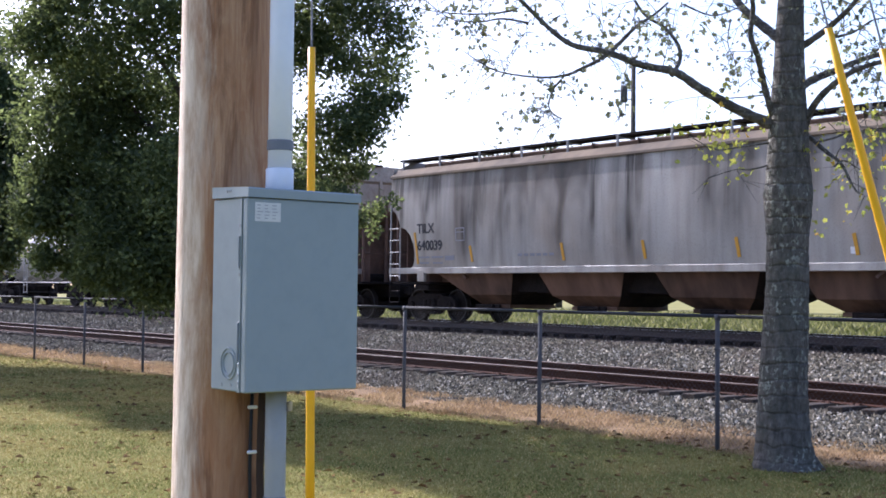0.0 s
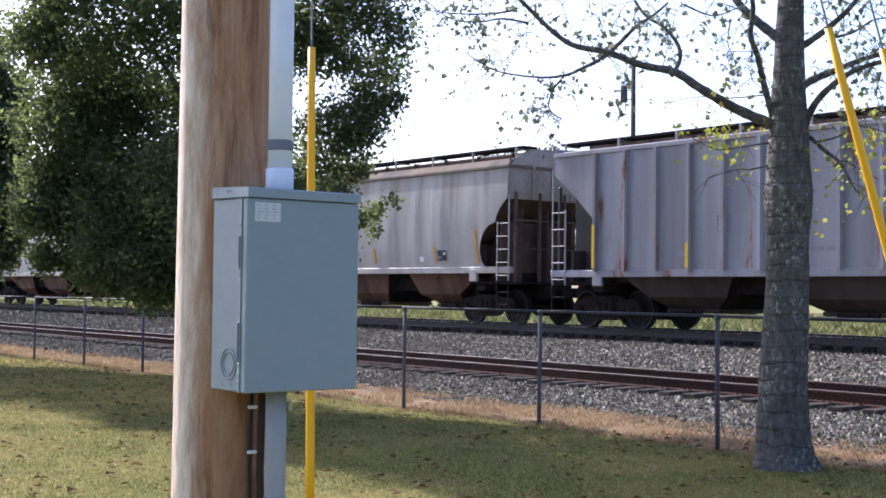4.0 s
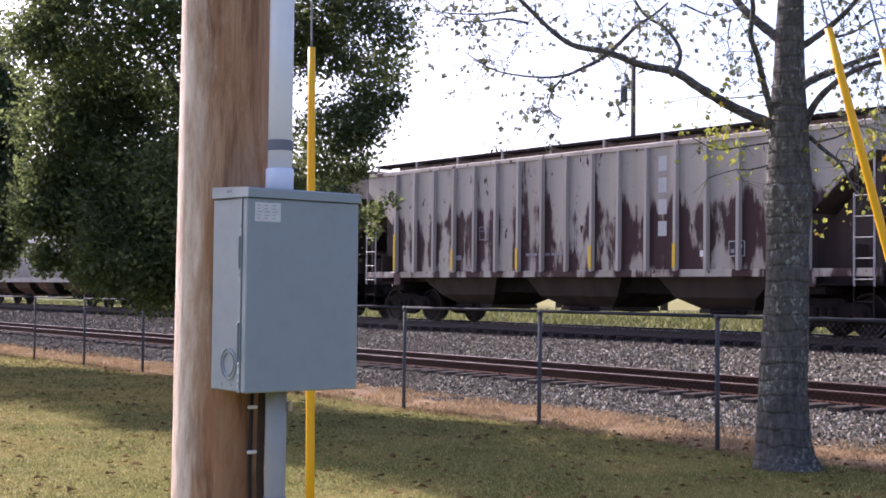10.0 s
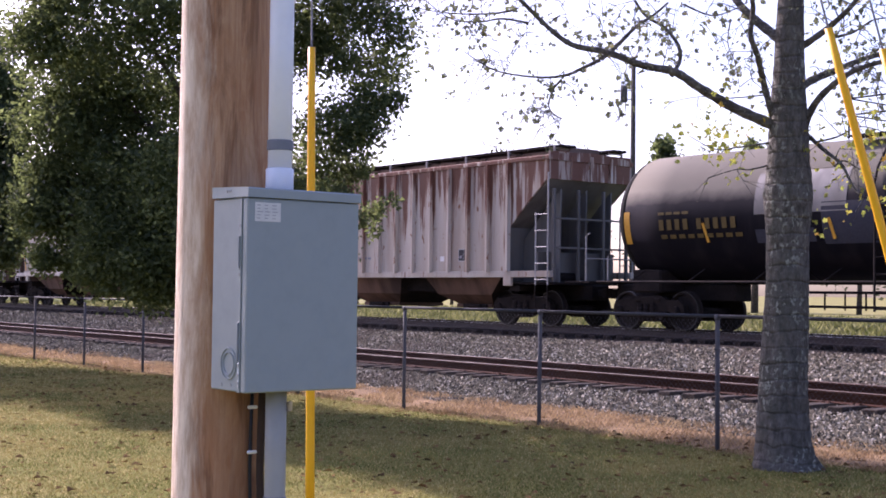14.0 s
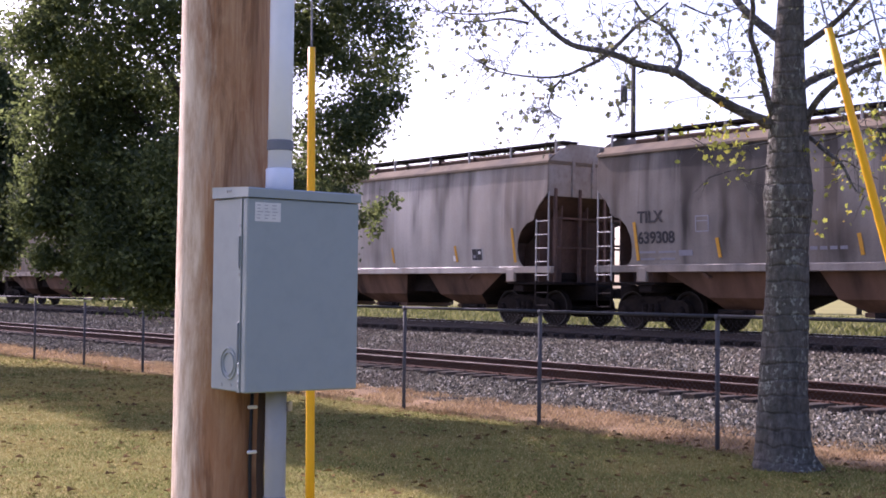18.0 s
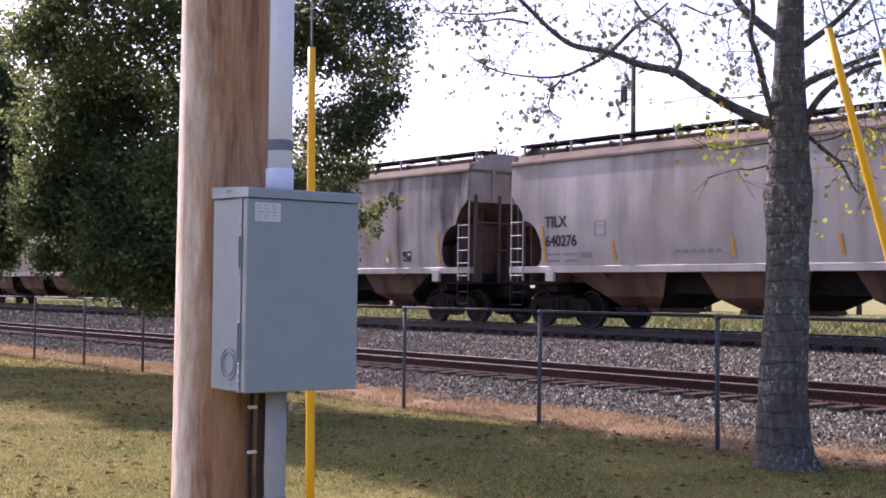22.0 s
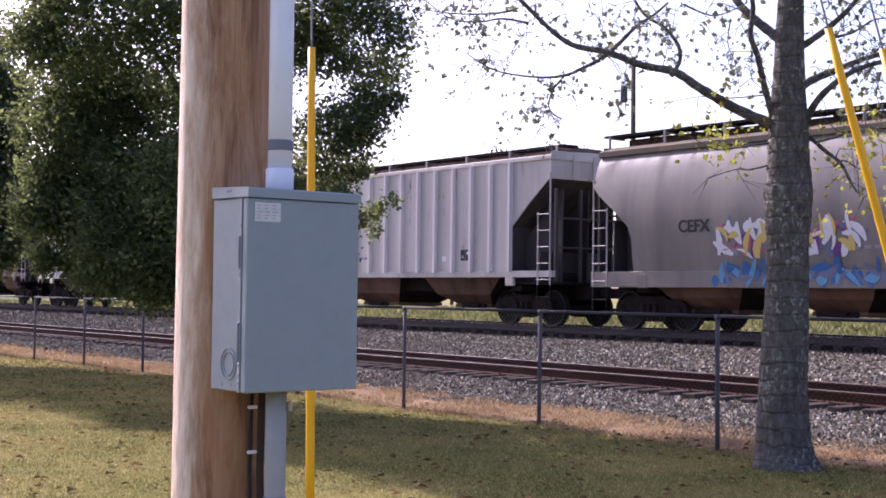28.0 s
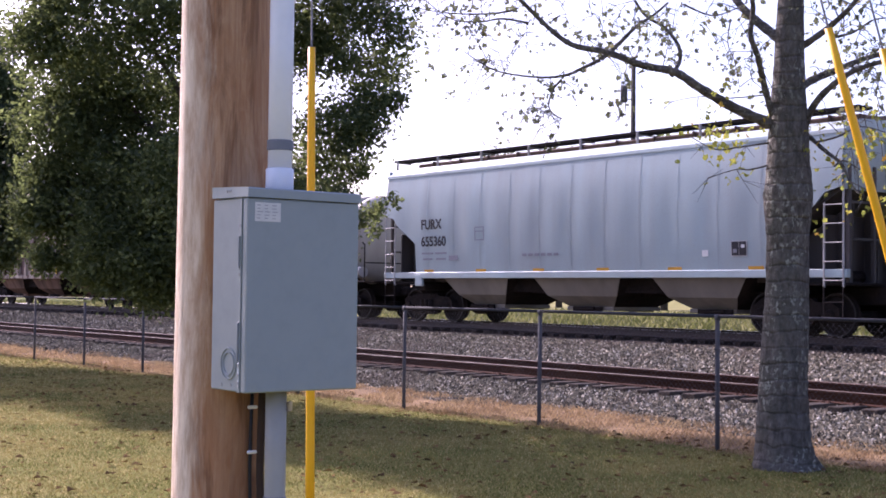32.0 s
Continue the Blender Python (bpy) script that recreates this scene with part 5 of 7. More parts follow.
def hopper_car(x_car, L, style, paint, label, roof=None, under=None, sill=None, end_mat=None, ladder=None, mark="", number="", stripes=True, ink=None, board=None, ribs=None, ribs_n=15):
    st = STYLES[style]
    roof, under, sill = roof or paint, under or HOPPERBROWN, sill or paint
    end_mat, ladder, board = end_mat or ENDBROWN, ladder or LADDERWHITE, board or STEELDARK
    he = L / 2 - st["end"]
    Lk = round(L, 1)
    car = thing("covered_hopper_car", pose(x_car, FAR_Y, FAR_Z), label, "freight car", "cars of the passing train")
    # side sheets
    sm = shared(("side", style, Lk, paint.name), lambda: side_mesh(style, L, style != "ribbed", paint))
    for a in (0, 180):
        part("side_sheet", sm, car, pose(0, 0, 0, 0, 0, a))
    # ribs
    if st["ribs"]:
        def rib():
            bm = bmesh.new()
            o = [(-0.05, 0.0), (-0.04, -0.115), (0.04, -0.115), (0.05, 0.0)]
            lo = [bm.verts.new((x, y, 1.38)) for x, y in o]
            hi = [bm.verts.new((x, y, 4.24)) for x, y in o]
            for i in range(4):
                bm.faces.new((lo[i], lo[(i + 1) % 4], hi[(i + 1) % 4], hi[i]))
            bm.faces.new(lo)
            bm.faces.new(hi[::-1])
            return finish("rib", bm, ribs or paint)
        rm = shared(("rib", (ribs or paint).name), rib)
        xe = he - 1.45
        for s in (-1, 1):
            for i in range(ribs_n):
                part("rib", rm, car, pose(-xe + 0.06 + (2 * xe - 0.12) * i / (ribs_n - 1), s * 1.488, 0, 0, 0, 0 if s < 0 else 180))
    if style == "panel":
        def seam():
            bm = bmesh.new()
            zs = [1.40, 2.0, 2.8, 3.5, 4.12]
            lo = [[bm.verts.new((dx, -half_width(style, z) - 0.006, z)) for dx in (-0.022, 0.022)] for z in zs]
            for a, b in zip(lo, lo[1:]):
                bm.faces.new((a[0], a[1], b[1], b[0]))
            return finish("seam", bm, paint)
        sem = shared(("seam", paint.name), seam)
        for a in (0, 180):
            for i in range(11):
                part("seam", sem, car, pose((i - 5) * 1.17 * (1 if a == 0 else -1), 0, 0, 0, 0, a))
        for i in range(6):
            add_panel(car, style, "reflector_stripe", -5.8 + i * 2.3, 1.43, 0.42, 0.07, STRIPE)
    # roof
    def roof_mesh():
        bm = bmesh.new()
        pr = st["roof"]
        sec = [(-y, z) for y, z in pr] + [(y, z) for y, z in pr[-2::-1]] + [(pr[0][0] - 0.05, pr[0][1] - 0.01), (-pr[0][0] + 0.05, pr[0][1] - 0.01)]
        n = 24
        loft(bm, [[(-he - 0.03 + (2 * he + 0.06) * i / n, y, z) for y, z in sec] for i in range(n + 1)])
        return finish("roof", bm, roof)
    part("roof", shared(("roof", style, Lk, roof.name), roof_mesh), car)
    # running boards on brackets, and the hatch trough between them
    def boards():
        bm = bmesh.new()
        box(bm, -he - 0.12, he + 0.12, -0.26, 0.26, -0.035, 0.018)
        for i in range(3):
            box(bm, -he - 0.12, he + 0.12, -0.22 + i * 0.19, -0.16 + i * 0.19, 0.018, 0.028)
        return finish("running_board", bm, board)
    yb = 0.92 if style in ("round", "slant", "panel", "ribbed") else 0.78
    zb_board = 4.60 if style == "ribbed" else 4.69
    bmesh_board = shared(("board", Lk, st["end"], board.name), boards)
    for s in (-1, 1):
        part("running_board", bmesh_board, car, pose(0, s * yb, zb_board))
    def bracket():
        bm = bmesh.new()
        box(bm, -0.032, 0.032, -0.31, -0.265, 4.34, zb_board + 0.02, 0.006)
        box(bm, -0.03, 0.03, -0.26, 0.2, zb_board - 0.08, zb_board - 0.038, 0.006)
        return finish("board_bracket", bm, BRACKET)
    bk = shared(("bracket", zb_board), bracket)
    nb = max(8, int(2 * he / 1.75))
    for i in range(nb + 1):
        for s in (-1, 1):
            part("board_bracket", bk, car, pose(-he + 0.1 + (2 * he - 0.2) * i / nb, s * yb, 0, 0, 0, 0 if s < 0 else 180))
    def hatch():
        bm = bmesh.new()
        box(bm, -he + 0.25, he - 0.25, -0.56, 0.56, 4.40, 4.63, 0.03)
        for i in range(12):
            x = -he + 1.0 + (2 * he - 2.0) * i / 11
            box(bm, x - 0.03, x + 0.03, -0.59, 0.59, 4.42, 4.66, 0.008)
        return finish("hatch_cover", bm, TROUGH if board == STEELDARK else board)
    part("hatch_cover", shared(("hatch", Lk, st["end"], board.name), hatch), car)
    # side sills with truck-end tabs
    z_low = st["edge"][0][0]
    def sill_mesh():
        bm = bmesh.new()
        y = st["wide"][0][1]
        deep = {"flared": 0.30, "bell": 0.34, "drum": 0.18}.get(style, 0.14)
        box(bm, -he - 0.1, he + 0.1, -y - 0.035, -y + 0.10, z_low - deep, z_low + 0.03, 0.012)
        for s in (-1, 1):
            xs = s * (L / 2 - 2.35)
            box(bm, xs - 0.16, xs + 0.16, -y - 0.04, -y + 0.06, z_low - 0.36, z_low - 0.02, 0.02)
        return finish("side_sill", bm, sill)
    sl = shared(("sill", style, Lk, sill.name), sill_mesh)
    for a in (0, 180):
        part("side_sill", sl, car, pose(0, 0, 0, 0, 0, a))
    # ends
    wt = st["wide"][-1][1]
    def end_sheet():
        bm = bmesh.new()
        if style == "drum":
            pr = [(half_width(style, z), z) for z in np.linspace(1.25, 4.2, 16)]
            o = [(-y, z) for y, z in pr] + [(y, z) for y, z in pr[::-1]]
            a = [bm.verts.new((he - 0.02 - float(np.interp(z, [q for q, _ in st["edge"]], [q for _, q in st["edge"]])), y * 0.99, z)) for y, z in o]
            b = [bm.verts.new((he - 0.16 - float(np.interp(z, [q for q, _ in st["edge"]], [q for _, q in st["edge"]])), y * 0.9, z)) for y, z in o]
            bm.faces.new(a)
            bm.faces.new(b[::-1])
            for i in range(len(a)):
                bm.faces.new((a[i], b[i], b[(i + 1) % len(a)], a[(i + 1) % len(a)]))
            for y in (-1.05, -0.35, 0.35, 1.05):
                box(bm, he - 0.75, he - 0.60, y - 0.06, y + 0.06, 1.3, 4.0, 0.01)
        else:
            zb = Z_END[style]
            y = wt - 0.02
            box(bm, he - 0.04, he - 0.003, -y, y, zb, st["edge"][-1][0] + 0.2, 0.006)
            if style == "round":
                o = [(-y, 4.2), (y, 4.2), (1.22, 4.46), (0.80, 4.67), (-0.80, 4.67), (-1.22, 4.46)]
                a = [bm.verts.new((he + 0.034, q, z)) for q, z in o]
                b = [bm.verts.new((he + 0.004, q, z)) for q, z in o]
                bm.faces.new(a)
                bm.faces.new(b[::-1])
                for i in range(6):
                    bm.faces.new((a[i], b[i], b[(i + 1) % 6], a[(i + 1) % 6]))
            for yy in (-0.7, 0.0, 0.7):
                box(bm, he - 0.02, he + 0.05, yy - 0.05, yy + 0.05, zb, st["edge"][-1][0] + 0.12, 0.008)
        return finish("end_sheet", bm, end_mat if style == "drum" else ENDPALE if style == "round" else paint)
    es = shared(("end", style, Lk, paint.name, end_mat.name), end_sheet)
    def slope_mesh():
        bm = bmesh.new()
        zb = Z_END[style]
        if style == "drum":
            box(bm, he - 1.6, he - 0.3, -1.2, 1.2, 1.0, 1.3, 0.02)
        else:
            prof = [(he - 0.03, zb + 0.02), (he - 3.3, 1.2), (he - 3.36, 1.24), (he - 0.10, zb + 0.08)]
            slab(bm, prof, -1.42, 1.42)
        return finish("slope_sheet", bm, end_mat)
    sp = shared(("slope", style, Lk, end_mat.name), slope_mesh)
    def bar(x0, x1, y0, y1, z0, z1, c, mat=None):
        def make():
            bm = bmesh.new()
            box(bm, x0, x1, y0, y1, z0, z1, c)
            return finish("end_bar", bm, mat or end_mat)
        return shared(("bar", Lk, style, (mat or end_mat).name, x0, y0, z0), make)
    z_web = Z_END[style]
    def web():
        bm = bmesh.new()
        slab(bm, [(he - 0.20, 1.12), (he - 0.16, z_web - 0.22), (he - 0.3, z_web - 0.32), (he - 2.6, 1.30), (he - 2.6, 1.12)], -0.02, 0.02)
        return finish("web_plate", bm, end_mat)
    wb = shared(("web", style, Lk, end_mat.name), web) if style != "drum" else None
    def brake():
        bm = bmesh.new()
        rod(bm, (0, -0.02, 1.25), (0, 0.02, 1.25), 0.16, 14)
        rod(bm, (0.35, -0.2, 1.25), (0.35, 0.5, 1.25), 0.13, 12)
        box(bm, -0.2, 0.55, -0.15, 0.25, 1.1, 1.16)
        return finish("brake_gear", bm, STEELDARK)
    bg = shared("brake", brake)
    tall = {"slant": 4.1, "round": 3.42, "panel": 3.1, "ribbed": 3.9, "drum": 4.25, "flared": 4.3, "bell": 3.6}[style]
    short = {"slant": 2.9, "round": 2.72, "panel": 2.75, "ribbed": 2.9, "drum": 4.2, "flared": 2.75, "bell": 2.9}[style]
    cp = shared("coupler", coupler_mesh)
    for a in (0, 180):
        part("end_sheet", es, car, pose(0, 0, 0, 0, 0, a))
        part("slope_sheet", sp, car, pose(0, 0, 0, 0, 0, a))
        tm = pose(0, 0, 0, 0, 0, a)
        pf = part("end_platform", bar(he - 1.7, he + 0.12, -1.42, 1.42, 1.06, 1.12, 0.01, STEELDARK), car, tm)
        part("draft_sill", bar(L / 2 - 3.2, L / 2 - 0.42, -0.32, 0.32, 0.66, 1.055, 0.03, STEELDARK), pf)
        part("bolster_beam", bar(L / 2 - 2.45, L / 2 - 2.05, -1.35, 1.35, 0.88, 1.05, 0.02, STEELDARK), pf)
        for y in (-1.30, -0.45, 0.45, 1.30):
            part("end_post", bar(he - 0.04, he + 0.04, y - 0.04, y + 0.04, 1.12, 3.5 if style != "drum" else 4.2, 0.008), pf)
        for z in (2.0, 2.75):
            part("cross_bar", bar(he - 0.02, he + 0.02, -1.26, 1.26, z - 0.025, z + 0.025, 0.004), pf)
        part("shear_plate", bar(he - 1.62, he - 1.58, -1.38, 1.38, 1.125, Z_END[style] - 1.15 if style != "drum" else 2.0, 0.006), pf)
        part("end_panel", bar(he - 0.56, he - 0.52, -1.36, 1.36, 1.124, {"slant": 2.7, "round": 2.72, "bell": 2.6, "panel": 2.5, "flared": 2.0, "ribbed": 1.9, "drum": 1.8}[style], 0.006), pf)
        if wb:
            for y in (-0.9, 0.0, 0.9):
                part("web_plate", wb, pf, pose(0, y, 0))
        part("coupler", cp, car, pose(math.cos(radians(a)) * (L / 2 - 0.24), 0, 0, 0, 0, a))
    part("brake_gear", bg, car, pose(he - 0.9, -0.6, 0))
    for sx in (-1, 1):
        for sy in (-1, 1):
            lm = Matrix.Translation((sx * (he + 0.02), sy * (st["wide"][0][1] + 0.03), 0)) @ Matrix.Rotation(radians(0 if sy < 0 else 180), 4, "Z")
            if sx * sy > 0:
                lm = lm @ Matrix.Diagonal((-1, 1, 1, 1))
            add_ladder(car, lm, st["edge"][0][0] - 0.34, tall, short, 0.46, {"drum": 8}.get(style, 5), ladder)
    # pockets
    def pocket(tail):
        bm = bmesh.new()
        q, lo = st["pitch"] / 2, st["low"]
        top, mid = (z_low - 0.02), 0.78
        inner = (q * 0.78, q * 0.60, q * 0.38)
        outer = st["tail"] if tail else inner
        secs = []
        for k, (z, y) in enumerate(((top, 1.40), (mid, 1.14), (lo + 0.10, 0.78))):
            secs.append([(-inner[k], -y, z), (outer[k], -y, z), (outer[k], y, z), (-inner[k], y, z)])
        loft(bm, secs)
        box(bm, -inner[2] - 0.04, outer[2] + 0.04, -0.84, 0.84, lo, lo + 0.10, 0.01)
        return finish("hopper", bm, under)
    hp = shared(("pocket", style, under.name), lambda: pocket(False))
    ht = shared(("tail_pocket", style, under.name), lambda: pocket(True))
    def gate():
        bm = bmesh.new()
        rod(bm, (-0.3, -0.98, st["low"] + 0.05), (0.3, -0.98, st["low"] + 0.05), 0.05, 8)
        box(bm, -0.5, 0.5, -0.95, -0.88, st["low"] - 0.03, st["low"] + 0.1, 0.01)
        return finish("gate", bm, STEELDARK)
    gt = shared(("gate", style), gate)
    # dark faces laid over the slopes: their shade put into the colour
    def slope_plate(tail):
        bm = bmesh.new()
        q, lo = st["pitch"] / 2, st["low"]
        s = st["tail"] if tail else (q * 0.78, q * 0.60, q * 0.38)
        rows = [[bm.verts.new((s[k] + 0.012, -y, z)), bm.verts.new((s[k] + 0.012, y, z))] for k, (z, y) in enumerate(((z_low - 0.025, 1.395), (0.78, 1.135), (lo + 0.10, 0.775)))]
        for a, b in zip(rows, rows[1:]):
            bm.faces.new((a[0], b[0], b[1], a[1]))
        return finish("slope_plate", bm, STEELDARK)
    sl0, sl1 = shared(("slope_plate", style), lambda: slope_plate(False)), shared(("slope_shade_tail", style), lambda: slope_plate(True))
    for i in range(st["pockets"]):
        x = (i - (st["pockets"] - 1) / 2) * st["pitch"]
        last = i in (0, st["pockets"] - 1)
        h = part("hopper", ht if last else hp, car, pose(x, 0, 0, 0, 0, 180 if i == 0 else 0))
        for a in (0, 180):
            part("gate", gt, h, pose(0, 0, 0, 0, 0, a))
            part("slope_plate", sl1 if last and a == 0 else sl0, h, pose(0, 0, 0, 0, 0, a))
    # centre sill, with dark fillers that paint in the shade between the pockets
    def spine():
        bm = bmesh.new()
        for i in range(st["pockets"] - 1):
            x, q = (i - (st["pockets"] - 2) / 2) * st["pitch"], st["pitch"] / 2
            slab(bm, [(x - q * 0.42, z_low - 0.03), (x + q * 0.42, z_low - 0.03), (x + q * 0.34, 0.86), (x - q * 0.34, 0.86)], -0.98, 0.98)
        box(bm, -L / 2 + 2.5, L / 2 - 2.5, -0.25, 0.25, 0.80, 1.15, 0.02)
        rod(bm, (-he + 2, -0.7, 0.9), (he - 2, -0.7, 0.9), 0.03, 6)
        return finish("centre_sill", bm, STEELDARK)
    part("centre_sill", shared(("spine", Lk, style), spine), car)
    for sx in (-1, 1):
        add_truck(car, sx * (L / 2 - 2.25), x_car)
    # reflectors and marks
    if stripes:
        if style in ("round", "slant", "panel"):
            for sx in (-1, 1):
                add_stripe(car, style, sx * (he - 1.28), 1.62, 2.52, STRIPE, 0.085, -6.0)
            for x in (-6.0, -2.4, 0.35, 3.1, 6.05):
                add_stripe(car, style, x, 1.66, 2.10, STRIPE, 0.085, -9.0)
        elif style == "ribbed":
            xs = he - 1.51
            rx = [-xs + (2 * xs) * i / (ribs_n - 1) for i in range(ribs_n)]
            add_stripe(car, style, rx[0], 1.45, 2.5, RIBSTRIPE)
            add_stripe(car, style, rx[-1], 1.45, 2.5, RIBSTRIPE)
            for i in (3, 6, 9, 12):
                add_stripe(car, style, rx[i], 1.45, 2.0, RIBSTRIPE)
        elif style == "drum":
            for x in (-5.5, -2.7, 0.4, 3.2, 5.5):
                add_stripe(car, style, x, 1.5, 1.95, STRIPE, 0.07)
        else:
            for x in (-4.6, -1.7, 1.2, 4.0):
                add_stripe(car, style, x, 1.55, 2.0, STRIPE, 0.07)
    xm = -(he - (1.11 if style == "round" else st["edge"][0][1])) + {"slant": 0.4, "round": 0.22, "panel": 0.3, "ribbed": 1.3, "bell": 1.5, "flared": 1.5, "drum": 0.8}[style]
    ex = 0.008
    zm = {"bell": 2.36, "round": 2.61}.get(style, 2.72)
    if mark:
        add_text(car, style, mark, xm, zm, 0.38, ink, ex)
    if number:
        add_text(car, style, number, xm, zm - 0.48, 0.38, ink, ex)
        for z, w in ((zm - 0.80, 0.95), (zm - 0.96, 0.8)):
            for k in range(2):
                add_panel(car, style, "print_bar", xm + 0.28 + k * 0.62, z, w * 0.55, 0.05, INKFAINT)
    xt = he - 2.78 if style in ("round", "slant") else he - st["edge"][0][1] - 1.15 if style != "ribbed" else he - 3.4
    add_panel(car, style, "test_plate", xt, 1.85, 0.44, 0.34, SIGNPALE, "framed black and white inspection stencil")
    for k in (-1, 1):
        add_panel(car, style, "stencil_square", xt + k * 0.103, 1.85, 0.19, 0.30, INK, "", 0.0125)
    add_panel(car, style, "stencil_mark", xt + 0.11, 1.90, 0.09, 0.07, WHITE, "", 0.017)
    add_panel(car, style, "stencil_mark", xt - 0.11, 1.80, 0.10, 0.08, INKFAINT, "", 0.017)
    add_panel(car, style, "small_plate", xt - 0.95, 1.76, 0.17, 0.14, WHITE)
    xd = xm + (1.95 if style == "round" else 2.6)
    for dz, w, h in ((0.17, 0.36, 0.025), (0.06, 0.36, 0.02), (-0.17, 0.36, 0.025)):
        add_panel(car, style, "data_line", xd, 2.42 + dz, w, h, INKFAINT)
    for dx in (-0.18, 0.18):
        add_panel(car, style, "data_line", xd + dx, 2.42, 0.025, 0.36, INKFAINT)
    add_panel(car, style, "data_block", xm + 1.45, 1.78, 0.40, 0.13, INKFAINT)
    for k in range(6):
        add_panel(car, style, "print_bar", xm + 4.4 + k * 0.24, 1.82, 0.17, 0.07, INKFAINT)
    return car


SLATEPATCH = plain("slate_repaint", (0.042, 0.043, 0.056), 0.85, 0.0, 0.35)
FADEDYELLOW = plain("faded_yellow_lettering", (0.11, 0.075, 0.02), 0.6, 0.0, 0.4)


def tank_car(x_car, L, R, paint, label, ends=None, mark="", number="", ink=None, steel=None, big=True):
    """A tank car: dished tank, saddles, walkway, ladders, top platform with valves."""
    steel, ends = steel or STEELDARK, ends or paint
    zc = (1.12 if big else 1.02) + R
    half = L / 2 - (1.08 if not big else 1.35)
    car = thing("tank_car", pose(x_car, FAR_Y, FAR_Z), label, "freight car", "cars of the passing train")
    bm = bmesh.new()
    lathe(bm, [(R, -half + 0.55)] + [(R, -half + 0.55 + (2 * half - 1.1) * i / 12) for i in range(1, 12)] + [(R, half - 0.55)], 48, "X")
    part("tank", finish("tank", bm, paint, True), car, pose(0, 0, zc))
    bm = bmesh.new()
    lathe(bm, [(R * 0.999, -0.01), (R * 0.985, 0.12), (R * 0.93, 0.27), (R * 0.8, 0.42), (R * 0.55, 0.52), (R * 0.25, 0.555), (0.02, 0.56)], 48, "X")
    head = finish("tank_head", bm, ends, True)
    for a in (0, 180):
        part("tank_head", head, car, pose(math.cos(radians(a)) * (half - 0.55), 0, zc, 0, 0, a))
    bm = bmesh.new()
    for x in (-half * 0.33, half * 0.33):
        lathe(bm, [(R - 0.01, x - 0.03), (R + 0.008, x - 0.025), (R + 0.008, x + 0.025), (R - 0.01, x + 0.03)], 48, "X")
    part("weld_band", finish("weld_band", bm, paint, True), car, pose(0, 0, zc))
    for s in (-1, 1):
        bm = bmesh.new()
        box(bm, s * (L / 2 - 2.25) - 0.45, s * (L / 2 - 2.25) + 0.45, -1.15, 1.15, 0.88, 1.42, 0.04)
        part("saddle", finish("saddle", bm, steel), car)
        bm = bmesh.new()
        box(bm, min(s * (L / 2 - 0.45), s * (L / 2 - 4.2)), max(s * (L / 2 - 0.45), s * (L / 2 - 4.2)), -0.3, 0.3, 0.70, 1.095, 0.03)
        part("stub_sill", finish("stub_sill", bm, steel), car)
    for s in (-1, 1):
        bm = bmesh.new()
        box(bm, s * (L / 2 - 0.55) - 0.75, s * (L / 2 - 0.55) + 0.12, -1.48, 1.48, 1.10, 1.15, 0.01)
        part("end_platform", finish("end_platform", bm, steel), car)
        bm = bmesh.new()
        for y in (-1.42, 1.42):
            rod(bm, (s * (L / 2 - 0.5), y, 1.12), (s * (L / 2 - 0.5), y, 2.25), 0.022, 8)
            rod(bm, (s * (L / 2 - 0.5), y, 2.25), (s * (L / 2 - 0.62), y, 2.32), 0.022, 8)
            rod(bm, (s * (L / 2 - 1.25), y, 1.12), (s * (L / 2 - 1.25), y, 1.75), 0.018, 8)
        rod(bm, (s * (L / 2 - 0.5), -1.42, 1.7), (s * (L / 2 - 0.5), 1.42, 1.7), 0.018, 8)
        part("grab_iron", finish("grab_iron", bm, LADDERWHITE if big else steel), car)
        part("coupler", shared("coupler", coupler_mesh), car, pose(s * (L / 2 - 0.24), 0, 0, 0, 0, 0 if s > 0 else 180))
    bm = bmesh.new()
    for y in (-1.45, 1.45):
        rod(bm, (-L / 2 + 0.9, y, 1.13 if big else 1.06), (L / 2 - 0.9, y, 1.13 if big else 1.06), 0.026, 8)
        for i in range(9):
            x = -L / 2 + 2 + (L - 4) * i / 8
            rod(bm, (x, y, 1.13), (x + 0.25, y * 0.8, 1.42), 0.016, 6)
    part("side_rail", finish("side_rail", bm, LADDERWHITE if not big else steel), car)
    bm = bmesh.new()
    for i in range(14):
        x = -3.4 + i * 0.5
        rod(bm, (x, -0.55, 0.55), (x, -0.55, 0.95), 0.02, 6)
    rod(bm, (-3.6, -0.55, 0.62), (3.4, -0.55, 0.62), 0.03, 6)
    rod(bm, (-3.6, -0.55, 0.92), (3.4, -0.55, 0.92), 0.03, 6)
    box(bm, -0.3, 0.3, -0.3, 0.3, 0.55, 1.15, 0.03)
    part("bottom_rigging", finish("bottom_rigging", bm, STEELDARK), car)
    # air reservoir and brake wheel on the end platform
    bm = bmesh.new()
    rod(bm, (L / 2 - 1.75, -1.15, 1.42), (L / 2 - 0.95, -1.15, 1.42), 0.17, 16)
    part("air_reservoir", finish("air_reservoir", bm, LADDERWHITE), car)
    bm = bmesh.new()
    lathe(bm, [(0.03, -0.05), (0.2, -0.08), (0.3, 0.0), (0.2, 0.08), (0.03, 0.05)], 18, "Y")
    part("handbrake", finish("handbrake", bm, LADDERWHITE), car, pose(L / 2 - 2.1, -1.35, 1.62))
    # top fittings
    top = zc + R
    bm = bmesh.new()
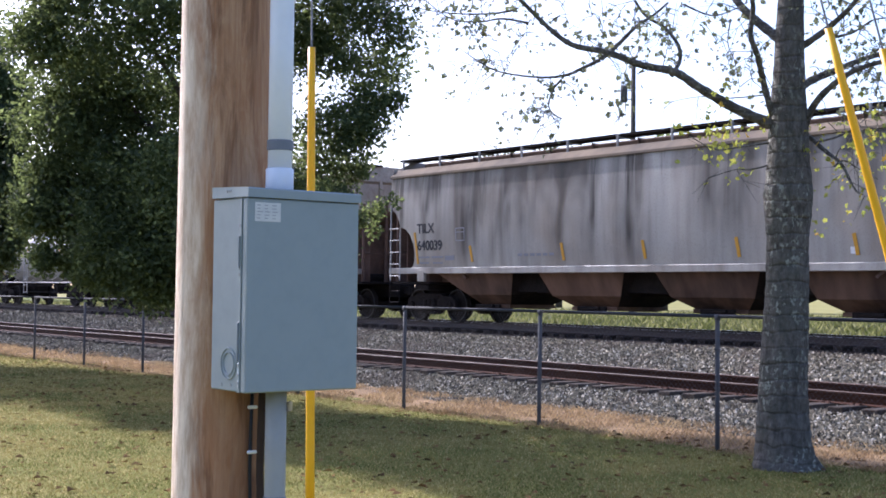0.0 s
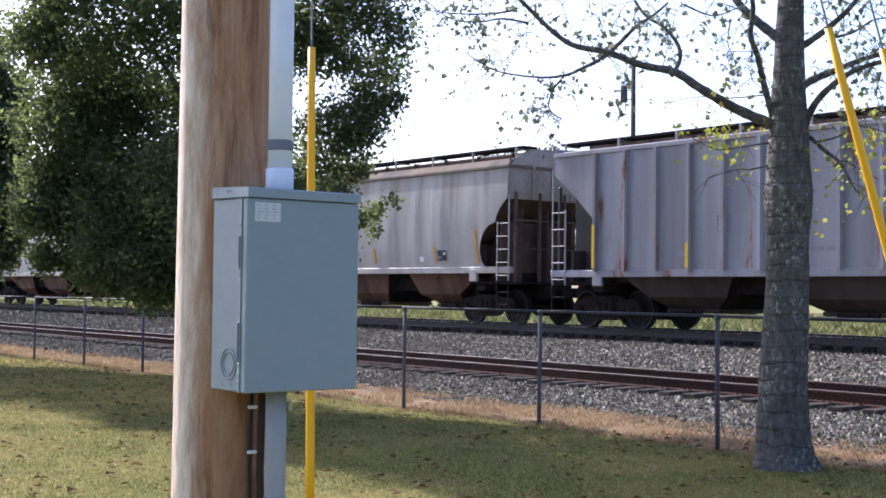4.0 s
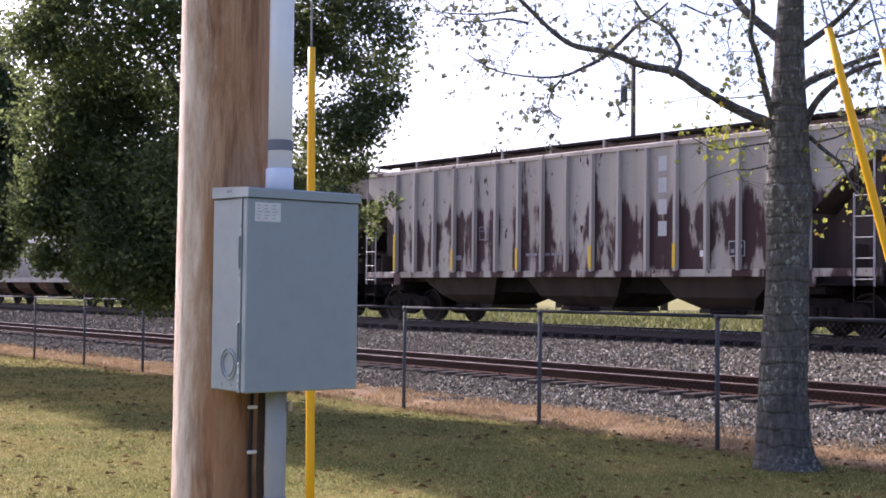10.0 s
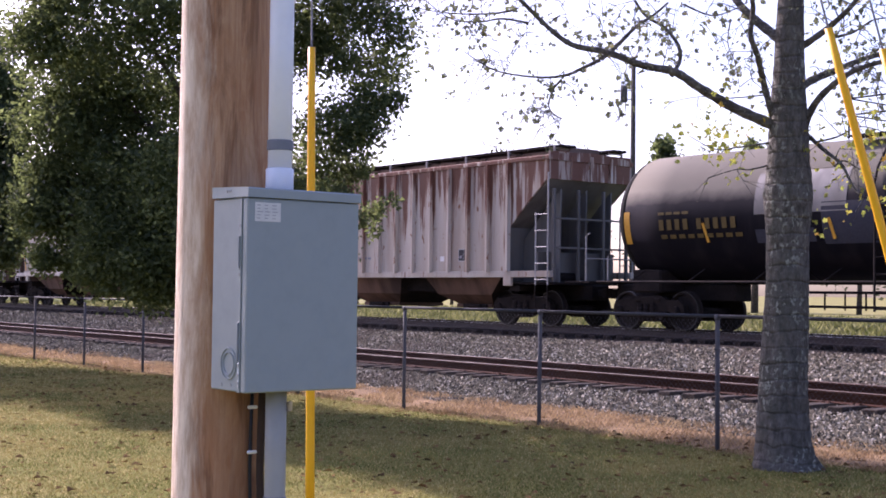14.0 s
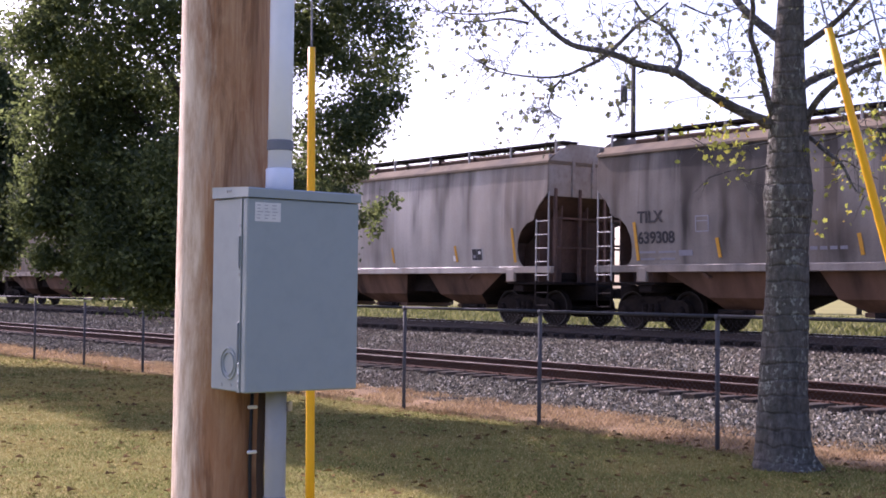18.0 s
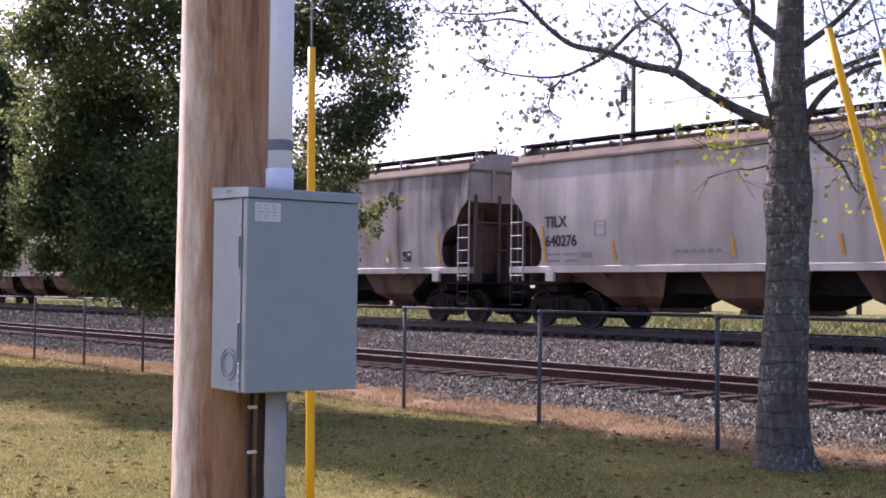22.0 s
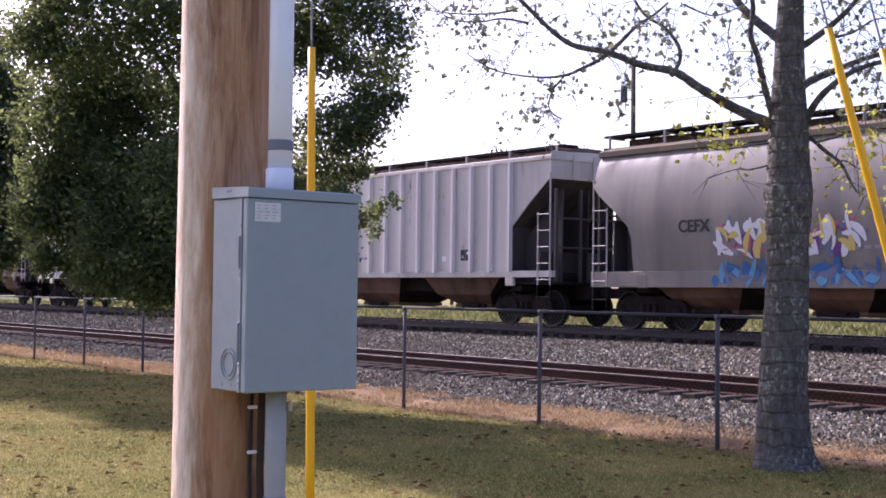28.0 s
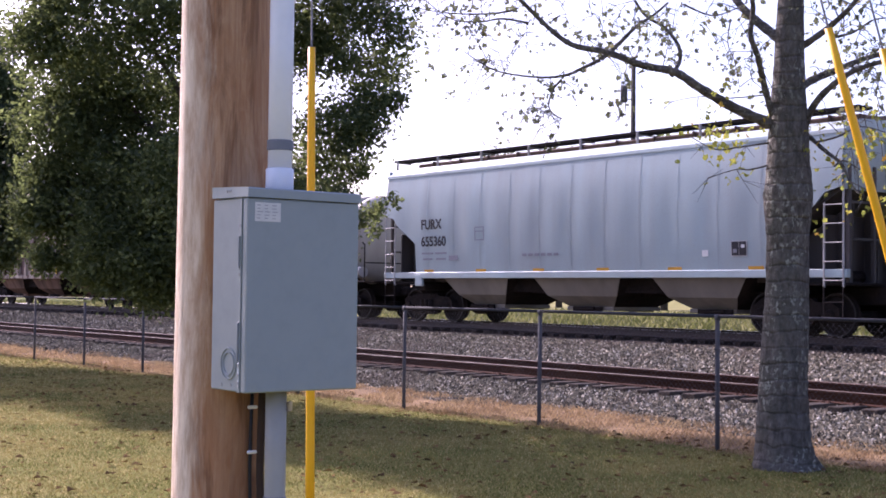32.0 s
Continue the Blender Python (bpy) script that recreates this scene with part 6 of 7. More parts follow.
    lathe(bm, [(0.42, top - 0.08), (0.42, top + 0.22), (0.36, top + 0.26), (0.36, top + 0.42), (0.3, top + 0.46)], 20)
    part("manway", finish("manway", bm, steel), car)
    bm = bmesh.new()
    for x in (-0.75, 0.6, 0.95):
        rod(bm, (x, 0.1, top - 0.05), (x, 0.1, top + 0.36), 0.10, 10)
    part("valves", finish("valves", bm, steel), car)
    bm = bmesh.new()
    box(bm, -1.5, 1.5, -1.0, -0.55, top - 0.06, top - 0.02)
    box(bm, -1.5, 1.5, 0.55, 1.0, top - 0.06, top - 0.02)
    for x in (-1.5, 0.0, 1.5):
        for y in (-1.0, 1.0):
            rod(bm, (x, y, top - 0.1), (x, y, top + 0.72), 0.02, 6)
    for z in (0.38, 0.72):
        for y in (-1.0, 1.0):
            rod(bm, (-1.5, y, top + z), (1.5, y, top + z), 0.018, 6)
        rod(bm, (-1.5, -1, top + z), (-1.5, 1, top + z), 0.018, 6)
    part("top_platform", finish("top_platform", bm, steel), car, None, "railed platform over the manway")
    # side ladder
    bm = bmesh.new()
    lx = -0.55 if big else -0.85
    for dx in (0.0, 0.42):
        tube(bm, [(lx + dx, -1.52, 0.55), (lx + dx, -1.52, zc - 0.2)] + [(lx + dx, -(R + 0.08) * math.cos(a), zc + (R + 0.08) * math.sin(a)) for a in (0.2, 0.5, 0.8, 1.1)], [0.024] * 6, 6)
    for i in range(7):
        z = 0.6 + i * 0.34
        y = -1.52 if z < zc else -math.sqrt(max(0.1, (R + 0.08) ** 2 - (z - zc) ** 2))
        rod(bm, (lx, y, z), (lx + 0.42, y, z), 0.018, 6)
    part("ladder", finish("ladder", bm, LADDERWHITE if not big else steel), car)
    for s in (-1, 1):
        add_truck(car, s * (L / 2 - 2.25), x_car)

    def on_tank(name, x, ang, w, h, material, lab="", mesh=None):
        y, z = -(R + 0.012) * math.cos(ang), zc + (R + 0.012) * math.sin(ang)
        if mesh is None:
            bm2 = bmesh.new()
            box(bm2, -w / 2, w / 2, -0.005, 0.005, -h / 2, h / 2)
            mesh = finish(name, bm2, material)
        part(name, mesh, car, pose(x, y, z, -math.degrees(ang), -10 if name == "reflector_stripe" else 0, 0), lab)
    for x in (-half * 0.62, -half * 0.2, half * 0.15, half * 0.5):
        on_tank("reflector_stripe", x, -0.28 if big else 0.08, 0.07, 0.45, STRIPE)
    for s in (-1, 1):
        bm = bmesh.new()
        n = 10
        a = [[bm.verts.new((s * (half - 0.62) + dx, -(R + 0.012) * math.cos(q), (R + 0.012) * math.sin(q))) for q in ((-0.42 + 0.5 * i / n if big else -0.75 + 1.15 * i / n) for i in range(n + 1))] for dx in ((-0.09, 0.09) if big else (-0.05, 0.05))]
        for i in range(n):
            bm.faces.new((a[0][i], a[1][i], a[1][i + 1], a[0][i + 1]))
        part("end_stripe", finish("end_stripe", bm, STRIPE), car, pose(0, 0, zc), "yellow reflective band")
    if mark:
        on_tank("reporting_mark", -half + 0.95, -0.30, 1, 1, None, "", text_mesh(mark, 0.3, ink or INK))
    if number:
        on_tank("reporting_mark", -half + 2.2, -0.30, 1, 1, None, "", text_mesh(number, 0.3, ink or INK))
    on_tank("data_panel", half - 1.55, 0.05, 0.95, 0.38, LADDERWHITE, "pale data panel with small print")
    on_tank("data_panel", half - 1.55, -0.22, 0.95, 0.22, INKFAINT if not big else LADDERWHITE)
    for k in range(9 if big else 0):
        on_tank("letter_block", -half + 1.7 + 0.24 * k + (0.16 if k > 3 else 0.0), -0.14, 0.13, 0.24, FADEDYELLOW)
        on_tank("print_bar", -half + 1.75 + 0.27 * k, -0.32, 0.18, 0.09, FADEDYELLOW)
        if k < 4:
            on_tank("print_bar", -half + 1.7 + 0.24 * k, 0.03, 0.18, 0.06, FADEDYELLOW)
    # repainted panels: along the tank, width, lower and upper edge as angles
    for x, w, lo, hi, mat in ((-half + 4.35, 2.3, -0.05, 0.56, P["endgrey"]), (-half + 4.35, 1.5, -0.46, -0.26, SLATEPATCH), (-half + 6.05, 1.3, -0.50, 0.08, SLATEPATCH), (1.1, 1.3, -0.50, -0.28, SLATEPATCH)) if big else ():
        bm = bmesh.new()
        a = [[bm.verts.new((x + dx, -(R + 0.006) * math.cos(q), (R + 0.006) * math.sin(q))) for q in (lo + (hi - lo) * i / 6 for i in range(7))] for dx in (0.0, w)]
        for i in range(6):
            bm.faces.new((a[0][i], a[1][i], a[1][i + 1], a[0][i + 1]))
        part("paint_patch", finish("paint_patch", bm, mat, True), car, pose(0, 0, zc), "dull repainted panel")
    for k in range(0 if big else 5):
        on_tank("print_bar", 1.6 + 0.05 * (k % 2), -0.02 - 0.075 * k, 0.8 - 0.1 * (k % 3), 0.045, INKFAINT)
        on_tank("print_bar", half - 3.6, -0.02 - 0.075 * k, 0.9 - 0.12 * (k % 2), 0.045, INKFAINT)
    for k in range(0 if big else 3):
        on_tank("print_bar", -half + 2.2, -0.47 - 0.07 * k, 2.3 - 0.3 * k, 0.04, INKFAINT)
    return car


# ---- paints of the single cars ----
def grey(name, v, dirt=0.10, amount=0.6, tint=(1.0, 1.0, 1.0), **kw):
    return car_paint(name, (v * 1.1 * tint[0] * 1.02, v * 1.1 * tint[1], v * 1.1 * tint[2] * 0.95), (dirt, dirt * 0.92, dirt * 0.86), amount, **kw)


def dusty_lit_tank():
    """Black tank enamel, paler on its upper half: dust and sunlight put into one colour."""
    m, t, b = nodes_of("dusty_lit_tank_black")
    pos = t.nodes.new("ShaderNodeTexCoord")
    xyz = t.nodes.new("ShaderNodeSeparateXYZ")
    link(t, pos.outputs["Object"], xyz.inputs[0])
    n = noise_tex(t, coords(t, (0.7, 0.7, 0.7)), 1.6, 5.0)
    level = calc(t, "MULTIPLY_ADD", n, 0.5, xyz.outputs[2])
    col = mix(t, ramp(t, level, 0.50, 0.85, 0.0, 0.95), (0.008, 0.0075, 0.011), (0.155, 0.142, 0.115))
    streak = noise_tex(t, coords(t, (2.2, 2.2, 0.15)), 1.0, 4.0)
    col = mix(t, ramp(t, streak, 0.5, 0.75, 0.0, 0.12), col, (0.09, 0.075, 0.07))
    link(t, col, b.inputs["Base Color"])
    link(t, ramp(t, level, 0.3, 1.0, 0.5, 0.95), b.inputs["Roughness"])
    b.inputs["Specular IOR Level"].default_value = 0.06
    return m


P = {
    "sooty": grey("sooty_grey", 0.365, 0.04, 1.0, (1.03, 0.99, 0.93), sharp=0.13, soot=True),
    "dark": grey("dark_streaked", 0.225, 0.026, 1.1, (1.04, 0.97, 0.91), sharp=0.13, soot=True),
    "brown": grey("brown_streaked", 0.20, 0.018, 1.2, (1.10, 0.95, 0.84), sharp=0.13, soot=True),
    "light": grey("light_grey", 0.40, 0.07, 0.78, (1.03, 0.99, 0.93), sharp=0.14, soot=True),
    "pale": grey("pale_grey", 0.42, 0.12, 0.62, (1.03, 0.99, 0.92), sharp=0.14, soot=True),
    "dusty": grey("dusty_brown_grey", 0.29, 0.07, 0.75, (1.08, 0.98, 0.88), sharp=0.14, soot=True),
    "white": grey("clean_white", 0.68, 0.45, 0.3, (0.99, 0.99, 0.97), rough=0.5),
    "cream": grey("off_white", 0.36, 0.19, 0.45, (1.03, 0.99, 0.93), rough=0.6),
    "silver": grey("pale_silver", 0.33, 0.17, 0.4, (1.0, 1.0, 1.02), rough=0.5),
    "palesilver": grey("clean_silver", 0.385, 0.24, 0.35, (1.0, 1.0, 1.02), rough=0.5),
    "bluegrey": grey("blue_grey", 0.44, 0.26, 0.3, (0.95, 0.99, 1.05)),
    "patched": grey("rust_patched", 0.55, 0.30, 0.35, rust=0.35, rust_col=(0.17, 0.075, 0.045)),
    "blue": car_paint("light_blue", (0.26, 0.40, 0.60), (0.12, 0.17, 0.25), 0.45, 0.15, (0.12, 0.05, 0.03)),
    "beige": grey("beige_grey", 0.38, 0.17, 0.55, (1.0, 1.0, 0.96), rust=0.12),
    "maroon": car_paint("peeling_maroon", (0.47, 0.44, 0.37), (0.27, 0.22, 0.18), 0.5, 0.62, (0.040, 0.013, 0.016), fall="ribs", pitch=0.90),
    "maroon2": car_paint("peeling_brown", (0.37, 0.32, 0.27), (0.19, 0.135, 0.11), 0.6, 0.38, (0.042, 0.016, 0.018), fall="ribs", pitch=0.854),
    "xtra": car_paint("worn_grey", (0.36, 0.36, 0.37), (0.15, 0.13, 0.13), 0.6, 0.22, (0.15, 0.06, 0.04)),
    "rustwhite": car_paint("rust_bitten_white", (0.56, 0.52, 0.45), (0.28, 0.20, 0.15), 0.6, 0.60, (0.13, 0.052, 0.032), fall="top"),
    "whiterust": car_paint("white_with_rust", (0.74, 0.70, 0.60), (0.46, 0.40, 0.32), 0.5, 0.60, (0.075, 0.030, 0.024), fall="top"),
    "ribgrey": grey("ribbed_grey", 0.54, 0.22, 0.5, (1.03, 1.0, 0.94), rust=0.12),
    "ribgreen": grey("grey_green", 0.32, 0.20, 0.3, (0.96, 1.03, 0.93)),
    "rusty": car_paint("rusted_brown", (0.14, 0.10, 0.092), (0.06, 0.042, 0.042), 0.8, 0.16, (0.20, 0.075, 0.035), soot=True),
    "primer": car_paint("brown_primer", (0.11, 0.046, 0.026), (0.055, 0.026, 0.018), 0.8, 0.10, (0.30, 0.24, 0.2)),
    "tan": grey("tan_grey", 0.20, 0.11, 0.55, (1.04, 0.99, 0.9)),
    "paleblue": grey("pale_blue", 0.40, 0.27, 0.3, (0.76, 0.99, 1.08)),
    "tankwhite": grey("tank_white", 0.36, 0.20, 0.5, (1.0, 1.0, 0.97), rough=0.55),
    "tankend": grey("tank_end_cream", 0.38, 0.19, 0.5, (1.0, 0.97, 0.90)),
    "tankblack": dusty_lit_tank(),
    "tankhead": grey("tank_head_black", 0.022, 0.014, 0.5, rough=0.9),
    "tanroof": grey("rusty_roof", 0.15, 0.08, 0.6, (1.15, 0.97, 0.74), rough=0.9),
    "greyroof": grey("dusty_roof", 0.135, 0.08, 0.6, (1.20, 0.98, 0.74), rough=0.9),
    "orange": grey("orange_roof", 0.20, 0.10, 0.5, (1.15, 0.85, 0.62), rough=0.9),
    "ribdark": grey("rusty_rib", 0.10, 0.05, 0.6, (1.1, 0.9, 0.85)),
    "ribblue": car_paint("stained_blue_rib", (0.06, 0.11, 0.20), (0.06, 0.04, 0.04), 0.6, 0.4, (0.10, 0.04, 0.03)),
    "riblight": grey("pale_rib", 0.60, 0.40, 0.3, (0.99, 0.99, 1.0)),
    "ribmid": grey("grey_rib", 0.36, 0.20, 0.4, (1.02, 0.98, 0.92)),
    "endgrey": grey("grey_end", 0.16, 0.06, 0.6),
    "enddark": grey("dark_end", 0.075, 0.03, 0.6, (1.05, 0.95, 0.95)),
    "endmaroon": grey("maroon_end", 0.08, 0.03, 0.6, (1.2, 0.8, 0.75)),
    "endblue": car_paint("blue_end", (0.045, 0.085, 0.17), (0.02, 0.03, 0.05), 0.6, 0.1),
}
GREEN = plain("green_sign_paint", (0.02, 0.14, 0.06), 0.5, 0.0, 0.3)
SIGNWHITE = plain("sign_white", (0.55, 0.55, 0.52), 0.5, 0.0, 0.3)
GRAF = {n: plain("spray_" + n, c, 0.5, 0.0, 0.25) for n, c in (("white", (0.62, 0.62, 0.62)), ("yellow", (0.55, 0.42, 0.12)), ("blue", (0.03, 0.12, 0.30)), ("cyan", (0.10, 0.28, 0.42)), ("violet", (0.14, 0.05, 0.18)), ("black", (0.02, 0.02, 0.025)), ("slate", (0.13, 0.15, 0.22)), ("pink", (0.45, 0.12, 0.16)), ("rust", (0.16, 0.07, 0.045)))}

JOINTS = [-10.8, -32.07, -53.4, -66.83, -88.4, -106.9, -126.99, -148.24, -167.17, -183.84, -201.1, -218.9, -237.92, -256.2, -274.11, -291.8, -310.2, -328.16, -349.41,
          -370.66, -391.92, -413.2, -434.45, -455.72, -476.98, -498.25, -519.5, -540.62, -558.7, -578.8, -596.67, -614.9, -633.0, -651.56, -669.95, -687.2, -704.6, -722.7]

CARS = []


def span(i):
    a, b = JOINTS[i], JOINTS[i + 1]
    return (a + b) / 2, a - b


def hop(i, style, paint, label, **kw):
    for k in ("roof", "under", "sill", "end_mat", "ladder", "board", "ribs"):
        if isinstance(kw.get(k), str):
            kw[k] = P[kw[k]]
    x, L = span(i)
    car = hopper_car(x, L, style, P[paint], label, **kw)
    CARS.append((car, x))
    return car


def tank(i, R, paint, label, **kw):
    x, L = span(i)
    car = tank_car(x, L, R, P[paint], label, **kw)
    CARS.append((car, x))
    return car


def bars(car, style, name, x, z, widths, h, gap, material, extra=0.009):
    """A word as plain bars, one for each letter."""
    for w in widths:
        add_panel(car, style, name, x + w / 2, z, w, h, material, "", extra)
        x += w + gap


def logo(car, x, z):
    """A white sign with a yellow sweep and green bars."""
    s = add_panel(car, "round", "sign_board", x, z, 1.9, 0.78, SIGNWHITE, "white company sign with plain shapes", 0.009)
    for k in range(4):
        add_panel(car, "round", "sign_bar", x - 0.15 + k * 0.26, z + 0.06, 0.2, 0.32, GREEN, "", 0.014)
    add_panel(car, "round", "sign_bar", x + 0.25, z - 0.22, 1.05, 0.06, GREEN, "", 0.014)
    for k in range(5):
        add_panel(car, "round", "sign_sweep", x - 0.78 + 0.09 * k, z - 0.18 + 0.11 * k, 0.12, 0.1, STRIPE, "", 0.014)


def graffiti(car, style, x0, x1, z0, z1, cols, n, seed, extra=0.008, label=""):
    """Spray paint: slanting strokes and wedges, crowded into letters; one part for each colour."""
    g = random.Random(seed)
    kinds = sorted(set(cols))
    for layer, name in enumerate(kinds):
        bm = bmesh.new()
        count = max(4, int(n * 3.2 * cols.count(name) / len(cols)))
        for k in range(count):
            cx = x0 + (x1 - x0) * (k + g.uniform(0.1, 0.9)) / count
            cz = g.uniform(z0, z1)
            a = g.choice((0.15, 1.25, 1.45, 1.75, 2.5)) + g.uniform(-0.15, 0.15)
            h, w = g.uniform(0.12, 0.36), g.uniform(0.03, 0.10)
            bend = g.uniform(-0.5, 0.5)
            rows = []
            for q in range(6):
                s = q / 5 * 2 - 1
                ang = a + bend * s
                px, pz = cx + math.cos(ang) * h * s, cz + math.sin(ang) * h * s
                ww = w * (1.1 - 0.75 * abs(s) ** 1.5)
                pair = []
                for e in (-1, 1):
                    x, z = px - math.sin(ang) * ww * e, max(z0 - 0.12, min(z1 + 0.22, pz + math.cos(ang) * ww * e))
                    pair.append(bm.verts.new((x, -half_width(style, max(1.3, z)) - extra - 0.0012 * layer - 0.00002 * k, z)))
                rows.append(pair)
            for u, v in zip(rows, rows[1:]):
                bm.faces.new((u[0], u[1], v[1], v[0]))
        part("graffiti_patch", finish("graffiti_patch", bm, GRAF[name]), car, None, label if layer == 0 else "")["kind"] = "stuff"


def flakes(car, style, x0, x1, z0, z1, material, n, seed, extra, label=""):
    """Small ragged flakes of paint or rust strewn over a stretch of the side."""
    g = random.Random(seed)
    bm = bmesh.new()
    for k in range(n):
        cx, cz, r = g.uniform(x0, x1), g.uniform(z0, z1), g.choice((0.02, 0.03, 0.03, 0.045, 0.06, 0.09)) * g.uniform(0.7, 1.2)
        vs = []
        for i in range(7):
            a = i * math.tau / 7 + g.uniform(-0.3, 0.3)
            z = cz + math.sin(a) * r * g.uniform(0.5, 1.3)
            vs.append(bm.verts.new((cx + math.cos(a) * r * g.uniform(0.4, 1.1), -half_width(style, z) - extra - 0.00003 * k, z)))
        bm.faces.new(vs)
    part("paint_flakes", finish("paint_flakes", bm, material), car, None, label)["kind"] = "stuff"


def build_train():
    R = "round"
    hop(0, R, "sooty", "grey curved-side covered hopper with black soot streaks", roof="greyroof", mark="TILX", number="640039")
    hop(1, R, "dark", "dark streaked curved-side covered hopper with sooty stains", roof="greyroof")
    tank(2, 1.27, "tankwhite", "short white tank car with cream heads and a railed top platform", ends=P["tankend"], mark="GATX", number="64928", ink=INK, steel=None, big=False)
    hop(3, R, "sooty", "grey curved-side covered hopper, stained in vertical streaks", roof="greyroof", mark="TILX", number="650568")
    c = hop(4, "ribbed", "xtra", "worn grey ribbed covered hopper with rust spots and yellow reflectors", under=HOPPERGREY, end_mat="enddark")
    for k in range(4):
        add_panel(c, "ribbed", "letter_block", 3.3, 3.75 - k * 0.48, 0.26, 0.32, SIGNWHITE)
    hop(5, R, "light", "light grey curved-side covered hopper, lightly streaked", roof="greyroof")
    c = hop(6, R, "pale", "pale grey curved-side covered hopper with a white and green sign", roof="tanroof", mark="TILX", number="639322")
    logo(c, -0.6, 3.05)
    hop(7, "bell", "white", "clean white round-sided covered hopper", under=HOPPERBROWN, mark="ACFX", number="45339", stripes=False, ink=INKFAINT, board=P["pale"])
    c = hop(8, "ribbed", "beige", "beige-grey ribbed covered hopper sprayed with slate graffiti", ribs="ribdark", end_mat="enddark", under=HOPPERGREY, stripes=False)
    graffiti(c, "ribbed", -0.4, 4.6, 1.6, 2.6, ["slate", "slate", "black"], 14, 3, 0.008, "slate-blue spray-painted lettering")
    graffiti(c, "ribbed", -5.0, -3.2, 1.6, 2.6, ["slate", "slate"], 6, 5)
    c = hop(9, "ribbed", "blue", "light blue ribbed covered hopper with white lettering blocks", ribs="ribblue", end_mat="endblue", under=HOPPERGREY, roof="blue", ladder="blue", stripes=False)
    for k in (-3, -2, -1, 0, 2, 3, 4, 5):
        add_panel(c, "ribbed", "letter_block", (k + 0.5) * 0.903, 3.72, 0.12 if k == -3 else 0.32, 0.38, SIGNWHITE)
    for x in (5.05, 5.95):
        add_panel(c, "ribbed", "test_plate", x, 1.82, 0.46, 0.42, SIGNPALE, "white frame round a dark square")
        add_panel(c, "ribbed", "stencil_square", x, 1.82, 0.36, 0.32, INK, "", 0.0125)
    add_panel(c, "ribbed", "number_board", -4.06, 2.35, 0.7, 0.4, INK, "black number board")
    bars(c, "ribbed", "letter_block", -4.34, 2.35, [0.1, 0.1, 0.1, 0.1], 0.24, 0.05, WHITE, 0.014)
    c = hop(10, "drum", "cream", "off-white round-bodied covered hopper with a black hopper line", end_mat="pale", sill="cream", under=HOPPERBROWN, ladder="cream")
    add_panel(c, "drum", "number_board", -5.35, 2.35, 0.85, 1.15, WHITE, "fresh white patch behind the number")
    add_text(c, "drum", "RRRX", -5.72, 2.55, 0.28, INK, 0.014)
    add_text(c, "drum", "4601", -5.68, 2.15, 0.28, INK, 0.014)
    for i, nm, ch in ((11, "maroon", "maroon paint peeling from a pale ribbed covered hopper"), (12, "maroon2", "brown-stained ribbed covered hopper with peeling paint")):
        c = hop(i, "ribbed", nm, ch, ribs="ribmid", ribs_n=17, end_mat="endmaroon", under=HOPPERGREY if i == 11 else HOPPERBROWN)
        if i == 12:
            for k, word in enumerate(("IN", "TX")):
                x = -6.41 + 0.854 * k
                add_panel(c, "ribbed", "number_board", x, 2.55, 0.66, 0.44, SIGNWHITE, "pale patch behind the mark")
                add_text(c, "ribbed", word, x - 0.22, 2.55, 0.36, INK, 0.014)
        for k in range(4):
            add_panel(c, "ribbed", "letter_block", 3.15 if i == 11 else 2.99, 3.85 - k * 0.5, 0.26, 0.34, SIGNWHITE)
    c = hop(13, "drum", "silver", "silver-grey round-bodied covered hopper with a rust-brown patch", end_mat="pale", sill="cream", under=HOPPERBROWN, stripes=False)
    def patch(name, x0, x1, z0, z1, material, rag, extra):
        bm = bmesh.new()
        n, q = 16, 16
        rows = []
        for j in range(n + 1):
            z = z0 + (z1 - z0) * j / n
            rows.append([bm.verts.new((x0 + (x1 - x0) * i / q + (rag * 0.6 * noise.noise((z * 2, i, 3)) if i in (0, q) else 0), -half_width("drum", z) - extra, z + (rag * noise.noise((i * 0.7, 1, 1)) if j == 0 else 0))) for i in range(q + 1)])
        for u, v in zip(rows, rows[1:]):
            for i in range(q):
                bm.faces.new((u[i], u[i + 1], v[i + 1], v[i]))
        return finish(name, bm, material, True)
    part("pale_patch", patch("pale_patch", -7.05, -2.55, 1.42, 2.9, P["beige"], 0.0, 0.008), c, None, "older beige paint, scraped")
    part("rust_patch", patch("rust_patch", -7.0, -2.55, 2.86, 4.18, P["primer"], 0.16, 0.012), c, None, "brown primer patch, rusting")
    flakes(c, "drum", -6.9, -2.7, 1.55, 2.85, GRAF["rust"], 150, 51, 0.014, "rust flakes on bare beige paint")
    flakes(c, "drum", -6.9, -5.2, 3.1, 3.7, P["beige"], 50, 53, 0.016, "scraps of old paint")
    flakes(c, "drum", -4.6, -2.6, 1.7, 2.4, INK, 26, 54, 0.016, "dark scuffs")
    add_text(c, "drum", "206", -5.45, 2.05, 0.46, INK, 0.02)
    graffiti(c, "drum", -2.2, -1.0, 1.85, 2.1, ["slate"], 3, 52)
    c = hop(14, "bell", "palesilver", "pale silver round-sided covered hopper with a rust-orange roof", roof="orange", end_mat="endgrey", sill="palesilver", number="", mark="", ladder="palesilver")
    for z in (2.60, 2.10, 1.62):
        bars(c, "bell", "letter_block", -6.95, z, [0.07, 0.07, 0.07, 0.07], 0.17, 0.035, INKFAINT)
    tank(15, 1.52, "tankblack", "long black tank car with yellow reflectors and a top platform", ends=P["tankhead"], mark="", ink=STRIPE)
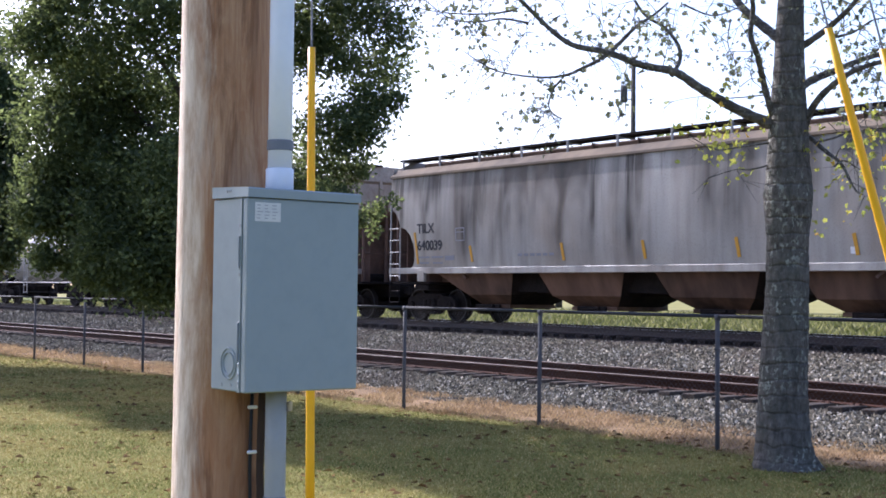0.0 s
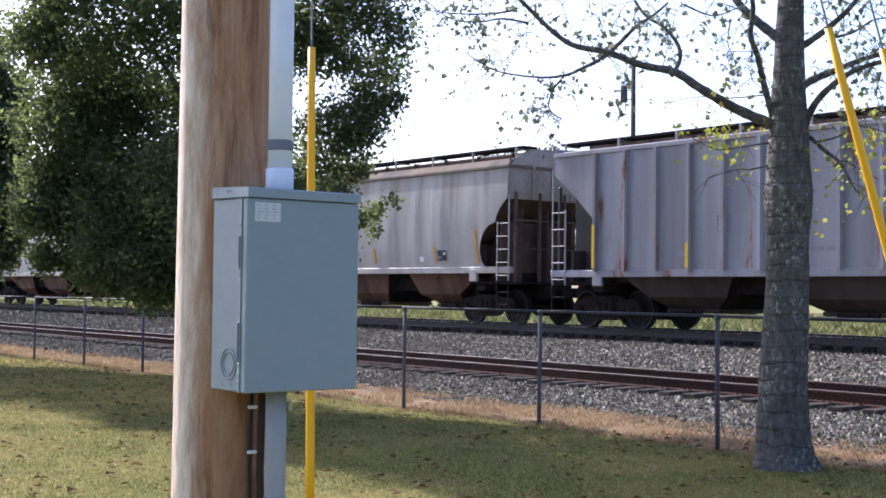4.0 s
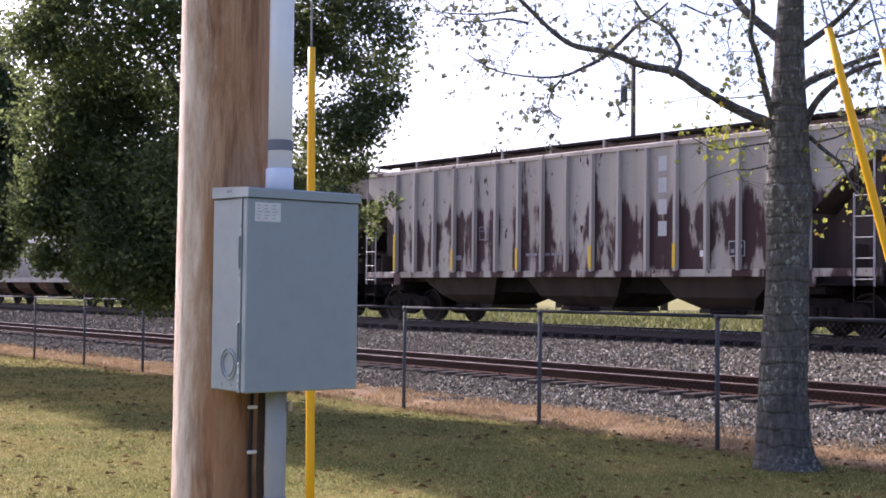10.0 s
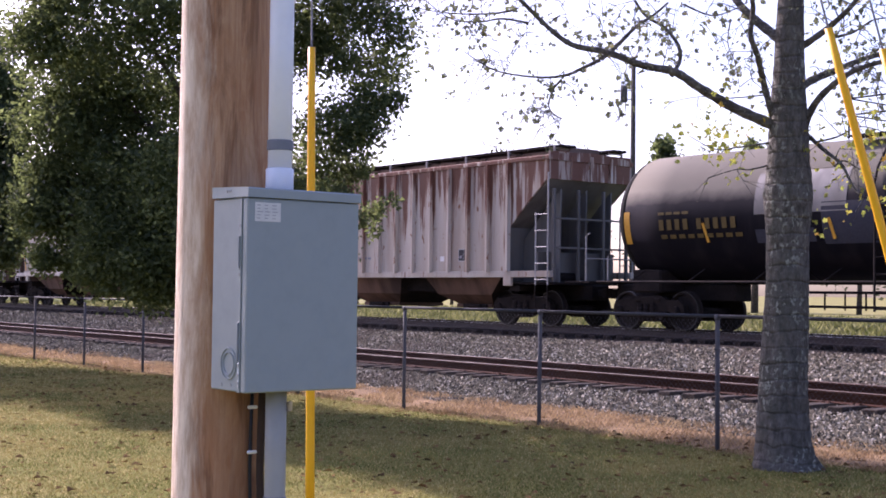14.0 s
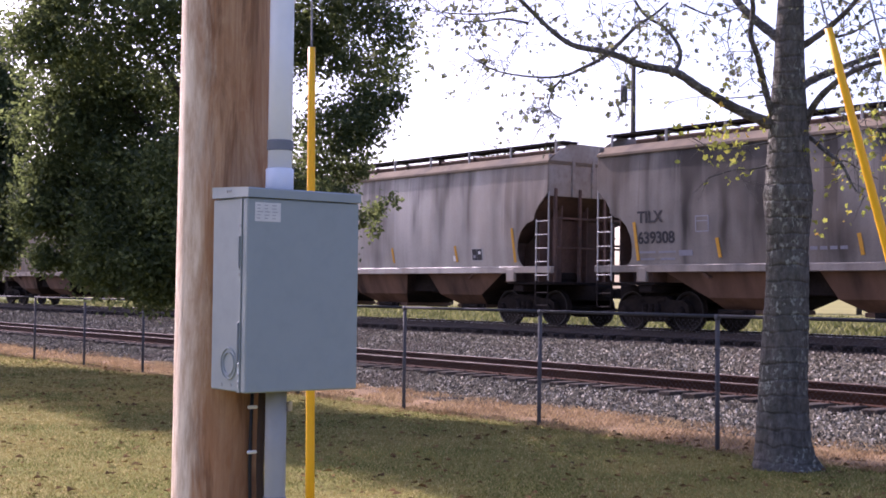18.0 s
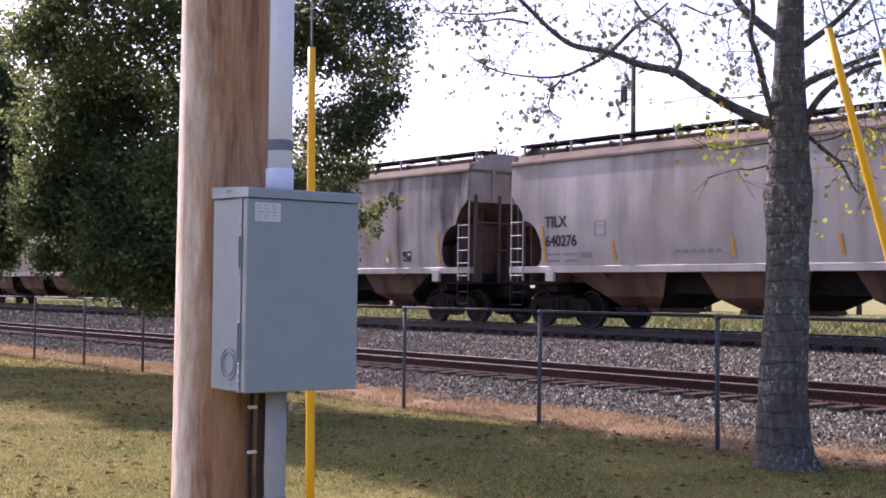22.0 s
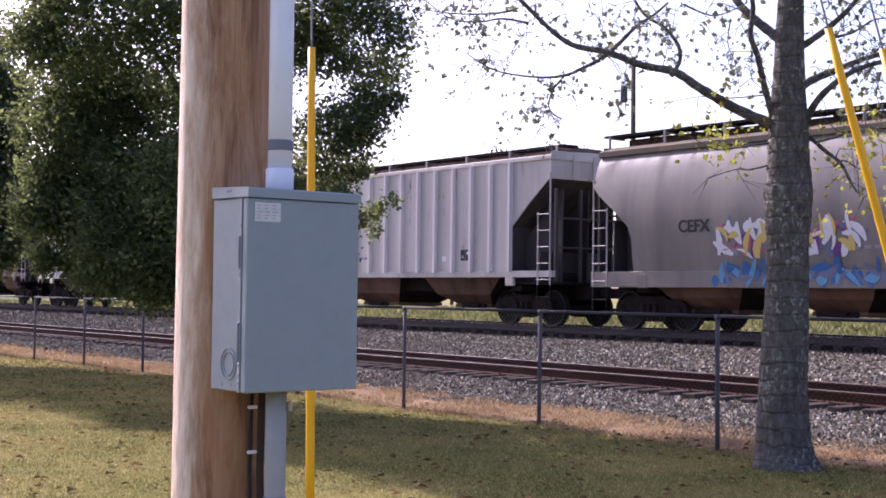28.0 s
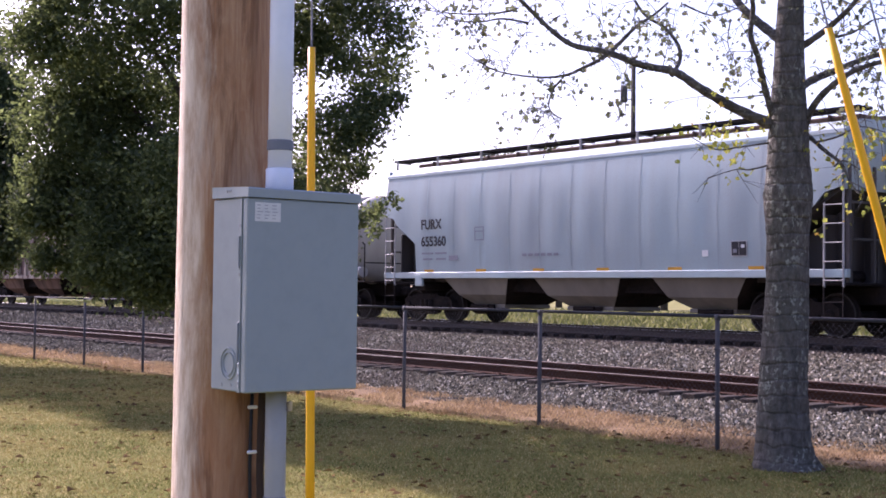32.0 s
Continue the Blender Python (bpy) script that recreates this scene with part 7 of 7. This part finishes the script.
    c = hop(16, "ribbed", "rustwhite", "off-white ribbed covered hopper bitten by brown rust", ribs="rustwhite", ribs_n=17, end_mat="endgrey", stripes=False)
    hop(17, R, "sooty", "grey curved-side covered hopper, sooty and dull", roof="greyroof")
    hop(18, R, "light", "light grey curved-side covered hopper with faint streaks", roof="greyroof", mark="TILX", number="639114")
    c = hop(19, R, "dark", "dark streaked curved-side covered hopper with a pale company sign", roof="greyroof", mark="TILX", number="639308")
    logo(c, -0.6, 3.05)
    hop(20, R, "light", "light grey curved-side covered hopper with clear black marks", roof="greyroof", mark="TILX", number="640931")
    hop(21, R, "brown", "brown-grey curved-side covered hopper with long dark streaks", roof="greyroof", number="", mark="")
    c = hop(22, R, "light", "light grey curved-side covered hopper with a small blue tag", roof="greyroof", mark="TILX", number="639101")
    flakes(c, R, 4.1, 4.6, 1.75, 2.05, GRAF["cyan"], 9, 9, 0.008, "small blue spray tag")
    hop(23, R, "pale", "pale grey curved-side covered hopper, fairly clean", roof="greyroof", mark="TILX", number="640276")
    hop(24, R, "sooty", "sooty grey curved-side covered hopper streaked from the roof", roof="greyroof", mark="TILX", number="")
    hop(25, R, "dusty", "dusty brownish-grey curved-side covered hopper", roof="greyroof", mark="CRGX", number="15232")
    hop(26, R, "dark", "dark grey curved-side covered hopper, heavily streaked", roof="greyroof", mark="TILX", number="650549")
    c = hop(27, "flared", "silver", "silver flared-side covered hopper with black graffiti", end_mat="endgrey", sill="bluegrey", stripes=False)
    graffiti(c, "flared", -0.6, 2.4, 1.35, 2.1, ["black", "black", "slate"], 13, 17, 0.008, "black spray-painted lettering")
    bars(c, "flared", "letter_block", -4.6, 2.55, [0.2, 0.16, 0.2, 0.2, 0.18, 0.2, 0.16, 0.18, 0.24, 0.1, 0.1, 0.12], 0.22, 0.05, INKFAINT)
    hop(28, R, "sooty", "streaked grey curved-side covered hopper", roof="greyroof")
    c = hop(29, "bell", "tan", "tan-grey covered hopper with bright graffiti along the sill", roof="tanroof", end_mat="enddark", sill="tan", mark="CEFX", number="", stripes=False)
    graffiti(c, "bell", -4.3, -0.6, 1.75, 2.35, ["white", "yellow", "white", "violet", "pink", "slate"], 26, 23, 0.008, "white, yellow and violet spray-painted lettering")
    graffiti(c, "bell", 0.0, 4.2, 1.75, 2.45, ["white", "cyan", "black", "white", "slate"], 24, 29, 0.02)
    graffiti(c, "bell", -4.4, 4.0, 1.12, 1.42, ["blue", "cyan", "blue", "slate"], 28, 31, 0.042)
    c = hop(30, "ribbed", "ribgrey", "light grey ribbed covered hopper over a brown underbody", ribs="riblight", ribs_n=18, end_mat="enddark", stripes=False)
    for k in range(2):
        add_panel(c, "ribbed", "number_board", -6.35 + 0.80 * k, 2.75, 0.56, 0.95, P["ribmid"], "grey patch behind the mark")
        bars(c, "ribbed", "letter_block", -6.55 + 0.80 * k, 3.0, [0.12, 0.12], 0.26, 0.06, INK, 0.013)
        bars(c, "ribbed", "letter_block", -6.55 + 0.80 * k, 2.5, [0.12, 0.12], 0.26, 0.06, INK, 0.013)
    hop(31, "ribbed", "whiterust", "white ribbed covered hopper with dark rust runs", ribs="riblight", ribs_n=18, end_mat="tan", mark="AEX", number="16546", ink=INKFAINT, under=HOPPERGREY, stripes=False)
    hop(32, "slant", "rusty", "rusted brown curved-side covered hopper", roof="orange", under=HOPPERBROWN, end_mat="enddark")
    hop(33, "ribbed", "ribgreen", "plain grey-green ribbed covered hopper", ribs="ribgreen", ribs_n=19, end_mat="enddark", under=HOPPERGREY, roof="pale")
    hop(34, "panel", "paleblue", "pale blue panelled covered hopper, fairly new", roof="paleblue", under=P["tan"], end_mat="enddark", mark="FURX", number="655360", stripes=False)
    tank(35, 1.42, "tankend", "rust-stained cream tank car", steel=None, big=False)
    hop(36, "ribbed", "maroon2", "brown-stained ribbed covered hopper at the tail of the view", end_mat="endmaroon")


build_train()


# ---- beyond the tracks ----
def build_far_pole():
    p = thing("utility_pole", pose(-48.85, 50.73, ground_z(50.7)), "distant wooden utility pole with a grey transformer", "utility pole")
    bm = bmesh.new()
    rod(bm, (0, 0, -0.3), (0, 0, 14.0), 0.17, 12, 0.12)
    part("shaft", finish("shaft", bm, BARKDARK, True), p)
    r = Matrix.Rotation(radians(52.15), 4, "Z")
    bm = bmesh.new()
    lathe(bm, [(0.05, 11.55), (0.19, 11.58), (0.19, 12.4), (0.15, 12.46), (0.05, 12.5)], 16)
    part("transformer", finish("transformer", bm, GALV, True), p, Matrix.Translation(r @ Vector((-0.5, 0, 0))), "grey can transformer")
    bm = bmesh.new()
    for z in (11.75, 12.2):
        rod(bm, (0, 0, z), r @ Vector((-0.4, 0, z)), 0.03, 6)
    rod(bm, (0, 0, 13.95), r @ Vector((-0.28, 0, 14.35)), 0.03, 6)
    rod(bm, (0, 0, 13.95), r @ Vector((0.28, 0, 14.35)), 0.03, 6)
    rod(bm, r @ Vector((-0.28, 0, 14.3)), r @ Vector((-0.28, 0, 14.62)), 0.06, 8)
    rod(bm, r @ Vector((0.28, 0, 14.3)), r @ Vector((0.28, 0, 14.62)), 0.06, 8)
    part("insulators", finish("insulators", bm, WIRE), p)


build_far_pole()

for x, y, h, w, s, bare, dark in ((-98, 72, 11, 8, 1, True, False), (-92, 78, 15, 7, 2, True, False), (-86, 80, 14.3, 6, 3, True, False), (-81, 78, 13.9, 5.5, 14, True, False), (-71.6, 78, 14.6, 5.2, 4, False, True), (-67.9, 79, 12.4, 5, 15, False, False), (-62.6, 78, 13.2, 4, 5, False, True), (-55, 80, 9.5, 8, 6, False, False), (-120, 66, 12, 9, 7, True, False),
                                  (-128, 58, 12, 9, 8, False, False), (-140, 48, 12, 10, 9, False, False), (-150, 38, 13, 10, 10, False, True), (-46, 84, 13, 9, 11, False, False), (-104, 82, 9, 7, 12, False, False), (-40, 86, 14, 9, 13, True, False)):
    build_far_tree(x, y, h, w, s, bare, dark)


# ---- what moves: the train, and its wheels while it passes ----
def motions():
    for car, x in CARS:
        walk(car, [(0.0, pose(x, FAR_Y, FAR_Z)), (32.0, pose(x + SPEED * 32.0, FAR_Y, FAR_Z))])
    step = 1.0 / FPS
    for ws, wx, x_car in SPINNERS:
        t0 = max(0, int((-44.0 - (x_car + wx)) / SPEED * FPS))
        t1 = min(int(32 * FPS), int((-11.0 - (x_car + wx)) / SPEED * FPS))
        turn = math.degrees(SPEED * step / 0.457)
        rows = [(k * step, pose(wx, 0, 0.457, 0, ((k - t0) * turn) % 360, 0)) for k in range(t0, t1 + 1)]
        if not rows:
            rows = [(0.0, pose(wx, 0, 0.457))]
        if rows[0][0] > step / 2:
            rows.insert(0, (0.0, rows[0][1]))
        if rows[-1][0] < 32 - step / 2:
            rows.append((32.0, rows[-1][1]))
        walk(ws, rows)


motions()
